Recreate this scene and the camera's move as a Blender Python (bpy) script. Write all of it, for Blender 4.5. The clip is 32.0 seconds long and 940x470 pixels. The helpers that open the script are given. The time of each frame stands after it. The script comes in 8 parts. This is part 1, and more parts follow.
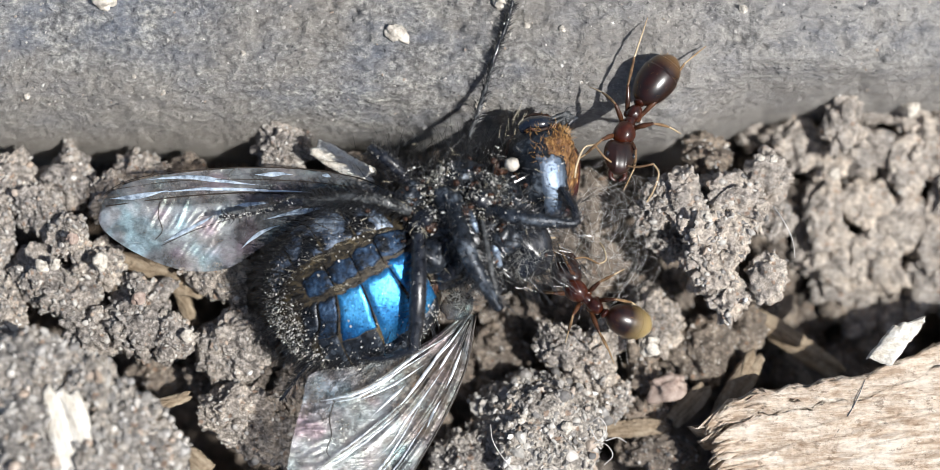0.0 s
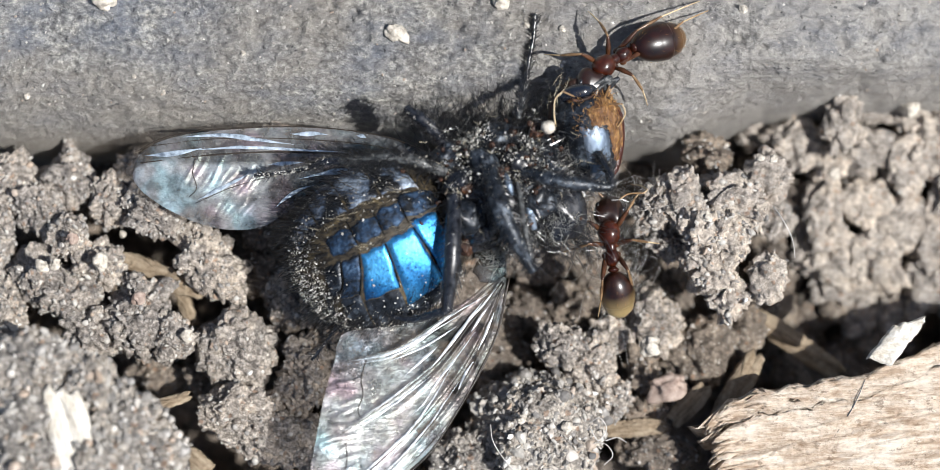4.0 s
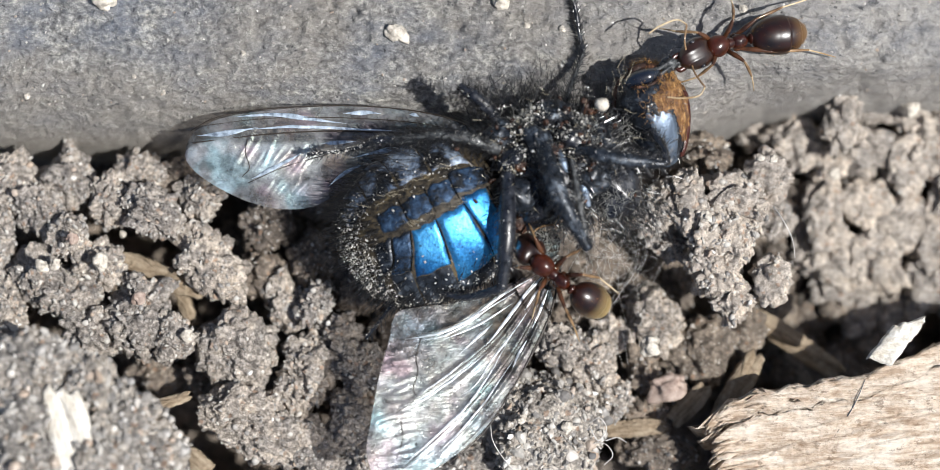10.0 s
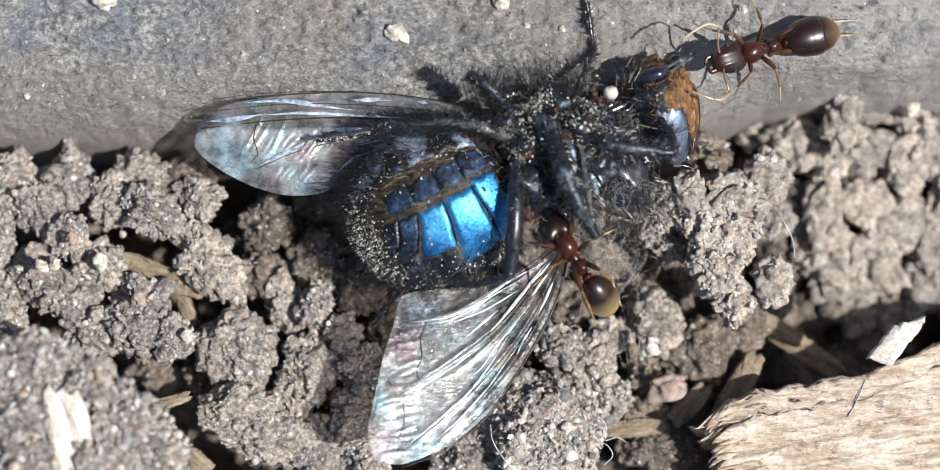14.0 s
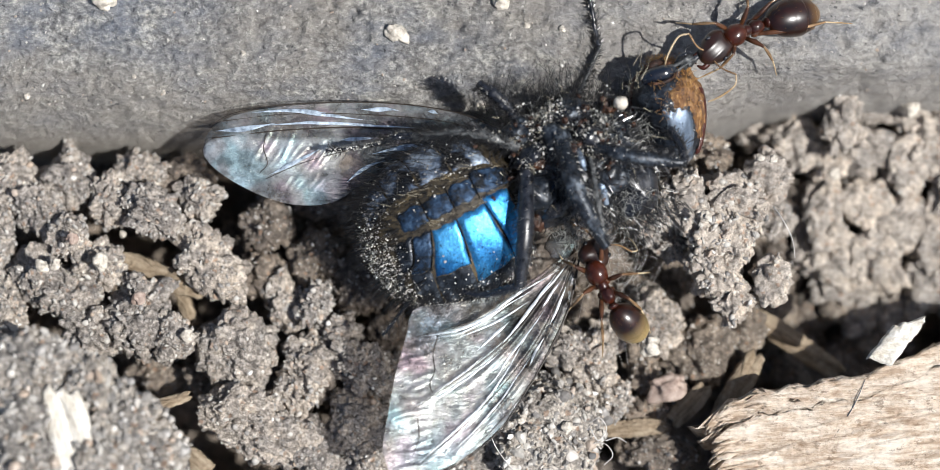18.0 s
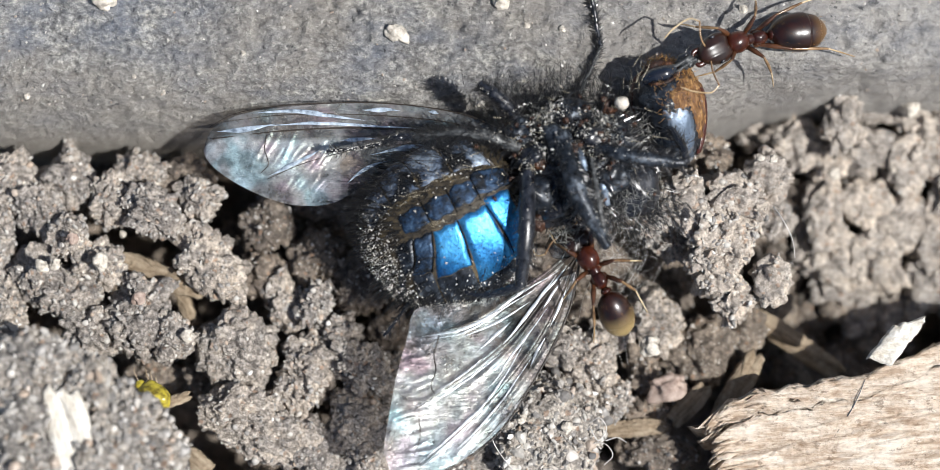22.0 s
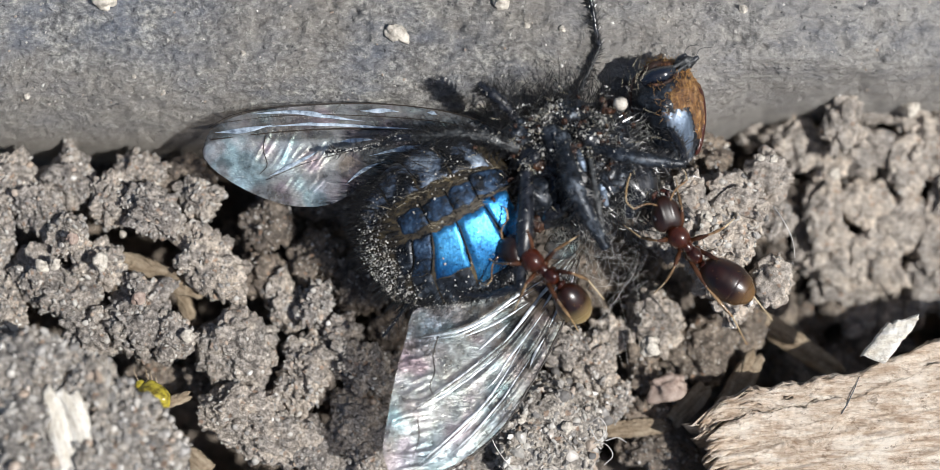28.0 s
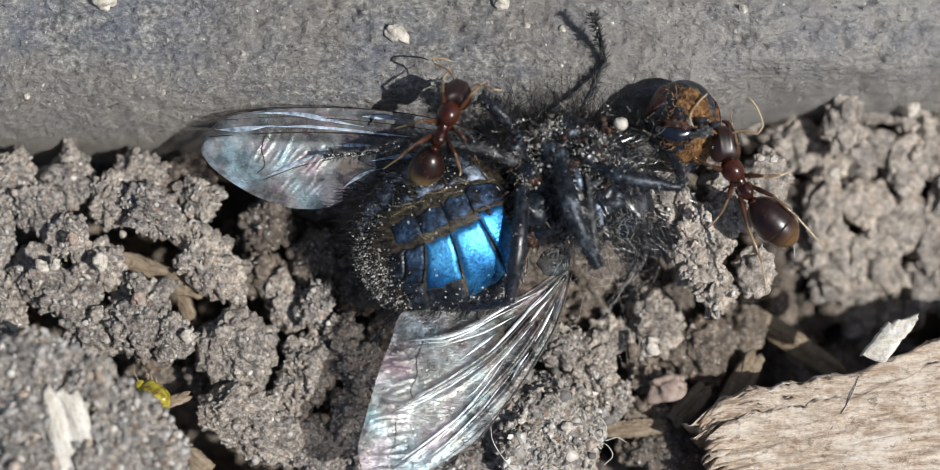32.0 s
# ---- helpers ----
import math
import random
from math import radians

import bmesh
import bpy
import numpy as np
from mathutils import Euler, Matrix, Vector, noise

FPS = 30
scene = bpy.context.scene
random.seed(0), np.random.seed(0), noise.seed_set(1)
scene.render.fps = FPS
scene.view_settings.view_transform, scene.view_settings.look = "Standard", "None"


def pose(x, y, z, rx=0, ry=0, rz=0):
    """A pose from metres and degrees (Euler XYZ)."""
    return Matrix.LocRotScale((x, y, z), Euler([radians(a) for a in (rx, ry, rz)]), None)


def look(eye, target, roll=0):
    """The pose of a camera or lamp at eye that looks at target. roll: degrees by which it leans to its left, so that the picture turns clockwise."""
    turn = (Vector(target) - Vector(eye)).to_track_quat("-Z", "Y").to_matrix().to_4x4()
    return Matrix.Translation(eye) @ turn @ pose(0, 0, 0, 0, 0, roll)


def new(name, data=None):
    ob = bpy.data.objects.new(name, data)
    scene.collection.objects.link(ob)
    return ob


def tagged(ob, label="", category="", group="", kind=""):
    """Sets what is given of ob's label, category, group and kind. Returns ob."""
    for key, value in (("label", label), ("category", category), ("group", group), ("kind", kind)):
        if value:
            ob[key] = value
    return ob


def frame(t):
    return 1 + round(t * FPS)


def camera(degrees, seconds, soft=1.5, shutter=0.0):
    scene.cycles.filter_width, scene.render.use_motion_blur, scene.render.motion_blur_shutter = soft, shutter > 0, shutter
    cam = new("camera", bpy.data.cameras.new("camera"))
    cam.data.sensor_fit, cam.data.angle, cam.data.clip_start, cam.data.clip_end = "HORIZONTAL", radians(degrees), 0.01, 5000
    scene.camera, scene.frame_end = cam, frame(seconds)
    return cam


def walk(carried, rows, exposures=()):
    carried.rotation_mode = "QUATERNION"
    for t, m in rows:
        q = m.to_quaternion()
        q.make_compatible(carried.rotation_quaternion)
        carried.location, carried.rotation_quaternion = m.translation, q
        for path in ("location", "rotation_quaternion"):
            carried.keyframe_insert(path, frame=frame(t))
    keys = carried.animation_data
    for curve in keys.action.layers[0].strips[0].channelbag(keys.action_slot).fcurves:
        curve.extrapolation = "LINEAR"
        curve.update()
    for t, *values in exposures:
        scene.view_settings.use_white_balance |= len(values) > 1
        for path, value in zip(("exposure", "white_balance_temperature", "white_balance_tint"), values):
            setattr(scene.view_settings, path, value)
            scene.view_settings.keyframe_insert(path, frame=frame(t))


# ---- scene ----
MM = 0.001
DIST = 79.4                       # lens to the soil's level, mm
cam = camera(20.0, 32.0, soft=0.65)
cam.data.dof.use_dof, cam.data.dof.focus_distance, cam.data.dof.aperture_fstop = True, (DIST - 1.45) * MM, 40.0
walk(cam, [(0.0, look((0, 0, DIST * MM), (0, 0, 0))), (32.0, look((0, 0, DIST * MM), (0, 0, 0)))], exposures=[(0.0, 0.24), (0.9, 0.25), (2.0, 0.35), (3.0, 0.33), (5.0, 0.25), (6.5, 0.24), (7.0, 0.17), (7.6, 0.00), (8.0, -0.05), (8.5, 0.11), (9.0, 0.24), (24.0, 0.23), (25.0, 0.19), (27.5, 0.06), (28.0, -0.03), (28.6, -0.13), (32.0, -0.22)])

# ---- light ----
SUN_FROM = Vector((0.52, -0.09, 0.85))
world = bpy.data.worlds.new("sky")
scene.world = world
world.use_nodes = True
wn = world.node_tree
sky = wn.nodes.new("ShaderNodeTexSky")
sky.sky_type, sky.sun_disc = "NISHITA", False
sky.sun_elevation = math.asin(SUN_FROM.normalized().z)
sky.sun_rotation = math.atan2(SUN_FROM.x, SUN_FROM.y)
sky.air_density, sky.dust_density = 1.0, 2.0
wn.links.new(sky.outputs[0], wn.nodes["Background"].inputs[0])
wn.nodes["Background"].inputs[1].default_value = 0.075
sun = new("sun", bpy.data.lights.new("sun", "SUN"))
sun.data.energy, sun.data.angle, sun.data.color = 5.0, radians(0.6), (1.0, 0.99, 0.972)
sun.matrix_world = look(SUN_FROM, (0, 0, 0))


# ---- materials ----
def material(name, base, rough=0.8, metal=0.0, spec=0.5):
    m = bpy.data.materials.new(name)
    m.use_nodes = True
    b = m.node_tree.nodes["Principled BSDF"]
    b.inputs["Base Color"].default_value = (*base, 1)
    b.inputs["Roughness"].default_value = rough
    b.inputs["Metallic"].default_value = metal
    b.inputs["Specular IOR Level"].default_value = spec
    return m, m.node_tree, b


def coords(nt, squash=(1, 1, 1), which="Object"):
    tc = nt.nodes.new("ShaderNodeTexCoord")
    mp = nt.nodes.new("ShaderNodeMapping")
    mp.inputs["Scale"].default_value = squash
    nt.links.new(tc.outputs[which], mp.inputs["Vector"])
    return mp.outputs[0]


def noise_tex(nt, vec, per_mm, detail=4.0, rough=0.6):
    n = nt.nodes.new("ShaderNodeTexNoise")
    n.inputs["Scale"].default_value = per_mm * 1000
    n.inputs["Detail"].default_value = detail
    n.inputs["Roughness"].default_value = rough
    nt.links.new(vec, n.inputs["Vector"])
    return n.outputs["Fac"]


def cells_tex(nt, vec, per_mm, out="Distance"):
    n = nt.nodes.new("ShaderNodeTexVoronoi")
    n.inputs["Scale"].default_value = per_mm * 1000
    nt.links.new(vec, n.inputs["Vector"])
    return n.outputs[out]


def ramp(nt, fac, stops):
    r = nt.nodes.new("ShaderNodeValToRGB")
    e = r.color_ramp.elements
    while len(e) < len(stops):
        e.new(0.5)
    for k, (p, c) in enumerate(stops):
        e[k].position = p
        e[k].color = (*c, 1) if len(c) == 3 else c
    nt.links.new(fac, r.inputs["Fac"])
    return r.outputs["Color"]


def mixed(nt, fac, a, b, mode="MIX"):
    m = nt.nodes.new("ShaderNodeMix")
    m.data_type, m.blend_type = "RGBA", mode
    for sock, v in ((m.inputs[0], fac), (m.inputs[6], a), (m.inputs[7], b)):
        if isinstance(v, (int, float)):
            sock.default_value = v
        elif isinstance(v, tuple):
            sock.default_value = (*v, 1)
        else:
            nt.links.new(v, sock)
    return m.outputs[2]


def bump(nt, b, height, mm, strength=1.0):
    n = nt.nodes.new("ShaderNodeBump")
    n.inputs["Distance"].default_value = mm * MM
    n.inputs["Strength"].default_value = strength
    nt.links.new(height, n.inputs["Height"])
    nt.links.new(n.outputs[0], b.inputs["Normal"])
    return n


def soil_material(name, dark, mid, light, grain=9.0, speckle=1.0):
    m, nt, b = material(name, mid, 0.95, 0, 0.1)
    v = coords(nt)
    info = nt.nodes.new("ShaderNodeObjectInfo")
    big = noise_tex(nt, v, 0.8, 3)
    fine = noise_tex(nt, v, 7.0, 6, 0.75)
    col = ramp(nt, fine, [(0.32, dark), (0.5, mid), (0.68, light)])
    col = mixed(nt, ramp(nt, big, [(0.35, (0, 0, 0)), (0.7, (0.5,) * 3)]), col, (mid[0] * 1.05, mid[1] * 0.98, mid[2] * 0.91))
    sep = nt.nodes.new("ShaderNodeSeparateColor")
    nt.links.new(cells_tex(nt, v, grain, "Color"), sep.inputs[0])
    sep2 = nt.nodes.new("ShaderNodeSeparateColor")
    nt.links.new(cells_tex(nt, v, grain * 2.1, "Color"), sep2.inputs[0])
    col = mixed(nt, 0.65 * speckle, col, ramp(nt, sep.outputs[2], [(0.0, (0.5, 0.5, 0.5)), (0.5, (0.97, 0.97, 0.97)), (1.0, (1.34, 1.33, 1.31))]), "MULTIPLY")
    col = mixed(nt, 0.6 * speckle, col, ramp(nt, sep2.outputs[2], [(0.0, (0.45, 0.45, 0.45)), (0.3, (0.95, 0.95, 0.95)), (0.8, (1.05, 1.05, 1.05)), (1.0, (1.3, 1.29, 1.27))]), "MULTIPLY")
    pale = ramp(nt, sep2.outputs[0], [(0.985, (0, 0, 0)), (0.99, (0.7 * speckle,) * 3)])
    col = mixed(nt, pale, col, (0.72, 0.69, 0.63))
    pale = ramp(nt, sep.outputs[0], [(0.98, (0, 0, 0)), (0.987, (0.6 * speckle,) * 3)])
    col = mixed(nt, pale, col, (0.58, 0.54, 0.47))
    rust = ramp(nt, sep.outputs[1], [(0.975, (0, 0, 0)), (0.985, (0.5,) * 3)])
    col = mixed(nt, rust, col, (0.36, 0.22, 0.14))
    clod = noise_tex(nt, v, 1.9, 4, 0.6)
    col = mixed(nt, 1.0, col, ramp(nt, clod, [(0.34, (0.70, 0.70, 0.71)), (0.5, (1.03, 1.02, 1.01)), (0.64, (1.30, 1.28, 1.24))]), "MULTIPLY")
    tone = ramp(nt, info.outputs["Random"], [(0.0, (0.86, 0.86, 0.87)), (0.5, (1.02, 1.01, 1.0)), (1.0, (1.20, 1.165, 1.12))])
    col = mixed(nt, 1.0, col, tone, "MULTIPLY")
    nt.links.new(col, b.inputs["Base Color"])
    h = nt.nodes.new("ShaderNodeMath")
    h.operation = "ADD"
    nt.links.new(fine, h.inputs[0])
    h2 = nt.nodes.new("ShaderNodeMath")
    h2.operation = "MULTIPLY"
    h2.inputs[1].default_value = 0.45 * speckle
    nt.links.new(sep.outputs[1], h2.inputs[0])
    nt.links.new(h2.outputs[0], h.inputs[1])
    bump(nt, b, h.outputs[0], 0.13 * speckle, 1.0)
    return m


SOIL = soil_material("grey garden soil", (0.135, 0.123, 0.109), (0.373, 0.345, 0.315), (0.68, 0.643, 0.603))
SOIL_PALE = soil_material("pale dried soil", (0.22, 0.198, 0.176), (0.45, 0.411, 0.369), (0.66, 0.62, 0.567), 9.0, 0.8)
# Soil again, darkened: the shade of the gaps is put into its colour.
SOIL_SHADED = soil_material("soil with gap shade painted in", (0.105, 0.089, 0.074), (0.225, 0.195, 0.166), (0.36, 0.315, 0.272))
GRIT = soil_material("gritty sandy soil", (0.11, 0.103, 0.094), (0.34, 0.32, 0.295), (0.72, 0.685, 0.635), 6.5)

STONE, nt, b = material("weathered grey stone", (0.25, 0.25, 0.26), 0.75, 0, 0.35)
v = coords(nt)
v2 = coords(nt, (0.5, 1, 1))
fine = noise_tex(nt, coords(nt, (0.8, 1, 1)), 6.5, 5, 0.72)
mid = noise_tex(nt, v2, 1.1, 5, 0.65)
large = noise_tex(nt, v2, 0.2, 4, 0.6)
col = ramp(nt, fine, [(0.32, (0.095, 0.095, 0.097)), (0.5, (0.275, 0.273, 0.268)), (0.68, (0.62, 0.61, 0.575))])
rub = noise_tex(nt, v2, 2.4, 5, 0.75)
col = mixed(nt, 1.0, col, ramp(nt, rub, [(0.34, (0.62, 0.62, 0.64)), (0.5, (1.0, 1.0, 1.0)), (0.66, (1.38, 1.36, 1.28))]), "MULTIPLY")
col = mixed(nt, ramp(nt, mid, [(0.44, (0, 0, 0)), (0.66, (0.65,) * 3)]), col, (0.15, 0.175, 0.225))
col = mixed(nt, ramp(nt, large, [(0.42, (0, 0, 0)), (0.60, (0.6,) * 3)]), col, (0.29, 0.26, 0.22))
sep = nt.nodes.new("ShaderNodeSeparateXYZ")
nt.links.new(v, sep.inputs[0])
low = nt.nodes.new("ShaderNodeMapRange")
low.inputs["From Min"].default_value, low.inputs["From Max"].default_value, low.inputs["To Max"].default_value = 0.5 * MM, -1.2 * MM, 0.6
nt.links.new(sep.outputs[2], low.inputs[0])
col = mixed(nt, low.outputs[0], col, (0.365, 0.333, 0.295))
side = nt.nodes.new("ShaderNodeMapRange")
side.inputs["From Min"].default_value, side.inputs["From Max"].default_value, side.inputs["To Max"].default_value = 1.5 * MM, 6.5 * MM, 1.0
nt.links.new(sep.outputs[0], side.inputs[0])
film = mixed(nt, 1.0, side.outputs[0], ramp(nt, rub, [(0.36, (0.15,) * 3), (0.62, (0.7,) * 3)]), "MULTIPLY")
col = mixed(nt, film, col, (0.435, 0.41, 0.378))
spots = noise_tex(nt, v, 4.2, 3, 0.6)
col = mixed(nt, ramp(nt, spots, [(0.66, (0, 0, 0)), (0.70, (0.7,) * 3)]), col, (0.55, 0.53, 0.49))
col = mixed(nt, ramp(nt, spots, [(0.28, (0.8,) * 3), (0.34, (0, 0, 0))]), col, (0.06, 0.06, 0.065))
nt.links.new(col, b.inputs["Base Color"])
coarse = noise_tex(nt, coords(nt, (0.55, 1, 1)), 3.6, 5, 0.75)
h = nt.nodes.new("ShaderNodeMath")
h.operation = "ADD"
nt.links.new(fine, h.inputs[0])
nt.links.new(coarse, h.inputs[1])
bump(nt, b, h.outputs[0], 0.2, 1.0)

BLUE, nt, b = material("metallic blue cuticle", (0.02, 0.16, 0.45), 0.34, 0.85, 0.6)
v = coords(nt)
dust = noise_tex(nt, v, 3.0, 5, 0.7)
big = noise_tex(nt, v, 0.8, 2)
col = ramp(nt, big, [(0.3, (0.012, 0.07, 0.22)), (0.5, (0.04, 0.25, 0.56)), (0.7, (0.10, 0.46, 0.85))])
col = mixed(nt, ramp(nt, dust, [(0.52, (0, 0, 0)), (0.70, (0.6,) * 3)]), col, (0.03, 0.05, 0.085))
pits = cells_tex(nt, coords(nt, (1, 1, 1)), 6.5)
col = mixed(nt, ramp(nt, pits, [(0.10, (0.9,) * 3), (0.2, (0, 0, 0))]), col, (0.008, 0.02, 0.05))
grain = noise_tex(nt, coords(nt, (1, 0.3, 1)), 22.0, 2)
col = mixed(nt, 1.0, col, ramp(nt, grain, [(0.3, (0.6,) * 3), (0.7, (1.25,) * 3)]), "MULTIPLY")
nt.links.new(col, b.inputs["Base Color"])
nt.links.new(ramp(nt, dust, [(0.3, (0.28,) * 3), (0.7, (0.5,) * 3)]), b.inputs["Roughness"])
bump(nt, b, noise_tex(nt, v, 11.0, 4), 0.016, 0.8)

STEEL, nt, b = material("steel-blue shining cuticle", (0.10, 0.13, 0.18), 0.46, 0.7, 0.6)
v = coords(nt)
n1 = noise_tex(nt, coords(nt, (1, 0.35, 0.6)), 1.6, 4, 0.6)
nt.links.new(ramp(nt, n1, [(0.34, (0.07, 0.095, 0.13)), (0.52, (0.17, 0.22, 0.29)), (0.68, (0.34, 0.40, 0.48))]), b.inputs["Base Color"])
bump(nt, b, noise_tex(nt, v, 12.0, 3), 0.02, 0.6)
DULL_BLUE, nt, b = material("dull dark blue cuticle", (0.02, 0.06, 0.12), 0.5, 0.5, 0.5)
v = coords(nt)
n1 = noise_tex(nt, v, 2.5, 5, 0.75)
nt.links.new(ramp(nt, n1, [(0.40, (0.005, 0.007, 0.010)), (0.56, (0.022, 0.050, 0.10)), (0.74, (0.13, 0.22, 0.34))]), b.inputs["Base Color"])
bump(nt, b, noise_tex(nt, v, 9.0, 4), 0.04, 0.8)

FAR_BLUE, nt, b = material("silvery blue and black cuticle", (0.03, 0.05, 0.09), 0.45, 0.25, 0.6)
v = coords(nt)
n1 = noise_tex(nt, v, 1.5, 4, 0.6)
n2 = noise_tex(nt, coords(nt, (1, 0.3, 1)), 14.0, 2)
col = ramp(nt, n1, [(0.45, (0.006, 0.007, 0.009)), (0.52, (0.08, 0.11, 0.165)), (0.66, (0.31, 0.38, 0.47))])
nt.links.new(mixed(nt, 1.0, col, ramp(nt, n2, [(0.3, (0.55,) * 3), (0.7, (1.2,) * 3)]), "MULTIPLY"), b.inputs["Base Color"])
bump(nt, b, noise_tex(nt, v, 9.0, 4), 0.04, 0.8)

INK, nt, b = material("dark steel-blue cuticle", (0.012, 0.018, 0.03), 0.35, 0.4, 0.6)
v = coords(nt)
n1 = noise_tex(nt, v, 2.2, 5, 0.7)
nt.links.new(ramp(nt, n1, [(0.36, (0.006, 0.007, 0.008)), (0.52, (0.022, 0.028, 0.038)), (0.68, (0.16, 0.19, 0.225))]), b.inputs["Base Color"])
nt.links.new(ramp(nt, n1, [(0.3, (0.25,) * 3), (0.7, (0.55,) * 3)]), b.inputs["Roughness"])
bump(nt, b, noise_tex(nt, v, 8.0, 4), 0.014, 0.6)

DUSTY, nt, b = material("dusty grey cuticle", (0.07, 0.075, 0.08), 0.5, 0, 0.5)
n1 = noise_tex(nt, coords(nt), 5.0, 4, 0.7)
nt.links.new(ramp(nt, n1, [(0.36, (0.012, 0.013, 0.014)), (0.55, (0.06, 0.064, 0.066)), (0.75, (0.22, 0.225, 0.22))]), b.inputs["Base Color"])
bump(nt, b, n1, 0.03)

BLACK, nt, b = material("black leg cuticle", (0.008, 0.008, 0.01), 0.3, 0, 0.5)
v = coords(nt)
n1 = noise_tex(nt, v, 4.0, 4, 0.7)
nt.links.new(ramp(nt, n1, [(0.35, (0.003, 0.003, 0.004)), (0.6, (0.012, 0.014, 0.020)), (0.8, (0.075, 0.080, 0.085))]), b.inputs["Base Color"])
nt.links.new(ramp(nt, n1, [(0.3, (0.22,) * 3), (0.7, (0.5,) * 3)]), b.inputs["Roughness"])
b.inputs["Coat Weight"].default_value, b.inputs["Coat Roughness"].default_value = 0.9, 0.24
bump(nt, b, noise_tex(nt, v, 10.0, 4), 0.009, 0.8)

GLOSS, nt, b = material("glossy blue-black cuticle", (0.006, 0.008, 0.014), 0.2, 0, 0.6)
b.inputs["Coat Weight"].default_value, b.inputs["Coat Roughness"].default_value = 1.0, 0.15
HAIR, nt, b = material("black bristle", (0.018, 0.018, 0.019), 0.3, 0, 0.8)
GREY_HAIR, nt, b = material("dusty grey hair", (0.21, 0.20, 0.185), 0.4)
GOLD_HAIR, nt, b = material("orange-golden hair", (0.38, 0.21, 0.07), 0.45)
TUFT_HAIR, nt, b = material("matted grey hair", (0.26, 0.26, 0.24), 0.5)
PALE_HAIR, nt, b = material("pale golden bristle", (0.42, 0.37, 0.27), 0.4)
VEIN, nt, b = material("dark brown wing vein", (0.03, 0.022, 0.016), 0.4)
SEAM, nt, b = material("blackish seam", (0.004, 0.004, 0.004), 0.9, 0, 0.1)
JOINT, nt, b = material("dull brown joint skin", (0.05, 0.02, 0.01), 0.5, 0, 0.4)
v = coords(nt)
n1 = noise_tex(nt, v, 4.0, 5, 0.7)
nt.links.new(ramp(nt, n1, [(0.35, (0.008, 0.004, 0.003)), (0.55, (0.045, 0.018, 0.009)), (0.75, (0.20, 0.085, 0.035))]), b.inputs["Base Color"])
bump(nt, b, n1, 0.06)
MEMBRANE, nt, b = material("brown belly membrane", (0.07, 0.06, 0.045), 0.6)
v = coords(nt)
n1 = noise_tex(nt, v, 2.5, 5, 0.7)
nt.links.new(ramp(nt, n1, [(0.36, (0.012, 0.009, 0.006)), (0.54, (0.045, 0.034, 0.019)), (0.72, (0.17, 0.127, 0.062))]), b.inputs["Base Color"])
bump(nt, b, n1, 0.05)

ORANGE, nt, b = material("orange-brown hairy cheek", (0.35, 0.14, 0.03), 0.55)
v = coords(nt, (1, 0.3, 1))
n1 = noise_tex(nt, v, 8.0, 5, 0.75)
n2 = noise_tex(nt, coords(nt), 1.6, 4, 0.65)
col = ramp(nt, n1, [(0.34, (0.035, 0.014, 0.006)), (0.5, (0.17, 0.075, 0.022)), (0.68, (0.46, 0.27, 0.10))])
col = mixed(nt, ramp(nt, n2, [(0.5, (0, 0, 0)), (0.68, (0.8,) * 3)]), col, (0.035, 0.016, 0.010))
nt.links.new(col, b.inputs["Base Color"])
bump(nt, b, n1, 0.07)

EYE, nt, b = material("dark red-brown eye", (0.05, 0.012, 0.008), 0.3)
bump(nt, b, cells_tex(nt, coords(nt), 22.0), 0.01)
POLLEN, nt, b = material("pale pollen grains", (0.55, 0.50, 0.36), 0.8)
isl = nt.nodes.new("ShaderNodeNewGeometry")
nt.links.new(ramp(nt, isl.outputs["Random Per Island"], [(0.0, (0.26, 0.245, 0.20)), (0.5, (0.54, 0.52, 0.47)), (1.0, (0.84, 0.83, 0.79))]), b.inputs["Base Color"])
QUARTZ, nt, b = material("milky quartz grains", (0.6, 0.57, 0.5), 0.4)
isl = nt.nodes.new("ShaderNodeNewGeometry")
nt.links.new(ramp(nt, isl.outputs["Random Per Island"], [(0.0, (0.13, 0.125, 0.12)), (0.4, (0.32, 0.30, 0.275)), (0.8, (0.50, 0.475, 0.43)), (0.93, (0.37, 0.28, 0.21)), (0.96, (0.6, 0.58, 0.54)), (1.0, (0.78, 0.75, 0.70))]), b.inputs["Base Color"])
PEBBLE, nt, b = material("white pebble", (0.68, 0.62, 0.52), 0.5)
n1 = noise_tex(nt, coords(nt), 3.0, 5, 0.7)
nt.links.new(ramp(nt, n1, [(0.34, (0.26, 0.23, 0.19)), (0.58, (0.62, 0.57, 0.49))]), b.inputs["Base Color"])
bump(nt, b, n1, 0.05)
PINK, nt, b = material("pinkish pebble", (0.42, 0.28, 0.22), 0.6)
n1 = noise_tex(nt, coords(nt), 4.0, 5, 0.7)
nt.links.new(ramp(nt, n1, [(0.3, (0.22, 0.15, 0.12)), (0.7, (0.46, 0.37, 0.31))]), b.inputs["Base Color"])
bump(nt, b, n1, 0.05)




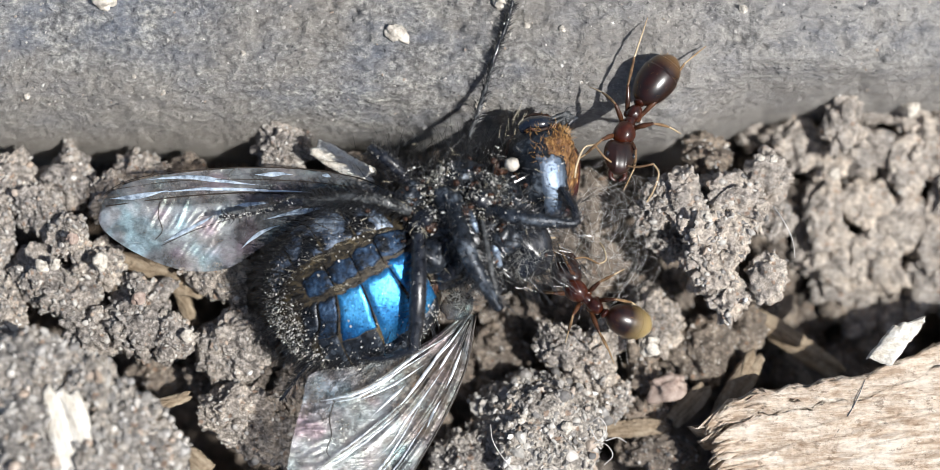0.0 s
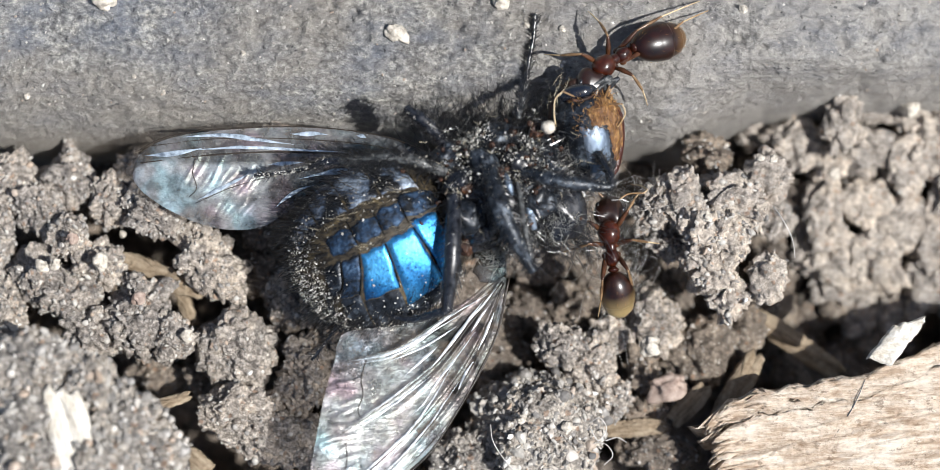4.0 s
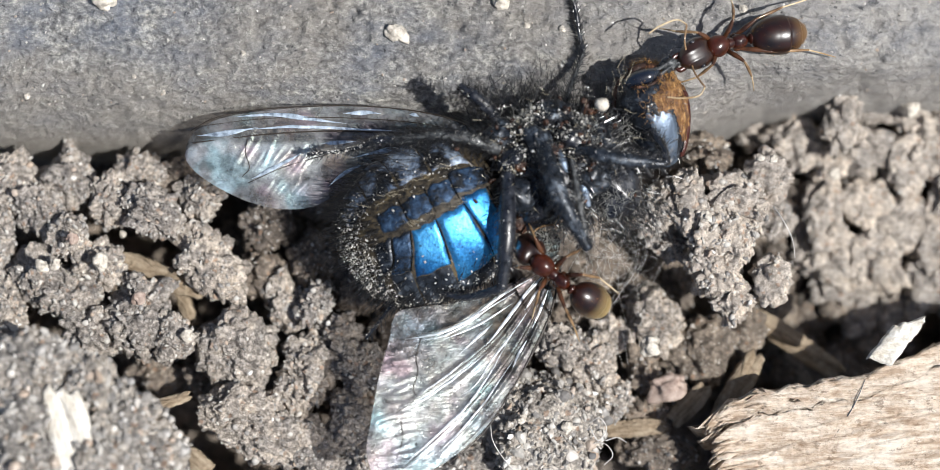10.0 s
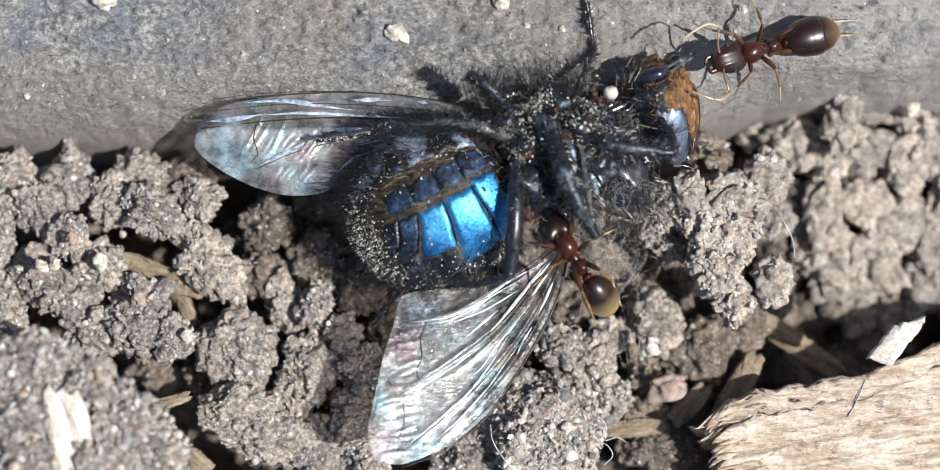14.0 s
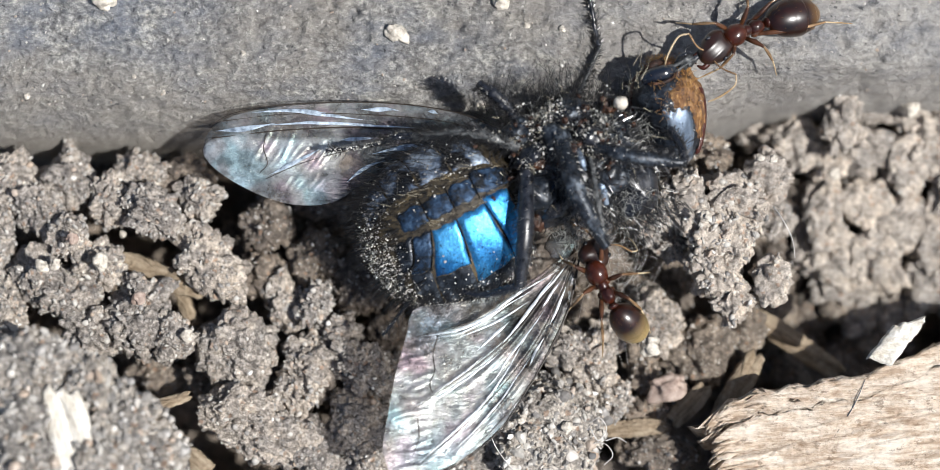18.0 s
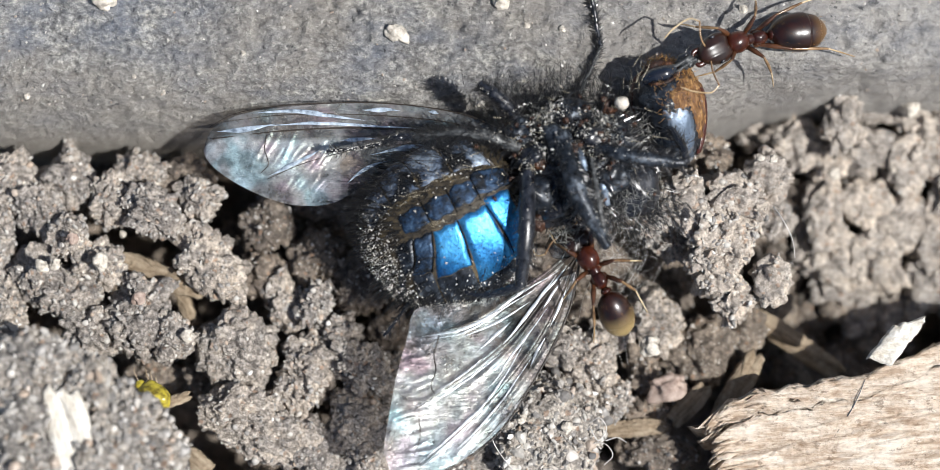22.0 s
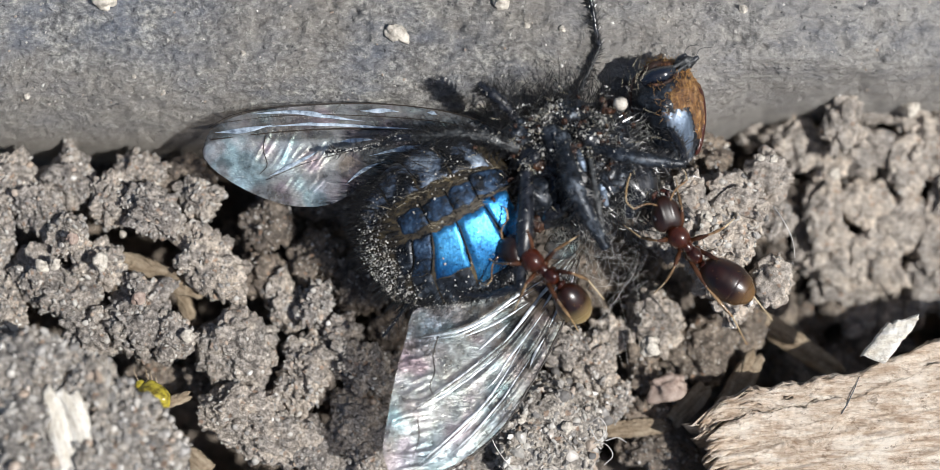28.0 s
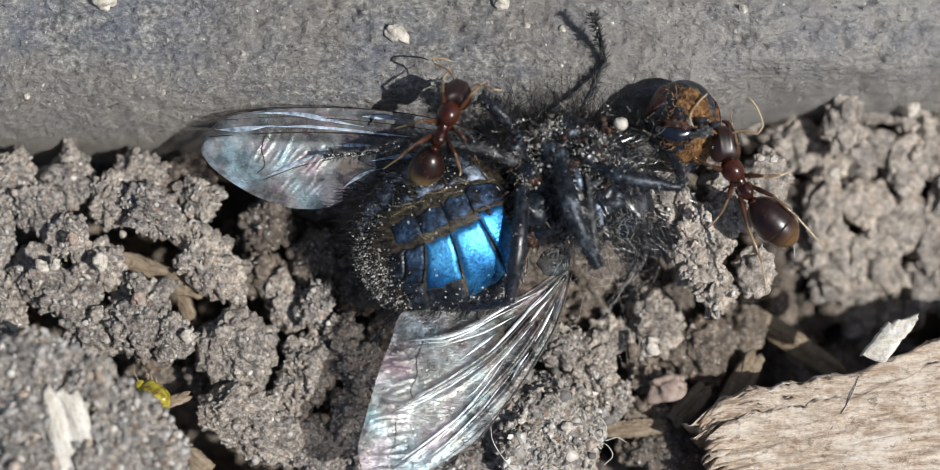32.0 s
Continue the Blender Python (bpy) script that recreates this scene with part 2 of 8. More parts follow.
def wood_material(name, dark, mid, light, along, pitted=0.0, slant=0.0, streak=0.0):
    m, nt, b = material(name, mid, 0.85, 0, 0.15)
    v = coords(nt, along)
    v.node.inputs["Rotation"].default_value = (0, 0, slant)
    fine = noise_tex(nt, v, 5.0, 6, 0.75)
    pulp = noise_tex(nt, coords(nt), 7.0, 5, 0.75)
    blotch = noise_tex(nt, coords(nt), 0.9, 4, 0.6)
    col = ramp(nt, fine, [(0.30, dark), (0.48, mid), (0.68, light)])
    col = mixed(nt, 1.0, col, ramp(nt, pulp, [(0.3, (0.62, 0.58, 0.55)), (0.5, (1.0, 1.0, 1.0)), (0.72, (1.18, 1.18, 1.18))]), "MULTIPLY")
    col = mixed(nt, ramp(nt, blotch, [(0.5, (0, 0, 0)), (0.7, (0.6,) * 3)]), col, light)
    col = mixed(nt, ramp(nt, blotch, [(0.30, (0.6,) * 3), (0.46, (0, 0, 0))]), col, tuple((p + 2 * q) / 3 for p, q in zip(dark, mid)))
    band = coords(nt, (0.12, 1, 1))
    band.node.inputs["Rotation"].default_value = (0, 0, slant)
    vessel = noise_tex(nt, band, 3.2, 4, 0.7)
    vessel.node.inputs["Distortion"].default_value = 0.6
    col = mixed(nt, ramp(nt, vessel, [(0.36, (streak,) * 3), (0.47, (0, 0, 0))]), col, tuple((2 * p + q) / 3 for p, q in zip(dark, mid)))
    pits = noise_tex(nt, coords(nt, (0.6, 1, 1)), 3.4, 4, 0.7)
    col = mixed(nt, ramp(nt, pits, [(0.36, (pitted,) * 3), (0.42, (0, 0, 0))]), col, (dark[0] * 0.5, dark[1] * 0.5, dark[2] * 0.5))
    nt.links.new(col, b.inputs["Base Color"])
    h = nt.nodes.new("ShaderNodeMath")
    h.operation = "ADD"
    nt.links.new(fine, h.inputs[0])
    nt.links.new(pulp, h.inputs[1])
    bump(nt, b, h.outputs[0], 0.09, 1.0)
    return m


WOOD = wood_material("pale weathered wood", (0.25, 0.15, 0.085), (0.63, 0.51, 0.395), (0.86, 0.79, 0.685), (0.22, 1, 1), 0.55, -0.2, 0.75)
STRAW = wood_material("dry straw", (0.15, 0.105, 0.062), (0.31, 0.24, 0.165), (0.47, 0.385, 0.28), (0.2, 1, 1))
BLEACHED = wood_material("bleached splinter", (0.56, 0.48, 0.36), (0.82, 0.77, 0.67), (0.92, 0.90, 0.85), (0.25, 1, 1), 0.35)
FIBRE, nt, b = material("white fibre", (0.6, 0.58, 0.55), 0.45)

def membrane_material(name, root, clear, veil, silver, relief, lean=0.25, metal=0.65, shade=0.45, vivid=0.0):
    """Thin smoky film that turns more silvery towards the tip of the wing; its iridescence is painted into the tint."""
    m = bpy.data.materials.new(name)
    m.use_nodes = True
    nt = m.node_tree
    b = nt.nodes["Principled BSDF"]
    v = coords(nt)
    tip = nt.nodes.new("ShaderNodeAttribute")
    tip.attribute_name = "tip"
    n1 = noise_tex(nt, v, 0.45, 3)
    n2 = noise_tex(nt, v, 6.0, 5, 0.7)
    n3 = noise_tex(nt, v, 1.3, 5, 0.65)
    b.inputs["Specular IOR Level"].default_value = 1.0
    b.inputs["Thin Film IOR"].default_value = 1.5
    mr = nt.nodes.new("ShaderNodeMapRange")
    mr.inputs["To Min"].default_value, mr.inputs["To Max"].default_value = 220, 520
    nt.links.new(n1, mr.inputs[0])
    nt.links.new(mr.outputs[0], b.inputs["Thin Film Thickness"])
    # Iridescent cyan and pink sheen, painted into the base colour.
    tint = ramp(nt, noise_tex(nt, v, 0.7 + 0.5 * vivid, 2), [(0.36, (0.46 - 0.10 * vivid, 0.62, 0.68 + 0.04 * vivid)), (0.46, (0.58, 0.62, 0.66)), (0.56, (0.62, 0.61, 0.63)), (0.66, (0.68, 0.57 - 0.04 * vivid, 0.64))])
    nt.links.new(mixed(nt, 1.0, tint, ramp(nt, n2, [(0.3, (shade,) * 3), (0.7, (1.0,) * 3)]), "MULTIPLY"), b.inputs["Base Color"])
    b.inputs["Metallic"].default_value = metal
    nt.links.new(ramp(nt, n2, [(0.3, (0.26,) * 3), (0.7, (0.40,) * 3)]), b.inputs["Roughness"])
    way = coords(nt, (0.3, 1, 1))
    way.node.inputs["Rotation"].default_value = (0, 0, lean)
    wrinkle = noise_tex(nt, way, 9.0, 3, 0.6)
    wrinkle.node.inputs["Distortion"].default_value = 1.2
    bump(nt, b, wrinkle, relief, 0.8)
    tr = nt.nodes.new("ShaderNodeBsdfTransparent")
    nt.links.new(mixed(nt, tip.outputs["Fac"], root, clear), tr.inputs[0])
    film = mixed(nt, tip.outputs["Fac"], ramp(nt, n3, [(0.36, (veil * 0.3,) * 3), (0.64, (veil * 1.9,) * 3)]), ramp(nt, n3, [(0.36, (silver * 0.45,) * 3), (0.64, (silver * 1.6,) * 3)]))
    mx = nt.nodes.new("ShaderNodeMixShader")
    nt.links.new(film, mx.inputs[0])
    nt.links.new(tr.outputs[0], mx.inputs[1])
    nt.links.new(b.outputs[0], mx.inputs[2])
    nt.links.new(mx.outputs[0], nt.nodes["Material Output"].inputs[0])
    return m


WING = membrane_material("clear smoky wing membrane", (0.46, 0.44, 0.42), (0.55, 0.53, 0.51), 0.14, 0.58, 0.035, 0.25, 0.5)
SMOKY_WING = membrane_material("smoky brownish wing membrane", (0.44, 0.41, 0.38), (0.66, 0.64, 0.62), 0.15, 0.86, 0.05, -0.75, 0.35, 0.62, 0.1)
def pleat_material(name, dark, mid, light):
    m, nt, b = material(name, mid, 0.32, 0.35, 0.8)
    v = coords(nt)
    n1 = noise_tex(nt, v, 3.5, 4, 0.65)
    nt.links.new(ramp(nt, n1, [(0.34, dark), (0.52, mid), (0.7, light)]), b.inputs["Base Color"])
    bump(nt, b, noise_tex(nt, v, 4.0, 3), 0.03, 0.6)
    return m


# The folds' glints are put into these pale silvery colours.
PLEAT = pleat_material("folded wing membrane with silvery glint painted in", (0.20, 0.22, 0.24), (0.54, 0.58, 0.61), (0.84, 0.87, 0.88))
GREY_PLEAT = pleat_material("folded wing membrane with greyish glint painted in", (0.16, 0.20, 0.25), (0.50, 0.59, 0.68), (0.78, 0.86, 0.93))


def ant_material(name, deep, lit, rough, spots=2.0, tip=None, sheen=0.0, tip_from=-1.2, tip_to=-1.75):
    m, nt, b = material(name, lit, rough, 0, 0.12)
    v = coords(nt)
    n1 = noise_tex(nt, v, spots, 4, 0.6)
    col = ramp(nt, n1, [(0.36, deep), (0.62, lit)])
    if tip:
        sep = nt.nodes.new("ShaderNodeSeparateXYZ")
        nt.links.new(v, sep.inputs[0])
        mr = nt.nodes.new("ShaderNodeMapRange")
        mr.inputs["From Min"].default_value, mr.inputs["From Max"].default_value = tip_from * MM, tip_to * MM
        nt.links.new(sep.outputs[0], mr.inputs[0])
        col = mixed(nt, mr.outputs[0], col, tip)
    nt.links.new(col, b.inputs["Base Color"])
    b.inputs["Coat Weight"].default_value = 1.0
    b.inputs["Coat IOR"].default_value = 1.45 + 0.07 * sheen
    b.inputs["Coat Roughness"].default_value = 0.20 + 0.09 * sheen
    n2 = bump(nt, b, noise_tex(nt, v, 6.0, 4, 0.65), 0.004, 0.6)
    nt.links.new(n2.outputs[0], b.inputs["Coat Normal"])
    return m


ANT_DARK = ant_material("glossy blackish-brown ant shell", (0.004, 0.0008, 0.0004), (0.021, 0.0038, 0.001), 0.5, 2.0, (0.18, 0.10, 0.038), 1.0, -1.1, -1.75)
ANT_GOLD = ant_material("glossy olive-brown ant shell", (0.006, 0.0014, 0.0006), (0.030, 0.0065, 0.0018), 0.5, 2.0, (0.32, 0.235, 0.105), 1.0, -0.6, -1.3)
ANT_HEAD = ant_material("shining blackish ant head", (0.006, 0.002, 0.001), (0.024, 0.007, 0.003), 0.5, sheen=1.6)
ANT_RED = ant_material("red-brown ant shell", (0.016, 0.003, 0.0012), (0.060, 0.012, 0.004), 0.45, sheen=0.25)
ANT_BROWN = ant_material("dark brown ant thigh", (0.022, 0.008, 0.004), (0.085, 0.034, 0.015), 0.4)
ANT_LEG = ant_material("amber-brown ant leg", (0.08, 0.042, 0.020), (0.30, 0.19, 0.10), 0.4)
ANT_PALE = ant_material("pale translucent ant foot", (0.30, 0.20, 0.10), (0.62, 0.50, 0.33), 0.4)
MITE = ant_material("yellow-green mite shell", (0.10, 0.075, 0.010), (0.46, 0.38, 0.045), 0.3, 4.5)


# ---- shapes, all in mm ----
def hash3(i, j, k, seed):
    n = (i * 374761393 + j * 668265263 + k * 1274126177 + seed * 974634599) & 0xFFFFFFFF
    n = ((n ^ (n >> 13)) * 1103515245) & 0xFFFFFFFF
    n = ((n ^ (n >> 16)) * 2654435769) & 0xFFFFFFFF
    return (n ^ (n >> 15)).astype(np.float64) / 4294967295.0


def vnoise(p, seed=0):
    """Smooth noise from -1 to 1 at points p."""
    f = np.floor(p)
    i = f.astype(np.int64)
    w = p - f
    w = w * w * (3 - 2 * w)
    out = 0
    for a in (0, 1):
        for c in (0, 1):
            for d in (0, 1):
                k = (w[:, 0] if a else 1 - w[:, 0]) * (w[:, 1] if c else 1 - w[:, 1]) * (w[:, 2] if d else 1 - w[:, 2])
                out = out + k * hash3(i[:, 0] + a, i[:, 1] + c, i[:, 2] + d, seed)
    return out * 2 - 1


def cells(p, seed=0):
    """Distance to the nearest of scattered centres, about 0 to 1."""
    f = np.floor(p).astype(np.int64)
    best = np.full(len(p), 9.0)
    for a in (-1, 0, 1):
        for c in (-1, 0, 1):
            for d in (-1, 0, 1):
                i, j, k = f[:, 0] + a, f[:, 1] + c, f[:, 2] + d
                q = np.stack([i + hash3(i, j, k, seed), j + hash3(i, j, k, seed + 1), k + hash3(i, j, k, seed + 2)], 1)
                best = np.minimum(best, ((p - q) ** 2).sum(1))
    return np.sqrt(best)


ICO = {}


def ico(level):
    if level not in ICO:
        bm = bmesh.new()
        bmesh.ops.create_icosphere(bm, subdivisions=level, radius=1)
        ICO[level] = (np.array([w.co[:] for w in bm.verts]), np.array([[w.index for w in g.verts] for g in bm.faces]))
        bm.free()
    return ICO[level]


def turn(deg):
    c, s = math.cos(radians(deg)), math.sin(radians(deg))
    return np.array([[c, -s, 0], [s, c, 0], [0, 0, 1]])


def mesh_of(name, verts, faces, mat, smooth=True):
    me = bpy.data.meshes.new(name)
    verts = np.asarray(verts, dtype=np.float64) * MM
    if isinstance(faces, np.ndarray):
        n, k = faces.shape
        me.vertices.add(len(verts))
        me.vertices.foreach_set("co", verts.ravel())
        me.loops.add(n * k)
        me.loops.foreach_set("vertex_index", faces.ravel().astype(np.int32))
        me.polygons.add(n)
        me.polygons.foreach_set("loop_start", np.arange(0, n * k, k, dtype=np.int32))
        me.update(calc_edges=True)
    else:
        me.from_pydata(verts.tolist(), [], faces)
    me.materials.append(mat)
    me.polygons.foreach_set("use_smooth", np.full(len(me.polygons), smooth, dtype=bool))
    return me


def thing(name, geo, mat, at, label, category, group="", kind="", smooth=True):
    """A top-level mesh whose origin lies at `at`; geo is in mm round that origin."""
    ob = new(name, mesh_of(name, geo[0], geo[1], mat, smooth))
    ob.location = [c * MM for c in at]
    return tagged(ob, label, category, group, kind)


def part(name, geo, mat, parent, label="", kind="", smooth=True):
    ob = new(name, mesh_of(name, geo[0], geo[1], mat, smooth))
    ob.parent = parent
    return tagged(ob, label, kind=kind)


def joined(*geos):
    vs, fs, n = [], [], 0
    for gv, gf in geos:
        vs.append(np.asarray(gv))
        fs.extend([tuple(int(i) + n for i in f) for f in gf])
        n += len(gv)
    return np.concatenate(vs), fs


def blob(centre, radii, deg=0, level=3, lump=0.0, freq=1.0, seed=0, tilt=None):
    d, f = ico(level)
    r = 1 + (lump * vnoise(d * freq + seed * 7.1, seed) if lump else 0)
    p = d * np.asarray(radii) * (r[:, None] if lump else 1)
    if tilt is not None:
        p = p @ np.array(Matrix.Rotation(radians(tilt), 3, "Y")).T
    return p @ turn(deg).T + np.asarray(centre), f


def spline(points, n):
    """n points along a smooth curve through points."""
    p = np.asarray(points, float)
    if len(p) == 2:
        t = np.linspace(0, 1, n)[:, None]
        return p[0] * (1 - t) + p[1] * t
    seg = np.r_[0, np.cumsum(np.linalg.norm(np.diff(p, axis=0), axis=1))]
    q = np.vstack([2 * p[0] - p[1], p, 2 * p[-1] - p[-2]])
    out = []
    for s in np.linspace(0, seg[-1], n):
        k = min(int(np.searchsorted(seg, s, "right")) - 1, len(p) - 2)
        u = (s - seg[k]) / (seg[k + 1] - seg[k])
        a, c, d, e = q[k], q[k + 1], q[k + 2], q[k + 3]
        out.append(0.5 * (2 * c + (d - a) * u + (2 * a - 5 * c + 4 * d - e) * u * u + (3 * c - a - 3 * d + e) * u ** 3))
    return np.array(out)


def tube(points, radii, sides=8, steps=0, flat=1.0):
    """A closed, tapering tube along points; radii are spread along it."""
    p = spline(points, steps) if steps else np.asarray(points, float)
    n = len(p)
    r = np.interp(np.linspace(0, 1, n), np.linspace(0, 1, len(radii)), radii)
    t = np.gradient(p, axis=0)
    t /= np.linalg.norm(t, axis=1)[:, None] + 1e-12
    up = np.array([0.13, 0.21, 0.97])
    vs = []
    for k in range(n):
        a = np.cross(t[k], up)
        a /= np.linalg.norm(a) + 1e-9
        c = np.cross(a, t[k])
        for s in range(sides):
            w = 2 * math.pi * s / sides
            vs.append(p[k] + r[k] * (math.cos(w) * a + flat * math.sin(w) * c))
    vs.append(p[0] - t[0] * r[0] * 0.4)
    vs.append(p[-1] + t[-1] * r[-1] * 0.4)
    fs = []
    for k in range(n - 1):
        for s in range(sides):
            a, c = k * sides + s, k * sides + (s + 1) % sides
            fs.append((a, c, c + sides, a + sides))
    for s in range(sides):
        fs.append((n * sides, (s + 1) % sides, s))
        fs.append((n * sides + 1, (n - 1) * sides + s, (n - 1) * sides + (s + 1) % sides))
    return np.array(vs), fs


def bristles(roots, ways, length, radius, rng, bend=0.25):
    """Thin curved hairs, each a bent three-sided spike."""
    vs, fs = [], []
    for o, w in zip(roots, ways):
        w = w / (np.linalg.norm(w) + 1e-9)
        ln = length * rng.uniform(0.55, 1.25)
        a = np.cross(w, (0.3, 0.5, 0.8))
        a /= np.linalg.norm(a) + 1e-9
        c = np.cross(w, a)
        k = rng.normal(0, bend, 3) * ln
        n = len(vs)
        for s in range(3):
            g = 2 * math.pi * s / 3
            vs.append(o + radius * (math.cos(g) * a + math.sin(g) * c))
        m = o + w * ln * 0.55 + k * 0.25
        for s in range(3):
            g = 2 * math.pi * s / 3
            vs.append(m + radius * 0.7 * (math.cos(g) * a + math.sin(g) * c))
        vs.append(o + w * ln + k)
        for s in range(3):
            e = (s + 1) % 3
            fs += [(n + s, n + e, n + 3 + e, n + 3 + s), (n + 3 + s, n + 3 + e, n + 6)]
    return np.array(vs), fs


def specks(roots, radius, rng, level=1):
    d, f = ico(level)
    vs, fs = [], []
    for o in roots:
        r = radius * rng.uniform(0.3, 1.3)
        n = len(vs) * len(d)
        uneven = rng.uniform(-0.38, 0.38, (len(d), 1)) if level == 1 else 0.3 * vnoise(d * 1.7 + rng.uniform(0, 50), 3)[:, None]
        vs.append((d * rng.uniform(0.45, 1.5, 3) * (1 + uneven)) @ turn(rng.uniform(0, 180)).T * r + o)
        fs.append(f + n)
    return np.concatenate(vs), np.concatenate(fs)


# ---- the ground ----
def spaced(lo, hi, step, far):
    """Grid lines: even between lo and hi, then ever wider out to far."""
    mid = list(np.arange(lo, hi + step / 2, step))
    out, a, s = [], hi, step * 2
    while a < far:
        a += s
        s *= 1.7
        out.append(a)
    low, a, s = [], lo, step * 2
    while a > -far:
        a -= s
        s *= 1.7
        low.append(a)
    return np.array(low[::-1] + mid + out)


def sheet(xs, ys, height):
    X, Y = np.meshgrid(xs, ys)
    p = np.stack([X.ravel(), Y.ravel()], 1)
    z = height(p)
    w, h = len(xs), len(ys)
    i = np.arange(w * h).reshape(h, w)
    f = np.stack([i[:-1, :-1].ravel(), i[:-1, 1:].ravel(), i[1:, 1:].ravel(), i[1:, :-1].ravel()], 1)
    return np.column_stack([p, z]), f


def ground_height(p):
    q = np.column_stack([p, np.zeros(len(p))])
    near = np.clip(1 - (np.hypot(p[:, 0], p[:, 1]) - 25) / 25, 0, 1)
    z = -6.0 + 0.7 * vnoise(q * 0.45, 3) + 0.35 * vnoise(q * 1.3, 4) + near * 0.3 * (0.5 - cells(q * 2.2, 5))
    return z


thing("ground", sheet(spaced(-18, 18, 0.16, 20000), spaced(-10, 6, 0.16, 20000), ground_height), SOIL_SHADED, (0, 0, 0),
      "crumbly garden soil under the crumbs, painted dark as in shade", "soil", kind="structure")


def kerb_height(p):
    q = np.column_stack([p, np.zeros(len(p))])
    edge = 2.15 + 0.12 * vnoise(q * 0.25 + 3, 8)
    t = np.clip((p[:, 1] - edge) / 2.7, 0, 1)
    z = -6.0 + 6.7 * np.sqrt(np.clip(1 - (1 - t) ** 2, 0, 1)) + 0.05 * np.clip(p[:, 1] - 4.5, 0, 6) - 4.0 * (np.clip(5.2 - p[:, 1], 0, 3) / 2) ** 1.3 * np.clip((p[:, 0] - 6) / 3, 0, 1) - 0.2 * np.clip(p[:, 0] - 9.5, 0, 12)
    pits = np.clip(0.32 - cells(q * 3.1, 11), 0, 1)
    z += 0.09 * vnoise(q * 0.8, 9) + 0.08 * vnoise(q * np.array([1.3, 2.4, 1]), 10) + 0.11 * vnoise(q * np.array([2.9, 3.8, 1]), 12) * (0.6 + 0.8 * vnoise(q * 0.5 + 9, 14)) + 0.065 * vnoise(q * np.array([6.0, 7.5, 1]), 13) - 0.12 * pits
    return z


kx, ky = spaced(-15, 15, 0.055, 2000), np.r_[np.arange(2.0, 7.8, 0.055), 8.2, 9, 10.5, 13, 18, 26, 40]
thing("stone_edging", sheet(kx, ky, kerb_height), STONE, (0, 0, 0), "weathered blue-grey stone edging beside the soil", "edging", kind="structure")

rng = np.random.default_rng(31)
gx, gy = rng.uniform(-15, 15, 900), rng.uniform(3.4, 7.6, 900)
gz = kerb_height(np.column_stack([gx, gy]))
thing("stone_grit", specks(np.column_stack([gx, gy, gz]), 0.035, rng), QUARTZ, (0, 0, 0), "fine pale grit scattered on the stone edging", "grit", kind="stuff", smooth=False)


# ---- soil crumbs ----
def crumb_shape(rx, ry, rz, deg, seed, level, rough=1.0, grain=0.21, knot=0.5, block=0.0):
    """A knobbly crumb of soil: broad lumps, angular knots, then clustered small grains with crevices between."""
    d, f = ico(level)
    o = seed * 3.37
    r = 1 + 0.26 * rough * vnoise(d * 1.4 + o, seed) + 0.16 * rough * vnoise(d * 3.1 + o, seed + 5)
    q = d @ turn(37.0 * seed).T
    if block:
        q = 0.92 * np.sign(q) * np.abs(q) ** (1 - block)
    p = (q @ turn(-37.0 * seed).T) * np.array([rx, ry, rz]) * r[:, None]
    bent = p / knot + o + 0.4 * np.column_stack([vnoise(p * 3.5, seed + 30), vnoise(p * 3.5, seed + 31), vnoise(p * 3.5, seed + 32)])
    lift = rough * (0.60 * knot * (0.5 - cells(bent, seed + 9)) - 0.50 * np.clip(0.26 - np.abs(vnoise(p * 1.9 + o, seed + 40)), 0, 1) + 0.06 * vnoise(p * 5.0, seed + 33))
    p1 = p + d * lift[:, None]
    lift = 0.46 * grain * (0.5 - cells(p1 / grain + o, seed + 17)) + 0.16 * grain * vnoise(p1 / (grain * 1.6) + o, seed + 27)
    if level > 4:
        lift = lift + 0.30 * grain * vnoise(p1 / (grain * 0.5), seed + 21)
    if level > 5:
        lift = lift + 0.26 * grain * (0.5 - cells(p1 / (grain * 0.42) + o, seed + 23))
    p = p1 + d * lift[:, None]
    return p @ turn(deg).T, f


CRUMBS = {}
# how much higher or lower than first laid the near lump and the heap beyond the fly's head lie
LEVELS = {**{k: 2.7 for k in range(29, 37)}, **{k: -3.7 for k in range(94, 118)}, **{k: -2.4 for k in range(118, 122)}, 87: -0.6, 90: -1.4, 91: -1.0, **{k: -0.8 for k in (55, 56, 61, 63, 64, 69, 72, 76)}, 73: 0.5, 77: 0.8}


def along_sight(x, y, z, dz):
    """A place moved by dz in height along the line of sight, and how much larger or smaller things there must be."""
    k = (DIST - z - dz) / (DIST - z)
    return x * k, y * k, z + dz, k




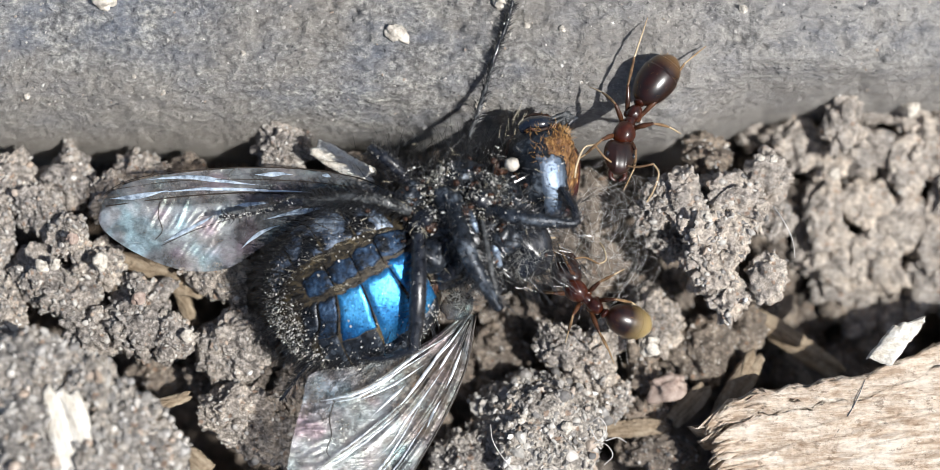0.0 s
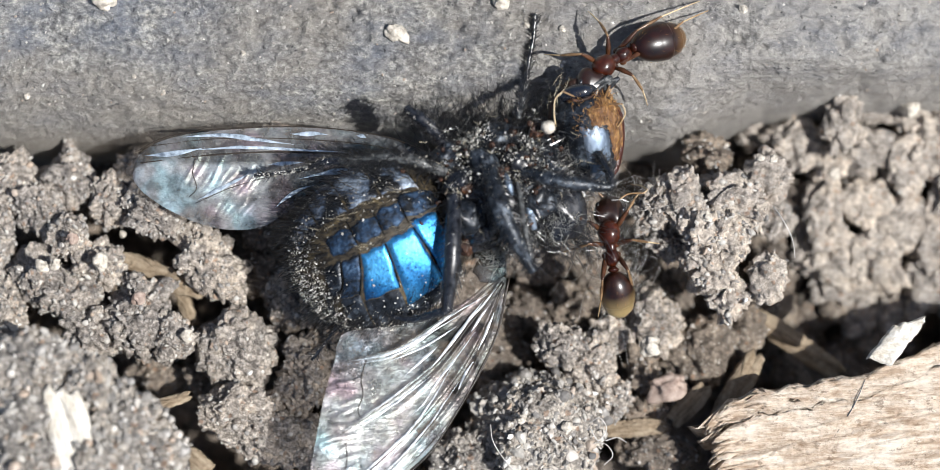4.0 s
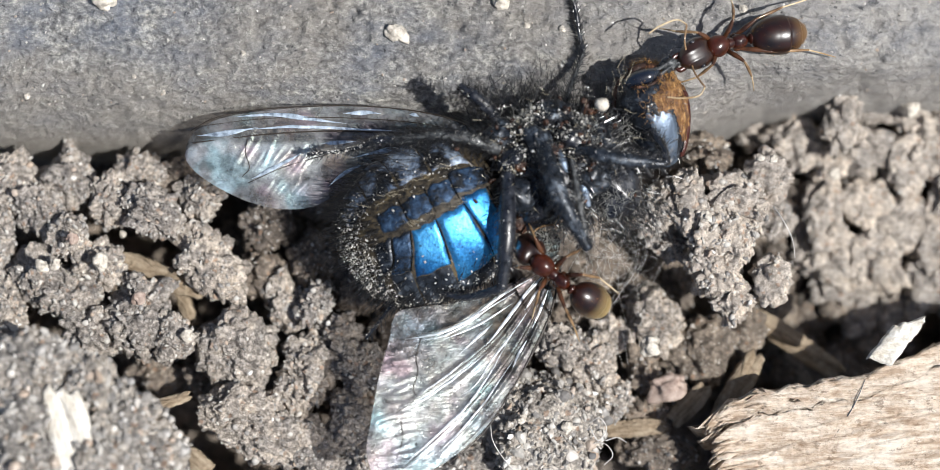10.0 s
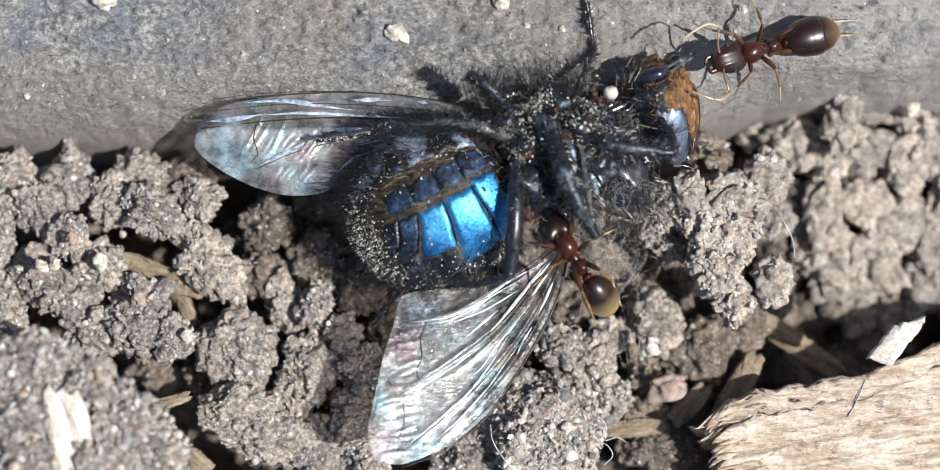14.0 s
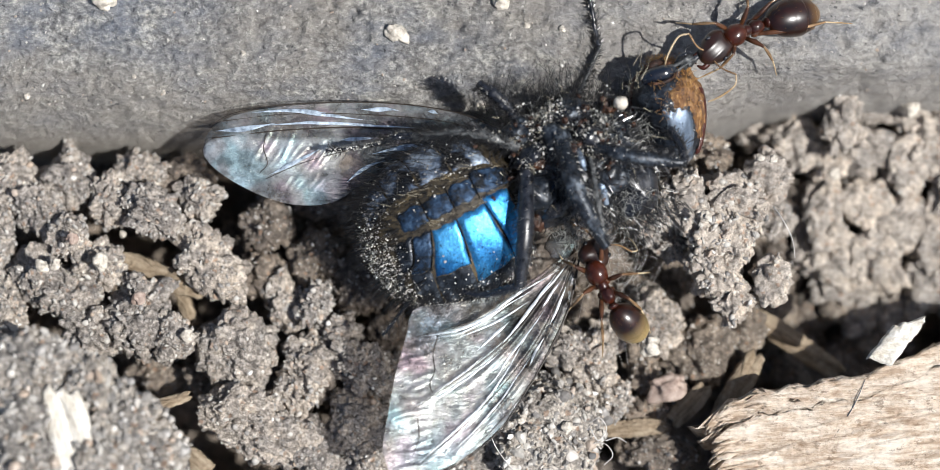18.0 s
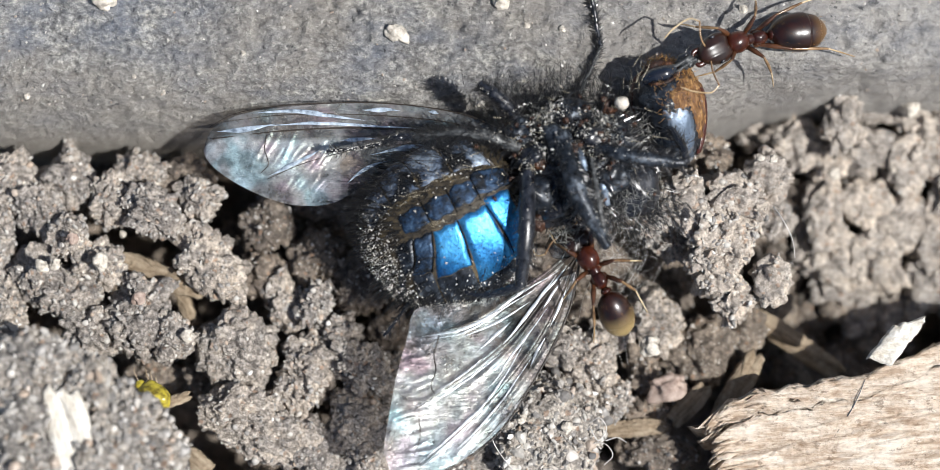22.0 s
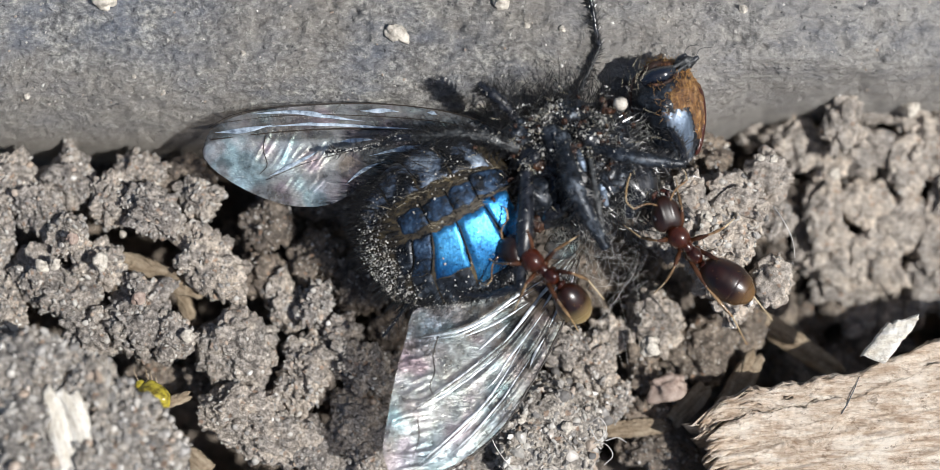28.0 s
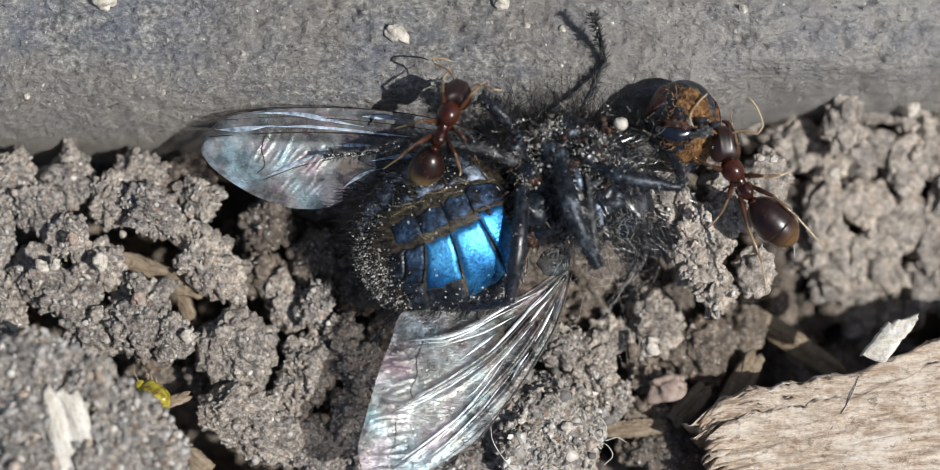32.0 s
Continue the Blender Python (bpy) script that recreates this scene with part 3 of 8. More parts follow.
def crumb(x, y, top, rx, ry, deg=0, seed=1, mat=SOIL, rough=1.0, grain=0.19, deep=0.95, grains=75, gsize=0.048, label="", knot=0.5, clasts=0, block=0.0):
    """One crumb whose highest point is near `top`."""
    x, y, top, k = along_sight(x, y, top, LEVELS.get(seed, 0))
    rx, ry = rx * k, ry * k
    rz = min(rx, ry) * deep
    level = 5 if max(rx, ry) > 0.62 else 4
    if level == 5 and top > -0.3 and seed not in LEVELS:
        level = 6
    geo = crumb_shape(rx, ry, rz, deg, seed, level, rough, grain, knot, block)
    words = label or "grey-brown knobbly crumb of dry soil"
    ob = thing("soil_crumb", geo, mat, (x, y, top - rz), words, "soil crumb", "soil crumbs")
    if grains:
        rng = np.random.default_rng(seed + 400)
        pick = geo[0][rng.integers(0, len(geo[0]), grains * 2)]
        pick = pick[pick[:, 2] > -0.2 * rz][:grains]
        part("grit_coating", specks(pick, gsize, rng), QUARTZ, ob, "pale sand grains stuck to the crumb", "stuff", smooth=False)
    if clasts:
        pick = geo[0][rng.integers(0, len(geo[0]), clasts * 3)]
        pick = pick[pick[:, 2] > 0][:clasts]
        part("embedded_grit", specks(pick, 0.13, rng, 2), QUARTZ, ob, "larger mixed grit stuck in the lump", "stuff", smooth=False)
    if not clasts and top > -0.6 and mat is not SOIL_SHADED and seed not in LEVELS:
        pick = geo[0][rng.integers(0, len(geo[0]), 150)]
        pick = pick[pick[:, 2] > -0.1 * rz][:46]
        part("embedded_grit", specks(pick * 0.985, 0.07, rng, 2), QUARTZ, ob, "mixed coarse sand grains sunk in the crumb", "stuff")
    CRUMBS[seed] = ob
    return ob


crumb(-13.905, 1.657, -0.2, 0.797, 0.913, 0, 1)
crumb(-12.125, 1.66, -0.3, 0.864, 0.963, 10, 2)
crumb(-12.915, 0.754, 0, 0.764, 0.83, 30, 3)
crumb(-10.773, 1.025, -0.1, 0.764, 0.764, -20, 4)
crumb(-9.933, 1.936, -0.7, 0.83, 0.565, -10, 5)
crumb(-8.559, 1.668, -0.8, 0.83, 0.698, 0, 6, mat=SOIL_SHADED, grains=60)
crumb(-9.438, 0.642, 0.5, 0.963, 0.698, -35, 7)
crumb(-8.169, 1.116, -0.2, 0.747, 0.664, -30, 8)
crumb(-7.755, -0.858, 0.4, 1.329, 0.731, -48, 9)
crumb(-6.138, 0.308, -0.6, 0.83, 0.83, 0, 10, mat=SOIL_SHADED)
crumb(-6.238, -1.269, -0.8, 0.83, 0.698, 20, 11, mat=SOIL_SHADED, grains=60)
crumb(-12.019, 0, 0.5, 0.764, 0.631, 20, 12)
crumb(-12.902, -1.215, 0.4, 0.747, 1.03, 10, 13)
crumb(-11.052, -0.946, 0.5, 0.83, 0.797, -10, 14)
crumb(-11.858, -1.75, 0.5, 1.03, 0.83, 0, 15)
crumb(-9.734, -1.925, 0.6, 0.864, 0.764, -10, 16)
crumb(-13.825, -2.024, 0.1, 0.531, 0.93, 10, 17)
crumb(-14.053, -0.144, -0.3, 0.332, 1.03, 0, 18)
crumb(-11.306, -2.853, 0.6, 0.93, 0.797, 10, 19)
crumb(-9.897, -2.777, 0.8, 0.963, 0.897, -20, 20)
crumb(-8.858, -3.071, 0.9, 0.764, 0.698, 30, 21)
crumb(-6.998, -3.356, 0.7, 1.295, 1.096, -15, 22)
crumb(-5.578, -2.04, -0.5, 0.598, 0.864, 20, 23)
crumb(-6.923, -5.09, 0.7, 1.295, 0.698, 5, 24)
crumb(-6.122, -5.873, 0.8, 1.661, 0.864, -20, 25)
crumb(-4.893, -6.304, 0.5, 0.913, 0.83, 0, 26)
crumb(-9.549, -4.195, -2, 0.913, 0.664, 0, 27, mat=SOIL_SHADED, grains=60)
crumb(-7.998, -4.245, -1.2, 0.664, 0.664, 0, 28, mat=SOIL_SHADED, grains=60)
crumb(-12.573, -6.568, 2.4, 4.401, 3.238, -28, 29, grain=0.3, rough=1.1, deep=0.62, grains=900, gsize=0.1, clasts=320, label='large near lump of gritty grey soil with embedded straw')
crumb(-11.06, -4.326, 2.3, 1.03, 0.764, -30, 30, mat=GRIT, grain=0.28, grains=160, gsize=0.08, clasts=24)
crumb(-12.731, -3.632, 2.2, 1.096, 0.731, -10, 31, mat=GRIT, grain=0.28, grains=160, gsize=0.08, clasts=24)
crumb(-9.934, -5.203, 2.3, 0.963, 0.864, -40, 32, mat=GRIT, grain=0.28, grains=160, gsize=0.08, clasts=24)
crumb(-13.127, -5.188, 2.6, 0.996, 0.996, 0, 33, mat=GRIT, grain=0.28, grains=160, gsize=0.08, clasts=24)
crumb(-10.524, -6.325, 2.5, 1.096, 0.93, 20, 34, mat=GRIT, grain=0.28, grains=160, gsize=0.08, clasts=24)
crumb(-9.082, -6.3, 2.1, 0.83, 0.83, 0, 35, mat=GRIT, grain=0.28, grains=140, gsize=0.08, clasts=24)
crumb(-12.936, -6.572, 2.6, 0.93, 0.83, 0, 36, mat=GRIT, grain=0.28, grains=140, gsize=0.08, clasts=24)
crumb(-4.815, -3.813, 0.3, 0.797, 0.963, 20, 37)
crumb(-4.64, -2.114, 0, 0.432, 0.698, -30, 38)
crumb(-3.288, -3.931, 0.4, 1.03, 0.731, -30, 39)
crumb(-3.298, -5.61, 0.3, 0.963, 1.063, 10, 40)
crumb(-3.072, -6.788, 0.3, 0.764, 0.531, 0, 41)
crumb(-5.086, -4.62, 0.2, 0.698, 0.731, 0, 42)
crumb(-4.031, -3.023, -0.2, 0.664, 0.698, 10, 43)
crumb(-2.507, -4.474, -0.3, 0.83, 0.996, 0, 44)
crumb(-4.687, -0.688, -0.6, 0.764, 0.93, 0, 45, mat=SOIL_SHADED)
crumb(-3.331, -1.412, -0.5, 0.963, 1.063, 0, 46, mat=SOIL_SHADED)
crumb(-5.654, 2.557, -0.2, 0.764, 0.93, -10, 47)
crumb(-2.443, -3.063, -1.2, 0.747, 0.83, 0, 48, mat=SOIL_SHADED, grains=60)
crumb(1.993, -6.16, 0.75, 2.093, 1.96, 0, 49, mat=GRIT, grain=0.2, grains=1500, gsize=0.08, clasts=220, rough=0.9, label='rounded gritty lump of sandy soil')
crumb(-0.251, -6.776, 0.2, 0.996, 0.83, 0, 50, mat=GRIT, grain=0.2)
crumb(2.798, -3.372, 0.1, 0.83, 0.731, 0, 51)
crumb(3.698, -3.914, 0, 0.698, 1.063, 10, 52)
crumb(3.882, -4.996, -0.1, 0.664, 0.731, 0, 53, grain=0.2)
crumb(4.419, -4.993, -0.2, 0.432, 0.565, -20, 54)
crumb(0.836, -3.599, -0.8, 0.996, 0.996, 0, 55, mat=SOIL_SHADED, grains=60)
crumb(-0.437, -4.149, -0.9, 1.163, 0.996, 0, 56, mat=SOIL_SHADED, grains=60)
crumb(-1.527, -5.234, -0.8, 0.996, 0.996, 0, 57, mat=SOIL_SHADED, grains=60)
crumb(-4.091, 1.132, -1.2, 0.996, 0.996, 0, 58, mat=SOIL_SHADED, grains=60)
crumb(-2.441, -0.601, -1, 1.163, 0.996, 0, 59, mat=SOIL_SHADED, grains=60)
crumb(-0.438, -1.607, -1.2, 1.163, 0.996, 0, 60, mat=SOIL_SHADED, grains=60)
crumb(1.566, -2.331, -1, 0.996, 0.913, 0, 61, mat=SOIL_SHADED, grains=60)
crumb(2.119, -0.511, -1.2, 1.163, 0.996, 0, 62, mat=SOIL_SHADED, grains=60)
crumb(3.935, -0.875, -1, 0.996, 0.996, 0, 63, mat=SOIL_SHADED, grains=60)
crumb(3.197, -2.325, -0.8, 0.913, 0.913, 0, 64, mat=SOIL_SHADED, grains=60)
crumb(-0.984, 1.676, -1.1, 1.163, 0.83, 0, 65, mat=SOIL_SHADED, grains=60)
crumb(1.202, 1.13, -1, 1.163, 0.996, 0, 66, mat=SOIL_SHADED, grains=60)
crumb(3.571, 0.947, -1, 1.163, 0.996, 0, 67, mat=SOIL_SHADED, grains=60)
crumb(-3.352, 1.858, -1.2, 0.913, 0.664, 0, 68, mat=SOIL_SHADED, grains=60)
crumb(5.066, -0.697, -1.7, 0.83, 0.996, 0, 69, mat=SOIL_SHADED, grains=60)
crumb(5.631, -2.589, -0.6, 0.83, 1.096, 10, 70)
crumb(7.026, -3.513, -0.9, 0.963, 1.243, -35, 71, mat=SOIL_SHADED, grains=60)
crumb(6.366, -1.619, -2, 0.621, 0.777, 0, 72, mat=SOIL_SHADED, grains=60)
crumb(5.393, -5.429, -1.2, 0.764, 0.664, 0, 73, mat=SOIL_SHADED, grains=60)
crumb(6.316, -4.527, -1.4, 0.777, 0.559, 0, 74, mat=SOIL_SHADED, grains=60)
crumb(5.279, -4.136, -0.9, 0.598, 0.764, 0, 75, mat=SOIL_SHADED, grains=60)
crumb(5.01, -1.779, -0.9, 0.664, 0.664, 0, 76, mat=SOIL_SHADED, grains=60)
crumb(5.764, -6.622, -1.3, 1.163, 0.664, 0, 77, mat=SOIL_SHADED, grains=60)
crumb(8.272, -3.082, -1.7, 0.699, 0.932, 0, 78, mat=SOIL_SHADED, grains=60)
crumb(4.271, -3.04, -0.7, 0.598, 0.664, 0, 79)
crumb(6.463, 1.012, 0.9, 0.684, 0.901, 15, 80, mat=SOIL_PALE, knot=0.8, block=0.4, grain=0.17, grains=40)
crumb(5.718, 0.837, 0.6, 0.664, 0.864, -35, 81)
crumb(5.951, -0.18, -0.2, 0.631, 0.565, 0, 82)
crumb(7.148, 0.071, 1.1, 0.59, 0.559, 0, 83, mat=SOIL_PALE, knot=0.8, block=0.4, grain=0.17, grains=40)
crumb(7.869, -0.053, 1, 0.621, 0.715, 20, 84, mat=SOIL_PALE, knot=0.8, block=0.4, grain=0.17, grains=40)
crumb(7.383, -1.029, 1, 0.777, 0.839, 0, 85, mat=SOIL_PALE, knot=0.8, block=0.4, grain=0.17, grains=40)
crumb(7.832, -1.918, 0.8, 0.559, 0.684, -15, 86, mat=SOIL_PALE, knot=0.8, block=0.4, grain=0.17, grains=40)
crumb(8.898, -1.243, 0.8, 0.559, 0.777, 0, 87, mat=SOIL_PALE, knot=0.8, block=0.4, grain=0.17, grains=40)
crumb(6.935, -0.497, 0.9, 0.559, 0.621, 0, 88, mat=SOIL_PALE, knot=0.8, block=0.4, grain=0.17, grains=40)
crumb(8.028, 0.89, 0.7, 1.025, 0.684, -35, 89, mat=SOIL_PALE, knot=0.8, block=0.4, grain=0.17, grains=40)
crumb(9.132, 0.539, -0.1, 0.684, 0.652, 0, 90)
crumb(8.716, 1.633, 0.9, 0.652, 0.808, 0, 91, mat=SOIL_PALE, knot=0.8, block=0.4, grain=0.17, grains=40)
crumb(7.273, 2.358, -0.8, 0.684, 0.777, 40, 92, mat=SOIL_SHADED, grains=60)
crumb(7.417, 1.336, -0.5, 0.528, 0.559, 0, 93)
crumb(9.655, 2.688, 1.3, 0.808, 0.87, 0, 94, mat=SOIL_PALE, knot=0.8, block=0.4, grain=0.17, grains=40)
crumb(10.649, 2.162, 1, 0.59, 0.777, 0, 95, mat=SOIL_PALE, knot=0.8, block=0.4, grain=0.17, grains=40)
crumb(8.684, 3.073, 0.3, 0.684, 0.528, 0, 96, mat=SOIL_PALE, knot=0.8, block=0.4, grain=0.17, grains=40)
crumb(10.935, 3.441, 2.1, 0.559, 1.025, 0, 97, rough=1.3, mat=SOIL_PALE, knot=0.8, block=0.4, grain=0.17, grains=40)
crumb(11.627, 2.517, 1.1, 0.839, 0.777, 0, 98, mat=SOIL_PALE, knot=0.8, block=0.4, grain=0.17, grains=40)
crumb(10.429, 0.568, 0.9, 0.559, 1.243, 0, 99, mat=SOIL_PALE, knot=0.8, block=0.4, grain=0.17, grains=40)
crumb(9.937, -0.143, 0.2, 0.404, 0.652, 0, 100, mat=SOIL_PALE, knot=0.8, block=0.4, grain=0.17, grains=40)
crumb(11.633, 1.011, 1, 1.025, 0.684, -5, 101, rough=0.6, mat=SOIL_PALE, knot=0.8, block=0.4, grain=0.17, grains=40)
crumb(12.858, 2.072, 1.1, 0.684, 1.025, 0, 102, rough=0.7, mat=SOIL_PALE, knot=0.8, block=0.4, grain=0.17, grains=40)
crumb(13.612, 2.517, 1, 0.621, 1.025, 0, 103, mat=SOIL_PALE, knot=0.8, block=0.4, grain=0.17, grains=40)
crumb(13.051, 3.493, 0.9, 0.652, 0.528, 0, 104, mat=SOIL_PALE, knot=0.8, block=0.4, grain=0.17, grains=40)
crumb(10.863, -0.587, 0.9, 0.994, 0.839, 0, 105, mat=SOIL_PALE, knot=0.8, block=0.4, grain=0.17, grains=40)
crumb(12.72, 0.302, 1, 0.963, 0.901, 20, 106, rough=0.7, mat=SOIL_PALE, knot=0.8, block=0.4, grain=0.17, grains=40)
crumb(12.018, -0.853, 0.9, 0.901, 0.839, 0, 107, mat=SOIL_PALE, knot=0.8, block=0.4, grain=0.17, grains=40)
crumb(13.629, -0.142, 0.9, 0.621, 1.025, 0, 108, mat=SOIL_PALE, knot=0.8, block=0.4, grain=0.17, grains=40)
crumb(13.474, -1.568, 0.7, 0.839, 0.87, 0, 109, mat=SOIL_PALE, knot=0.8, block=0.4, grain=0.17, grains=40)
crumb(10.858, -1.536, 0.4, 0.684, 0.621, 0, 110, mat=SOIL_PALE, knot=0.8, block=0.4, grain=0.17, grains=40)
crumb(11.76, -2.295, 0.1, 0.621, 0.652, 0, 111, mat=SOIL_PALE, knot=0.8, block=0.4, grain=0.17, grains=40)
crumb(12.826, -2.203, 0.2, 0.684, 0.715, 0, 112, mat=SOIL_PALE, knot=0.8, block=0.4, grain=0.17, grains=40)
crumb(10.013, -0.678, 0.3, 0.404, 0.528, 0, 113, mat=SOIL_PALE, knot=0.8, block=0.4, grain=0.17, grains=40)
crumb(12.018, 3.769, 0.7, 0.715, 0.528, 0, 114, mat=SOIL_PALE, knot=0.8, block=0.4, grain=0.17, grains=40)
crumb(14.296, 1.1, 1, 0.715, 1.087, 0, 115, mat=SOIL_PALE, knot=0.8, block=0.4, grain=0.17, grains=40)
crumb(14.333, -1.387, 0.8, 0.715, 0.932, 0, 116, mat=SOIL_PALE, knot=0.8, block=0.4, grain=0.17, grains=40)
crumb(14.5, 3.056, 0.9, 0.777, 0.932, 0, 117, mat=SOIL_PALE, knot=0.8, block=0.4, grain=0.17, grains=40)
crumb(10.046, -3.091, -1.9, 0.932, 0.777, 0, 118, mat=SOIL_SHADED, grains=60)
crumb(11.679, -3.636, -1.8, 0.932, 0.684, 0, 119, mat=SOIL_SHADED, grains=60)
crumb(9.115, -3.822, -1.9, 0.932, 0.621, 0, 120, mat=SOIL_SHADED, grains=60)
crumb(8.563, -5.292, -1.8, 0.777, 0.777, 0, 121, mat=SOIL_SHADED, grains=60)
crumb(-14.413, -4.087, 0.2, 0.83, 0.996, 0, 122)
crumb(-14.61, 0.215, 0, 0.664, 0.996, 0, 123)


def crumb_filling():
    """The small crumbs that lie deeper: single ones in the gaps, and the joined rest round about."""
    rng = np.random.default_rng(5)
    vs, fs, n = [], [], 0
    for k in range(330):
        x, y = rng.uniform(-19, 19), rng.uniform(-10.5, 2.6)
        r = rng.uniform(0.35, 0.95)
        g = crumb_shape(r, r * rng.uniform(0.7, 1), r * 0.85, rng.uniform(0, 180), 900 + k, 3)
        z = rng.uniform(-5.0, -3.6)
        if abs(x) < 14.6 and y > -7.9:
            thing("soil_crumb", g, SOIL_SHADED, (x, y, z), "small soil crumb deep in a gap, painted dark brown as in shade", "soil crumb", "soil crumbs")
            continue
        vs.append(g[0] + (x, y, z))
        fs.append(g[1] + n)
        n += len(g[0])
    for k in range(70):
        side = k % 3
        x = rng.uniform(14.6, 21) * (1 if side else -1)
        y = rng.uniform(-10.5, 2.6)
        if k > 40:
            x, y = rng.uniform(-19, 19), rng.uniform(-11.5, -7.9)
        r = rng.uniform(0.7, 1.3)
        g = crumb_shape(r, r * rng.uniform(0.7, 1), r * 0.85, rng.uniform(0, 180), 1300 + k, 4)
        vs.append(g[0] + (x, y, rng.uniform(-4.2, -3.2) if x > 0 else rng.uniform(-1.8, -0.8)))
        fs.append(g[1] + n)
        n += len(g[0])
    return np.concatenate(vs), np.concatenate(fs)


thing("loose_soil", crumb_filling(), SOIL_SHADED, (0, 0, 0), "loose soil crumbs round the edges, painted dark brown as in shade", "soil", kind="stuff")


# ---- chips, straws, pebbles ----
def slab(outline, thick, cell=0.12, rough=0.05, seed=1, grain_deg=0.0, dome=0.0, splinter=0.0):
    """A chip of wood with a jagged outline, a fibrous upper face and closed sides."""
    p = np.asarray(outline, float)
    c = p.mean(0)
    n = len(p)
    fine = []
    rng = np.random.default_rng(seed)
    for k in range(n):
        a, e = p[k], p[(k + 1) % n]
        m = max(2, int(np.linalg.norm(e - a) / cell))
        for s in range(m):
            q = a + (e - a) * s / m
            fine.append(q + rng.normal(0, splinter, 2))
    ring = np.array(fine)
    m = len(ring)
    rings = 26
    vs = []
    g = turn(-grain_deg)[:2, :2]
    for k in range(rings):
        w = 1 - (k / (rings - 1)) ** 0.8 * 0.985
        q = c + (ring - c) * w
        h = q @ g.T
        z = rough * vnoise(np.column_stack([h[:, 0] * 0.5, h[:, 1] * 5.0, np.zeros(m)]), seed) * 1.5 + rough * vnoise(np.column_stack([h * (1.2, 2.5), np.zeros(m)]), seed + 3)
        z += dome * (1 - w ** 2) - 0.18 * (w > 0.99) * thick
        vs.append(np.column_stack([q, z]))
    low = np.column_stack([c + (ring - c) * 0.97, np.full(m, -thick)])
    allv = np.concatenate(vs + [low])
    fs = []
    for k in range(rings - 1):
        for s in range(m):
            e = (s + 1) % m
            fs.append((k * m + s, k * m + e, (k + 1) * m + e, (k + 1) * m + s))
    b0 = rings * m
    for s in range(m):
        e = (s + 1) % m
        fs.append((b0 + s, b0 + e, e, s))
    fs.append(tuple((rings - 1) * m + s for s in range(m)))
    fs.append(tuple(b0 + s for s in reversed(range(m))))
    return allv, fs


chip_at = (10.834, -5.944, 1.2)


def wood_chip(top, left, reach, depth, thick, seed):
    """A chip with its grain along x: an upper edge, a frayed left end, a fibrous face and closed sides."""
    n, m = 230, 150
    tx, ty = np.array([p[0] for p in top]), np.array([p[1] for p in top])
    rows = np.linspace(0, 1, m)
    r = np.random.default_rng(seed)
    fray = np.interp(np.arange(m), np.arange(0, m, 3), r.normal(0, 0.26, len(np.arange(0, m, 3))))
    lx = np.interp(rows, [p[0] for p in left], [p[1] for p in left]) + fray
    vs = []
    for k, v in enumerate(rows):
        x = lx[k] + (reach - lx[k]) * np.linspace(0, 1, n) ** 1.25
        y = np.interp(np.maximum(x, tx[0]), tx, ty) + (0.07 * vnoise(np.column_stack([x * 2.5, np.zeros(n), np.zeros(n)]), seed + 7) + 0.05 * vnoise(np.column_stack([x * 9.0, np.zeros(n), np.zeros(n)]), seed + 8)) * (v < 0.2) - v * depth
        flow = y - 0.22 * x
        q = np.column_stack([x * 0.7, flow * 6.0, np.zeros(n)])
        z = 0.05 * vnoise(q, seed) + 0.03 * vnoise(q * 2.2, seed + 1) + 0.05 * vnoise(np.column_stack([x * 1.1, y * 1.6, np.zeros(n)]), seed + 2)
        near = np.exp(-(x - lx[k]) / 1.3)
        z += near * (0.24 * vnoise(np.column_stack([x * 0.9, flow * 6.5, np.zeros(n)]), seed + 3) - 0.08 + 0.16 * np.round(1.6 * vnoise(np.column_stack([x * 0.8, flow * 2.6, np.zeros(n)]), seed + 9))) - 0.16 * math.exp(-v / 0.006) - 0.2 * np.exp(-(x - lx[k]) / 0.04)
        vs.append(np.column_stack([x, y, z]))
    g = np.concatenate(vs)
    edge = [k * n for k in range(m)][::-1] + list(range(1, n)) + [k * n + n - 1 for k in range(1, m)] + list(range((m - 1) * n + n - 2, (m - 1) * n, -1))
    low = g[edge] * (1, 1, 0) + (0.45, -0.45, -thick)
    f = [(i * n + j, (i + 1) * n + j, (i + 1) * n + j + 1, i * n + j + 1) for i in range(m - 1) for j in range(n - 1)]
    o, e = len(g), len(edge)
    f += [(edge[k], edge[(k + 1) % e], o + (k + 1) % e, o + k) for k in range(e)]
    f.append(tuple(o + k for k in range(e)))
    return np.concatenate([g, low]), f


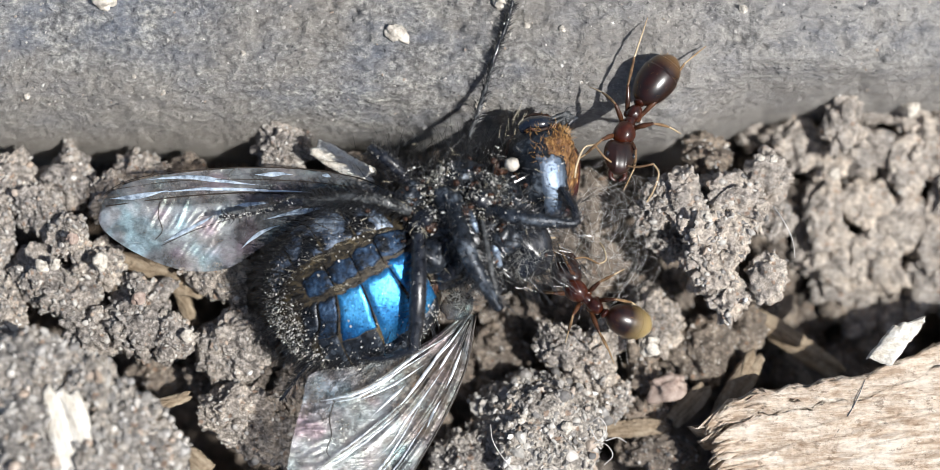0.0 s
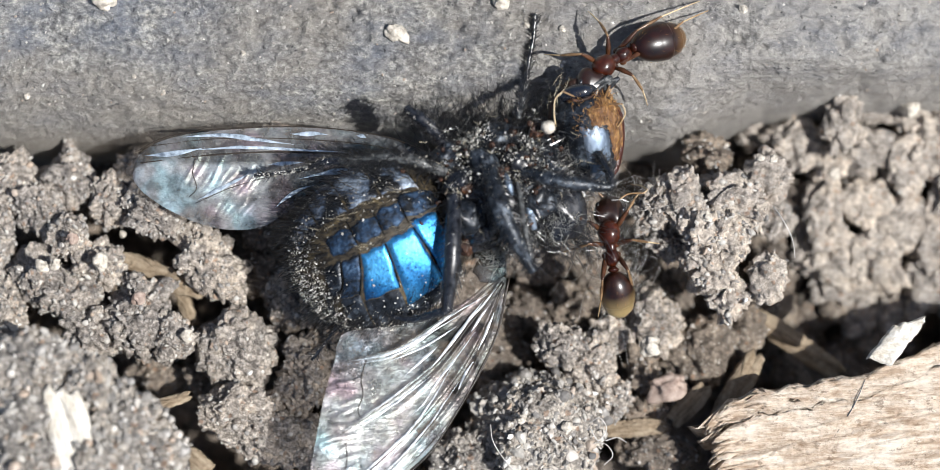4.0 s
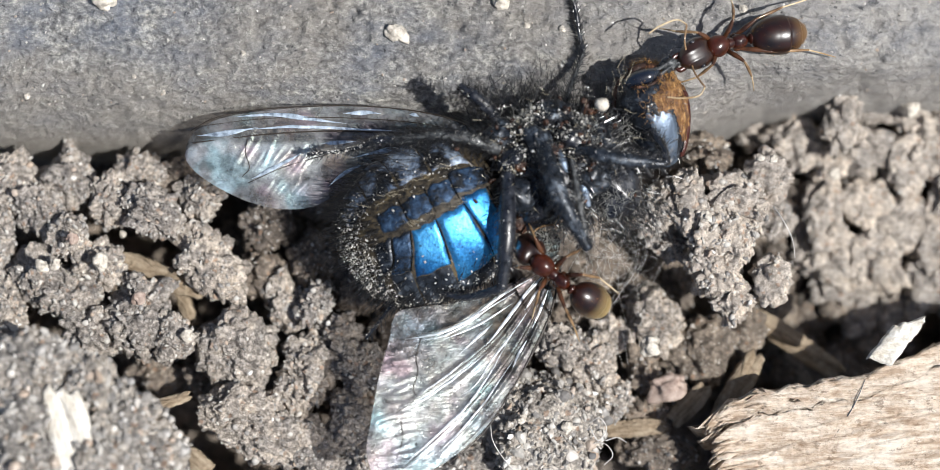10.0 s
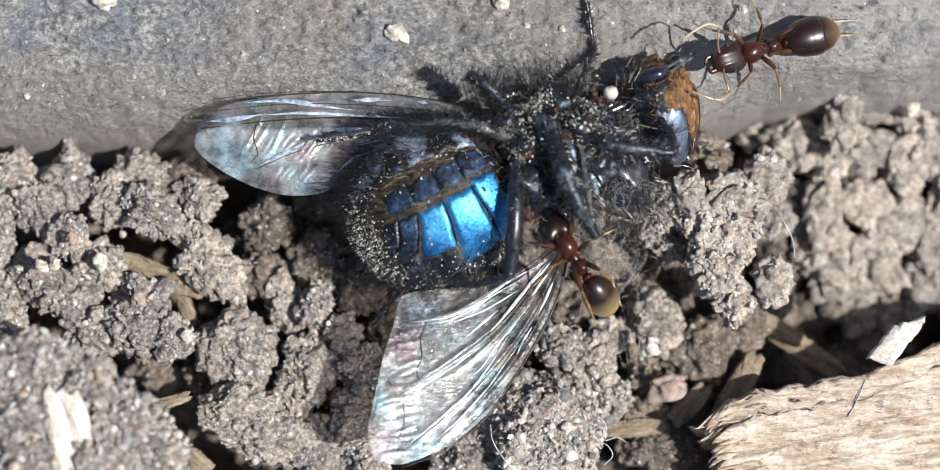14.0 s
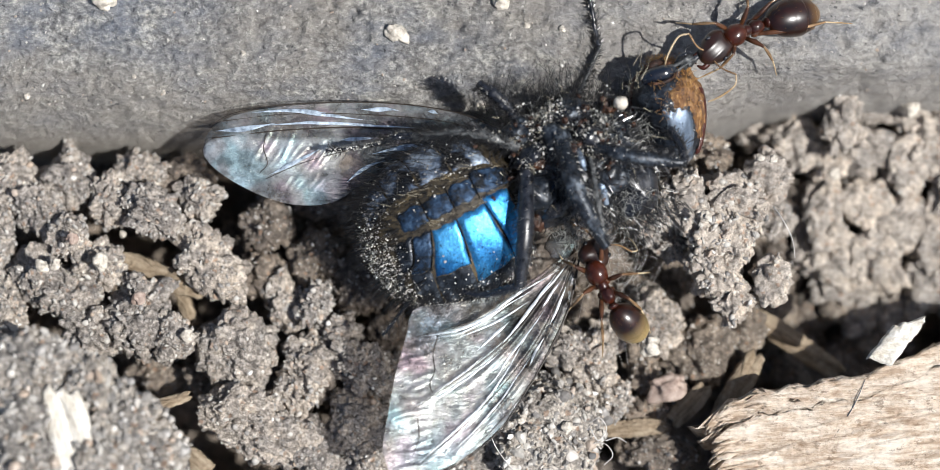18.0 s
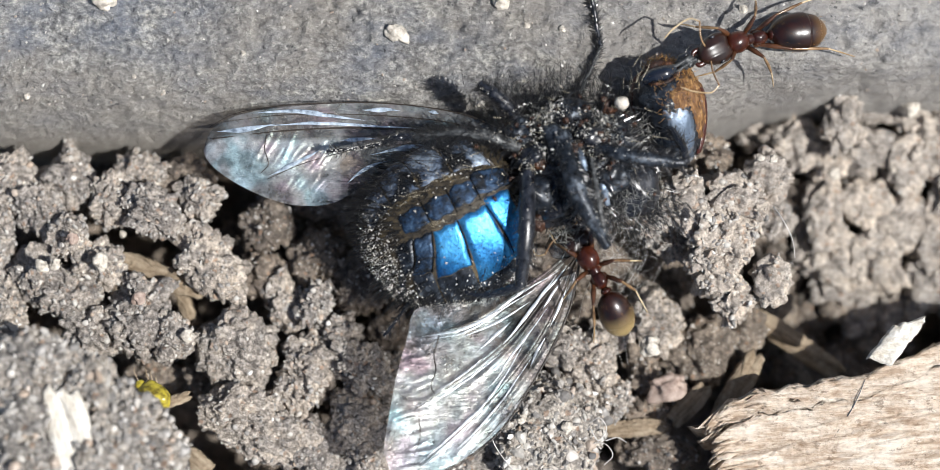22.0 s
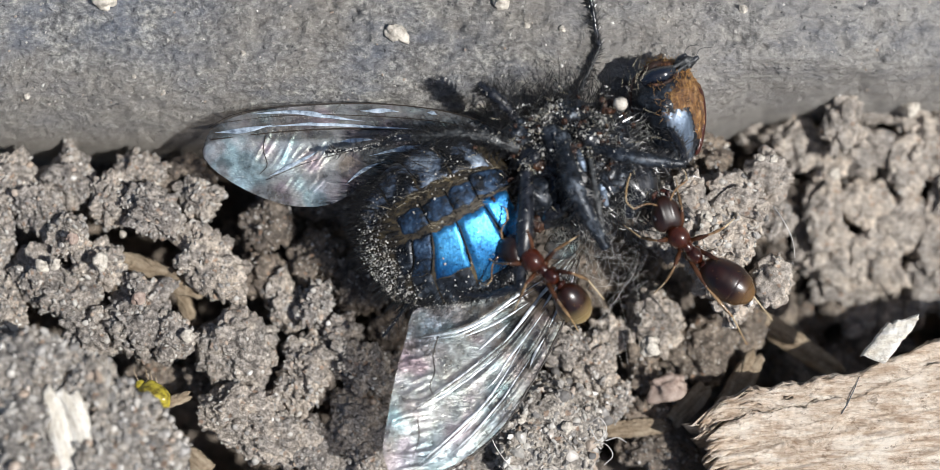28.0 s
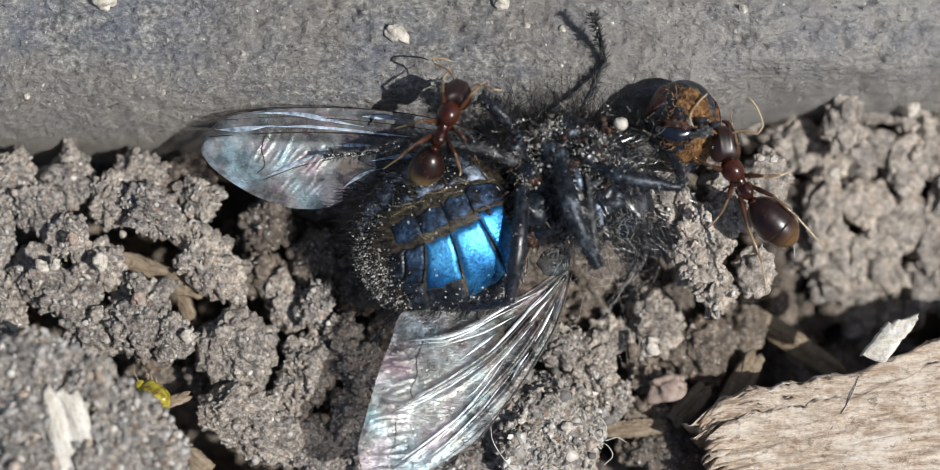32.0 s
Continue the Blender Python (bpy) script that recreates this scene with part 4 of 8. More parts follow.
chip = thing("wood_chip", wood_chip([(-3.94, 0.317),(-3.764, 0.651),(-3.306, 1.02),(-2.884, 1.196),(-2.234, 1.407),(-0.528, 1.653),(0.791, 1.899),(1.759, 2.304),(3.166, 2.814),(5.276, 3.43)], [(0, -3.764), (0.08, -3.869), (0.14, -3.588), (0.2, -3.764), (0.27, -3.412), (0.33, -3.799), (0.5, -3.658), (0.7, -3.517), (1, -2.814)], 6.331, 3.839, 2.2, 3), WOOD, chip_at, "pale weathered chip of wood with a frayed end", "wood chip")
for k, (x, y, z, ln, w) in enumerate(((7.253, -5.422, 1.12, 0.6, 0.10), (7.15, -5.882, 1.1, 0.5, 0.08), (7.255, -6.551, 1.1, 0.6, 0.11), (7.934, -5.137, 1.18, 0.7, 0.09), (7.33, -6.167, 1.05, 0.5, 0.08))):
    o = np.array((x, y, z)) - chip_at
    part("splinter", tube([o, o + (ln * 0.5, 0.1 * ln, 0.06), o + (ln, 0.24 * ln, 0.0)], [w * 0.5, w, w * 0.3], 7, 12, 0.6), WOOD, chip, "raised splinter of the frayed end")
crack = np.array([(11.619, -4.148, 1.24), (11.391, -4.711, 1.24), (11.112, -5.24, 1.22), (10.69, -5.908, 1.22)]) - chip_at
part("crack", tube(crack, [0.01, 0.025, 0.008], 6, 20, 0.5), BLACK, chip, "thin dark crack")
flake_at = (12.393, -3.103, 1.9)
flake = thing("bleached_splinter", slab([(-0.819, -0.488),(-0.575, -0.174),(-0.087, 0.436),(0.42, 0.60),(0.88, 0.74),(0.68, 0.34),(0.16, -0.30),(-0.157, -0.732),(-0.471, -0.593)], 0.35, 0.08, 0.05, 8, 45, 0.1, 0.02), BLEACHED, flake_at, "bleached white splinter lying on the wood chip", "splinter", smooth=False)


def straw(x0, y0, z0, x1, y1, z1, width, mat, label, seed):
    """A flat, fibrous scrap of stalk with torn ends."""
    dz = {4: 2.7, 14: 2.7, 8: -0.4, 9: -0.9}.get(seed, 0)
    a, c = np.array(along_sight(x0, y0, z0, dz)[:3]), np.array(along_sight(x1, y1, z1, dz)[:3])
    o, w = (a + c) / 2, c - a
    ln, deg = float(np.hypot(w[0], w[1])) / 2, math.degrees(math.atan2(w[1], w[0]))
    r = np.random.default_rng(seed)
    h = width / 2
    ring = [(-ln, -h * 0.8), (-ln * 0.4, -h * r.uniform(0.9, 1.1)), (ln * 0.4, -h * r.uniform(0.85, 1.1)), (ln * 0.95, -h * 0.7), (ln * r.uniform(0.95, 1.15), -h * 0.2),
            (ln * 0.9, 0.1 * h), (ln * r.uniform(0.95, 1.12), h * 0.5), (ln * 0.9, h * 0.9), (ln * 0.2, h * r.uniform(0.8, 1.1)), (-ln * 0.5, h), (-ln, h * 0.75), (-ln * 0.92, h * 0.1), (-ln * 1.1, -h * 0.3)]
    v, f = slab(ring, width * 0.5, 0.06, 0.035, seed, 0, width * 0.16, 0.012)
    v = v @ np.array(Matrix.Rotation(-math.atan2(z1 - z0, 2 * ln), 3, "Y")).T
    ob = thing("straw_piece", (v, f), mat, o, label, "straw")
    ob.rotation_euler = (0, 0, radians(deg))
    return ob


straw(-10.727, -0.686, -0.9, -7.879, -1.723, -0.4, 0.714, STRAW, "dry tan straw wedged between soil crumbs", 1)
straw(-8.773, -1.686, -1.2, -8.354, -2.767, -1, 0.464, STRAW, "short brown straw stub", 2)
straw(-9.339, -5.049, 0.9, -8.238, -4.737, 0.8, 0.393, STRAW, "small tan splinter on a crumb", 3)
straw(-12.1, -4.451, 2.1, -11.571, -7.227, 2.15, 0.75, BLEACHED, "pale straw sunk into the large lump", 4)
straw(-11.645, -4.554, 2.12, -11.06, -6.538, 2.08, 0.679, BLEACHED, "torn pale fibre strip sunk into the large lump", 14)
straw(-4.60, 2.61, 0.7, -2.82, 1.665, 0.6, 0.643, BLEACHED, "pale straw beside the stone edging", 5)
straw(3.976, -5.865, -0.6, 5.901, -5.757, -0.6, 0.536, STRAW, "brown straw lying in a gap", 6)
straw(6.06, -5.646, -0.8, 7.134, -4.558, -0.7, 0.643, STRAW, "brown leaf scrap in a gap", 7)
straw(7.395, -5.721, -0.6, 8.633, -3.554, -0.4, 0.714, STRAW, "curled brown leaf scrap by the wood chip", 8)
straw(8.614, -2.417, -1.4, 11.203, -4.242, -1.2, 0.714, STRAW, "brown twig deep in a gap", 9)
straw(-8.368, -6.409, 0.9, -7.662, -7.027, 0.9, 0.643, STRAW, "reddish brown bark scrap", 10)


def pebble(x, y, z, r, mat, label, seed=1, flat=0.8, stretch=1.0, deg=0):
    if y > 3.8 and x < 9:
        x, y, z, k = along_sight(x, y, z, float(kerb_height(np.array([[x, y]]))[0]) + 0.3 * r - z)
    elif seed in (23, 24):
        x, y, z, k = along_sight(x, y, z, -3.7)
    d, f = ico(4)
    rr = 1 + 0.45 * vnoise(d * 1.5 + seed, seed) + 0.25 * (0.5 - cells(d * 2.2 + seed, seed)) + 0.08 * vnoise(d * 6 + seed, seed + 1)
    p = (d * np.array([r * stretch, r, r * flat]) * rr[:, None]) @ turn(deg).T
    return thing("pebble", (p, f), mat, (x, y, z), label, "pebble")


pebble(-10.707, 6.85, 1.1, 0.339, PEBBLE, "white crumb of grit on the stone edging", 2)
pebble(-2.151, 5.924, 1, 0.268, PEBBLE, "white crumb of grit on the stone edging", 3, 0.7, 1.3, -40)
pebble(0.898, 6.868, 1.1, 0.25, PEBBLE, "white round grit on the stone edging", 4)
pebble(2.718, 6.072, 0.92, 0.089, PEBBLE, "tiny white grit on the stone edging", 5)
pebble(1.659, 6.178, 0.92, 0.089, PEBBLE, "tiny white grit on the stone edging", 6)
pebble(8.04, 6.647, 1, 0.125, PEBBLE, "tiny white grit on the stone edging", 7)
pebble(-13.063, 4.101, 0.8, 0.08, PEBBLE, "tiny tan grit on the stone edging", 8)
pebble(-9.051, 4.207, 0.8, 0.062, PEBBLE, "tiny white grit on the stone edging", 9)
pebble(-9.893, 4.664, 0.85, 0.062, PEBBLE, "tiny white grit on the stone edging", 10)
pebble(-6.691, 5.367, 0.9, 0.071, PEBBLE, "tiny white grit on the stone edging", 11)
pebble(-12.597, -0.917, 0.95, 0.196, PEBBLE, "smooth cream grit on a soil crumb", 12)
pebble(-12.209, -0.847, 0.95, 0.143, PEBBLE, "smooth cream grit on a soil crumb", 13)
pebble(-10.893, -0.794, 0.9, 0.268, PEBBLE, "sunlit cream quartz lump on a soil crumb", 14, 0.8, 0.8)
pebble(-11.708, -0.106, 1, 0.179, PINK, "reddish grit on a soil crumb", 15)
pebble(-9.714, -1.865, 1.15, 0.179, PINK, "reddish grit on a soil crumb", 16)
pebble(-8.312, -2.958, 1.1, 0.196, PEBBLE, "white mineral fleck on a soil crumb", 17, 0.6)
pebble(5.34, -3.293, 0.25, 0.286, PEBBLE, "round cream pebble in the soil", 18)
pebble(5.94, -4.541, -0.4, 0.429, PINK, "pinkish pebble in the soil", 19, 0.7, 1.4, 10)
pebble(6.885, 0.524, 1.7, 0.161, PEBBLE, "white grit on a soil crumb", 20)
pebble(8.501, 2.283, 1.3, 0.107, PEBBLE, "sunlit white grit on a soil crumb", 21)
pebble(8.888, 2.231, 1.3, 0.107, PEBBLE, "sunlit white grit on a soil crumb", 22)
pebble(10.638, 1.785, 1.6, 0.161, PEBBLE, "white grit on a soil crumb", 23)
pebble(12.874, 3.728, 1.2, 0.321, PEBBLE, "cream pebble on a soil crumb", 24)
pebble(0.283, 3.894, 0.7, 0.161, PEBBLE, "cream grit beside the fly", 25)
pebble(-10.47, 0.036, -1, 0.107, PEBBLE, "white grit deep in a gap", 26)
pebble(2.841, -5.646, 0.95, 0.161, PEBBLE, "pale grit on the sandy lump", 27)
pebble(1.517, -5.434, 0.95, 0.143, PEBBLE, "pale grit on the sandy lump", 28)


def threads(name, paths, radius, mat, label, kind=""):
    geo = joined(*[tube(w, [radius, radius * 0.6], 5, 24) for w in paths])
    o = geo[0].mean(0)
    return thing(name, (geo[0] - o, geo[1]), mat, o, label, "fibre", kind=kind)


threads("curly_fibre", [[(3.98, -6.805, 0.4), (4.218, -6.522, 0.6), (4.041, -6.203, 0.6), (3.744, -6.14, 0.5)], [(3.558, -5.717, 0.7), (3.783, -6.063, 0.8), (4.03, -5.71, 0.8), (3.818, -5.392, 0.8), (3.562, -5.547, 0.6)], [(4.02, -6.102, 0.3), (4.371, -6.005, 0.4), (4.643, -6.155, 0.3)]], 0.018, FIBRE, "curly white fibres on the sandy lump")
threads("white_hair", [[(0.6, -5.579, 0.9), (0.668, -6.032, 1.2), (0.951, -6.516, 1.1), (1.377, -7.027, 0.9)]], 0.018, FIBRE, "single white hair on the sandy lump")
threads("white_hair", [[(8.899, 0.827, 1.2), (9.133, 0.383, 1.9), (9.401, -0.14, 1.7), (9.557, -0.67, 1)]], 0.02, FIBRE, "single white hair on the soil crumbs")
rng = np.random.default_rng(77)
paths = []
for k in range(120):
    a = np.array((4.15, 0.15, 0.35)) + rng.normal(0, 1, 3) * (0.6, 1.2, 0.35)
    w = np.array((rng.normal(0.25, 0.5), rng.normal(0.5, 0.6), 0))
    paths.append([a - w * 0.8, a + rng.normal(0, 0.3, 3), a + w * 0.8 + rng.normal(0, 0.2, 3)])
threads("cottony_fluff", paths, 0.003, FIBRE, "tangle of thin whitish threads under the fly", "stuff")


# ---- the dead fly ----
FLY_AT = np.array((1.714, 1.107, 0))
fly = tagged(new("blowfly"), "dead bluebottle fly lying on its back, dusted with pollen", "fly")
fly.location = [c * MM for c in FLY_AT]


def own(geo):
    """From place coordinates to the fly's own."""
    return np.asarray(geo[0]) - FLY_AT, geo[1]


AX = np.array((0.891, 0.454, 0.06)) / np.linalg.norm((0.891, 0.454, 0.06))
SIDE = np.cross(AX, (0, 0, 1.0))
SIDE /= np.linalg.norm(SIDE)
UP = np.cross(SIDE, AX)
BELLY = np.array((-0.57, 0.36, 1.72))
LEN, WIDE, DEEP = 2.65, 2.3, 1.58


def belly_point(u, w, grow=1.0):
    u, w = np.asarray(u, float), np.asarray(w, float)
    g = np.clip(1 - np.abs(u) ** 2.3, 0, 1) ** 0.5
    return (BELLY + np.multiply.outer(u * LEN * grow, AX) + np.multiply.outer(g * np.sin(w) * WIDE * grow, SIDE)
            + np.multiply.outer(g * np.cos(w) * DEEP * grow, UP))


def plate(low, high, ws, lift=0.035, n=22, m=34, round_off=0.0):
    """A curved, slightly domed shield plate on the belly between two slanting seams, its rim bent down into the groove.
    low, high: the seams' places along the body at three steps round it; ws: those steps."""
    vs = []
    for a in np.linspace(0, 1, n):
        edge_u = min(a, 1 - a) * 2
        for c in np.linspace(0, 1, m):
            edge_w = min(c, 1 - c) * 2
            e = min(1.0, 3.2 * edge_u, 6.0 * edge_w)
            k = c - round_off * (2 * c - 1) * abs(2 * a - 1) ** 3
            w = np.interp(k * 2, (0, 1, 2), ws)
            u0, u1 = np.interp(k * 2, (0, 1, 2), low), np.interp(k * 2, (0, 1, 2), high)
            u = u0 + (u1 - u0) * a + 0.008 * math.sin(9.0 * c + 5 * u0)
            vs.append(belly_point(np.clip(u, -0.995, 0.995), w + 0.012 * math.sin(11 * a + 7 * u0), 0.985 + lift * (1 - (1 - e) ** 2)))
    fs = [(i * m + j, i * m + j + 1, (i + 1) * m + j + 1, (i + 1) * m + j) for i in range(n - 1) for j in range(m - 1)]
    return np.array(vs), fs


gu, gw = np.meshgrid(np.linspace(-0.999, 0.999, 60), np.linspace(0, 2 * math.pi, 72, endpoint=False), indexing="ij")
bv = belly_point(gu.ravel(), gw.ravel(), 0.985)
bf = [(i * 72 + j, i * 72 + (j + 1) % 72, (i + 1) * 72 + (j + 1) % 72, (i + 1) * 72 + j) for i in range(59) for j in range(72)]
abdomen = part("abdomen", own((bv, bf)), MEMBRANE, fly, "blunt abdomen with brown belly membrane between blue plates")
SEAMS = [((-0.62, -0.68, -0.78), (-0.405, -0.52, -0.72), (-0.04, 0.30, 0.55)), ((-0.395, -0.51, -0.62), (-0.18, -0.29, -0.39), (-0.01, 0.28, 0.50)),
         ((-0.17, -0.28, -0.38), (0.112, 0.08, 0.03), (0.02, 0.34, 0.64)), ((0.122, 0.09, 0.00), (0.455, 0.495, 0.47), (0.01, 0.52, 1.02)), ((0.465, 0.505, 0.48), (0.75, 0.76, 0.76), (-0.08, 0.45, 1.05))]
for k, (low, high, ws) in enumerate(SEAMS):
    part("tergite", own(plate(low, high, ws)), (INK, DULL_BLUE, BLUE, BLUE, BLUE)[k], abdomen, "shining metallic blue back plate" if k > 1 else "dusty dark blue hind back plate")
    # Flanks turn away from the sun; that shade is painted with dark INK.
    part("tergite_flank", own(plate((low[2] - 0.005, low[2] - 0.08, low[2] - 0.12), (high[2] - 0.005, high[2] - 0.08, high[2] - 0.12), (ws[2] + 0.01, 1.6, 2.1))), INK, abdomen, "dusty flank of a back plate, its shade painted dark")
    seam = [(h + 0.005, w) for h, w in zip(high, ws)]
    part("suture", own(tube([belly_point(u, w, 1.012) for u, w in seam], [0.012, 0.026, 0.018, 0.022, 0.012], 6, 24, 0.6)), SEAM, abdomen, "dark seam between back plates")
for u0, u1 in ((-0.80, -0.47), (-0.45, -0.10), (-0.08, 0.29), (0.31, 0.70)):
    part("tergite", own(plate((u0, u0 - 0.03, u0 - 0.16), (u1, u1 - 0.03, u1 - 0.16), (-0.60, -1.0, -2.1))), FAR_BLUE, abdomen, "dull silvery-blue and black back plate")
for u0, u1, w0, w1 in ((-0.46, -0.165, -0.40, -0.10), (-0.145, 0.14, -0.38, -0.10), (0.165, 0.43, -0.41, -0.11), (0.445, 0.82, -0.52, -0.13)):
    part("sternite", own(plate((u0, u0 - 0.01, u0), (u1, u1 + 0.01, u1), (w0, (w0 + w1) / 2, w1), 0.03, 16, 16, 0.12)), DULL_BLUE, abdomen, "small dull blue belly plate")
    part("suture", own(tube([belly_point(u1 + 0.014, q, 1.0) for q in np.linspace(w0 - 0.06, w1 + 0.04, 4)], [0.008, 0.02, 0.014, 0.02, 0.008], 6, 16)), SEAM, abdomen, "dark seam between belly plates")
rng = np.random.default_rng(21)
u = np.r_[rng.uniform(-0.95, 0.75, 380), rng.uniform(-0.97, -0.45, 520)]
w = np.r_[rng.choice([-1.0, 1.0], 380) * rng.uniform(0.75, 2.1, 380), rng.uniform(-2.4, 2.4, 520)]
roots = belly_point(u, w, 1.0)
ways = (roots - BELLY) * 0.6 - AX * 1.5 + rng.normal(0, 0.35, (900, 3))
part("bristles", own(bristles(roots, ways, 0.62, 0.015, rng)), HAIR, abdomen, "black bristles", "stuff", smooth=False)
u, w = rng.uniform(-0.6, 0.75, 420), np.r_[rng.normal(-0.45, 0.10, 200), rng.normal(0.0, 0.06, 120), rng.uniform(0.1, 0.6, 100)]
part("short_bristles", own(bristles(belly_point(u, w, 1.0), -1.0 * AX + 0.5 * UP + rng.normal(0, 0.3, (420, 3)), 0.20, 0.009, rng)), HAIR, abdomen, "short black bristles between the plates", "stuff", smooth=False)
u = rng.uniform(-0.95, 0.6, 900)
w = rng.uniform(-1.9, -0.55, 900)
roots = belly_point(u, w, 1.0)
part("swept_hairs", own(bristles(roots[:420], -1.0 * AX - 0.5 * SIDE + 0.45 * UP + rng.normal(0, 0.25, (420, 3)), 0.5, 0.010, rng)), HAIR, abdomen, "swept black hairs", "stuff", smooth=False)
part("dusty_hairs", own(bristles(roots[700:], -1.0 * AX - 0.3 * SIDE + 0.5 * UP + rng.normal(0, 0.45, (200, 3)), 0.36, 0.008, rng)), GREY_HAIR, abdomen, "dusty greyish hairs", "stuff", smooth=False)
u = np.r_[rng.uniform(-0.5, 0.62, 18), rng.uniform(-0.35, 0.75, 12), rng.uniform(0.70, 0.80, 9)]
w = np.r_[rng.normal(-0.54, 0.04, 18), rng.normal(-0.05, 0.03, 12), rng.uniform(0.0, 0.9, 9)]
roots = belly_point(u, w, 1.0)
ways = np.r_[np.tile(-0.9 * AX - 0.45 * SIDE + 0.55 * UP, (30, 1)), np.tile(1.0 * AX + 0.3 * SIDE + 0.3 * UP, (9, 1))] + rng.normal(0, 0.2, (39, 3))
part("pale_bristles", own(bristles(roots, ways, 0.42, 0.009, rng, 0.12)), PALE_HAIR, abdomen, "golden bristles along the belly", "stuff", smooth=False)
u = np.r_[rng.normal(-0.84, 0.13, 2000), rng.uniform(-0.8, 0.7, 70), rng.uniform(-0.75, 0.7, 620), rng.uniform(-0.8, 0.6, 200)]
w = np.r_[rng.normal(0.3, 0.85, 2000), rng.normal(0.1, 0.9, 70), rng.normal(1.25, 0.25, 620), rng.normal(-0.85, 0.3, 200)]
ok = np.abs(u) < 0.985
roots = belly_point(u[ok], w[ok], 1.02)
part("pollen", own(specks(roots + rng.normal(0, 0.07, roots.shape), 0.021, rng)), POLLEN, abdomen, "pale pollen dust on the tail", "stuff", smooth=False)

# thorax with the bases of the legs
thorax = part("thorax", own(joined(blob((3.119, 1.997, 1.5), (2.1, 1.6, 1.55), 12, 5, 0.16, 2.6, 3))), INK, fly, "bristly blue-black thorax seen from below")
COXAE = [((1.879, 2.241, 2.75), 0.62, 0.42, 30), ((2.512, 2.65, 2.9), 0.6, 0.45, -60), ((3.463, 2.756, 2.8), 0.55, 0.42, -20), ((2.087, 1.276, 2.7), 0.55, 0.5, 70),
         ((3.028, 1.755, 2.9), 0.75, 0.45, -60), ((3.898, 1.759, 2.7), 0.7, 0.5, -30), ((2.532, 0.728, 2.3), 0.65, 0.5, 20), ((2.875, 3.325, 2.4), 0.7, 0.6, 40),
         ((4.624, 1.426, 2.1), 0.95, 0.75, -40), ((1.489, 2.892, 2.4), 0.6, 0.5, 10)]
for k, (at, rx, ry, deg) in enumerate(COXAE):
    part("coxa", own(blob(at, (rx, ry, 0.5), deg, 4, 0.18, 2.2, 30 + k)), INK if k % 2 else BLACK, thorax)
for k, at in enumerate(((1.993, 2.062, 3), (4.042, 3.696, 2.6), (2.009, 0.346, 2.4), (2.934, 2.437, 3.1), (3.716, 2.237, 2.9))):
    part("joint_membrane", own(blob(at, (0.26, 0.2, 0.2), 40 * k, 4, 0.25, 2.5, 50 + k)), JOINT, thorax, "red-brown soft joint skin")
tv = np.asarray(blob((3.119, 1.997, 1.5), (2.1, 1.6, 1.6), 12, 5)[0])
nrm = tv - np.array((3.119, 1.997, 1.5))
pick = rng.integers(0, len(tv), 2600)
pick = pick[nrm[pick, 2] > -0.3]
part("bristles", own(bristles(tv[pick], nrm[pick] + rng.normal(0, 1.1, (len(pick), 3)), 0.62, 0.017, rng)), HAIR, thorax, "dense black bristles", "stuff", smooth=False)
pick = rng.integers(0, len(tv), 900)
pick = pick[nrm[pick, 2] > 0.0]
part("dusty_hairs", own(bristles(tv[pick], nrm[pick] + rng.normal(0, 1.2, (len(pick), 3)), 0.5, 0.010, rng)), GREY_HAIR, thorax, "dusty greyish hairs", "stuff", smooth=False)
pick = rng.integers(0, len(tv), 480)
pick = pick[nrm[pick, 2] > 0.7]
part("pollen", own(specks(tv[pick] + rng.normal(0, 0.25, (len(pick), 3)) + (0, 0, 0.28), 0.013, rng)), POLLEN, thorax, "pollen dust", "stuff", smooth=False)
for at, n, size in (((5.174, 3.073, 2.2), 130, 0.34), ((4.6, 1.072, 2.5), 160, 0.4), ((2.09, 3.23, 2.6), 200, 0.35), ((2.875, 0.121, 2.4), 160, 0.4), ((3.888, 3.045, 2.9), 120, 0.3)):
    part("grey_tuft", own(bristles(np.array(at) + rng.normal(0, size * 0.7, (n, 3)) * (1, 1, 0.4), rng.normal(0, 0.6, (n, 3)) + (0, 0, 0.6), size, 0.009, rng)), TUFT_HAIR, thorax, "matted grey-green hairs", "stuff", smooth=False)
# Pale specks: caught debris, and bristle glints painted as grains.
roots = np.repeat(np.array((2.757, 2.637, 3.25)) + rng.normal(0, 1, (60, 3)) * (1.0, 0.6, 0.15), 10, axis=0) + rng.normal(0, 1, (600, 3)) * (0.10, 0.08, 0.06)
part("debris", own(specks(roots, 0.021, rng)), POLLEN, thorax, "pale debris between the leg bases, partly painted bristle glints", "stuff", smooth=False)
part("stiff_bristles", own(bristles(np.array((2.77, 2.443, 2.9)) + rng.normal(0, 1, (420, 3)) * (1.1, 0.75, 0.15), rng.normal(0, 0.9, (420, 3)) + (0, 0, 0.3), 0.5, 0.02, rng)), HAIR, thorax, "thick glinting black bristles", "stuff", smooth=False)
fr = np.array((2.8, 3.45, 1.9)) + rng.normal(0, 1, (700, 3)) * (1.05, 0.48, 0.35)
part("hair_fringe", own(bristles(fr, np.array((0.0, 0.8, 0.3)) + rng.normal(0, 0.45, (700, 3)), 0.9, 0.009, rng)), HAIR, thorax, "long fine black hairs", "stuff", smooth=False)
fr = np.array((4.95, 0.85, 1.7)) + rng.normal(0, 1, (320, 3)) * (0.55, 0.35, 0.3)
part("hair_fringe", own(bristles(fr, np.array((0.45, -0.6, 0.2)) + rng.normal(0, 0.4, (320, 3)), 0.8, 0.010, rng)), HAIR, thorax, "long fine black hairs", "stuff", smooth=False)
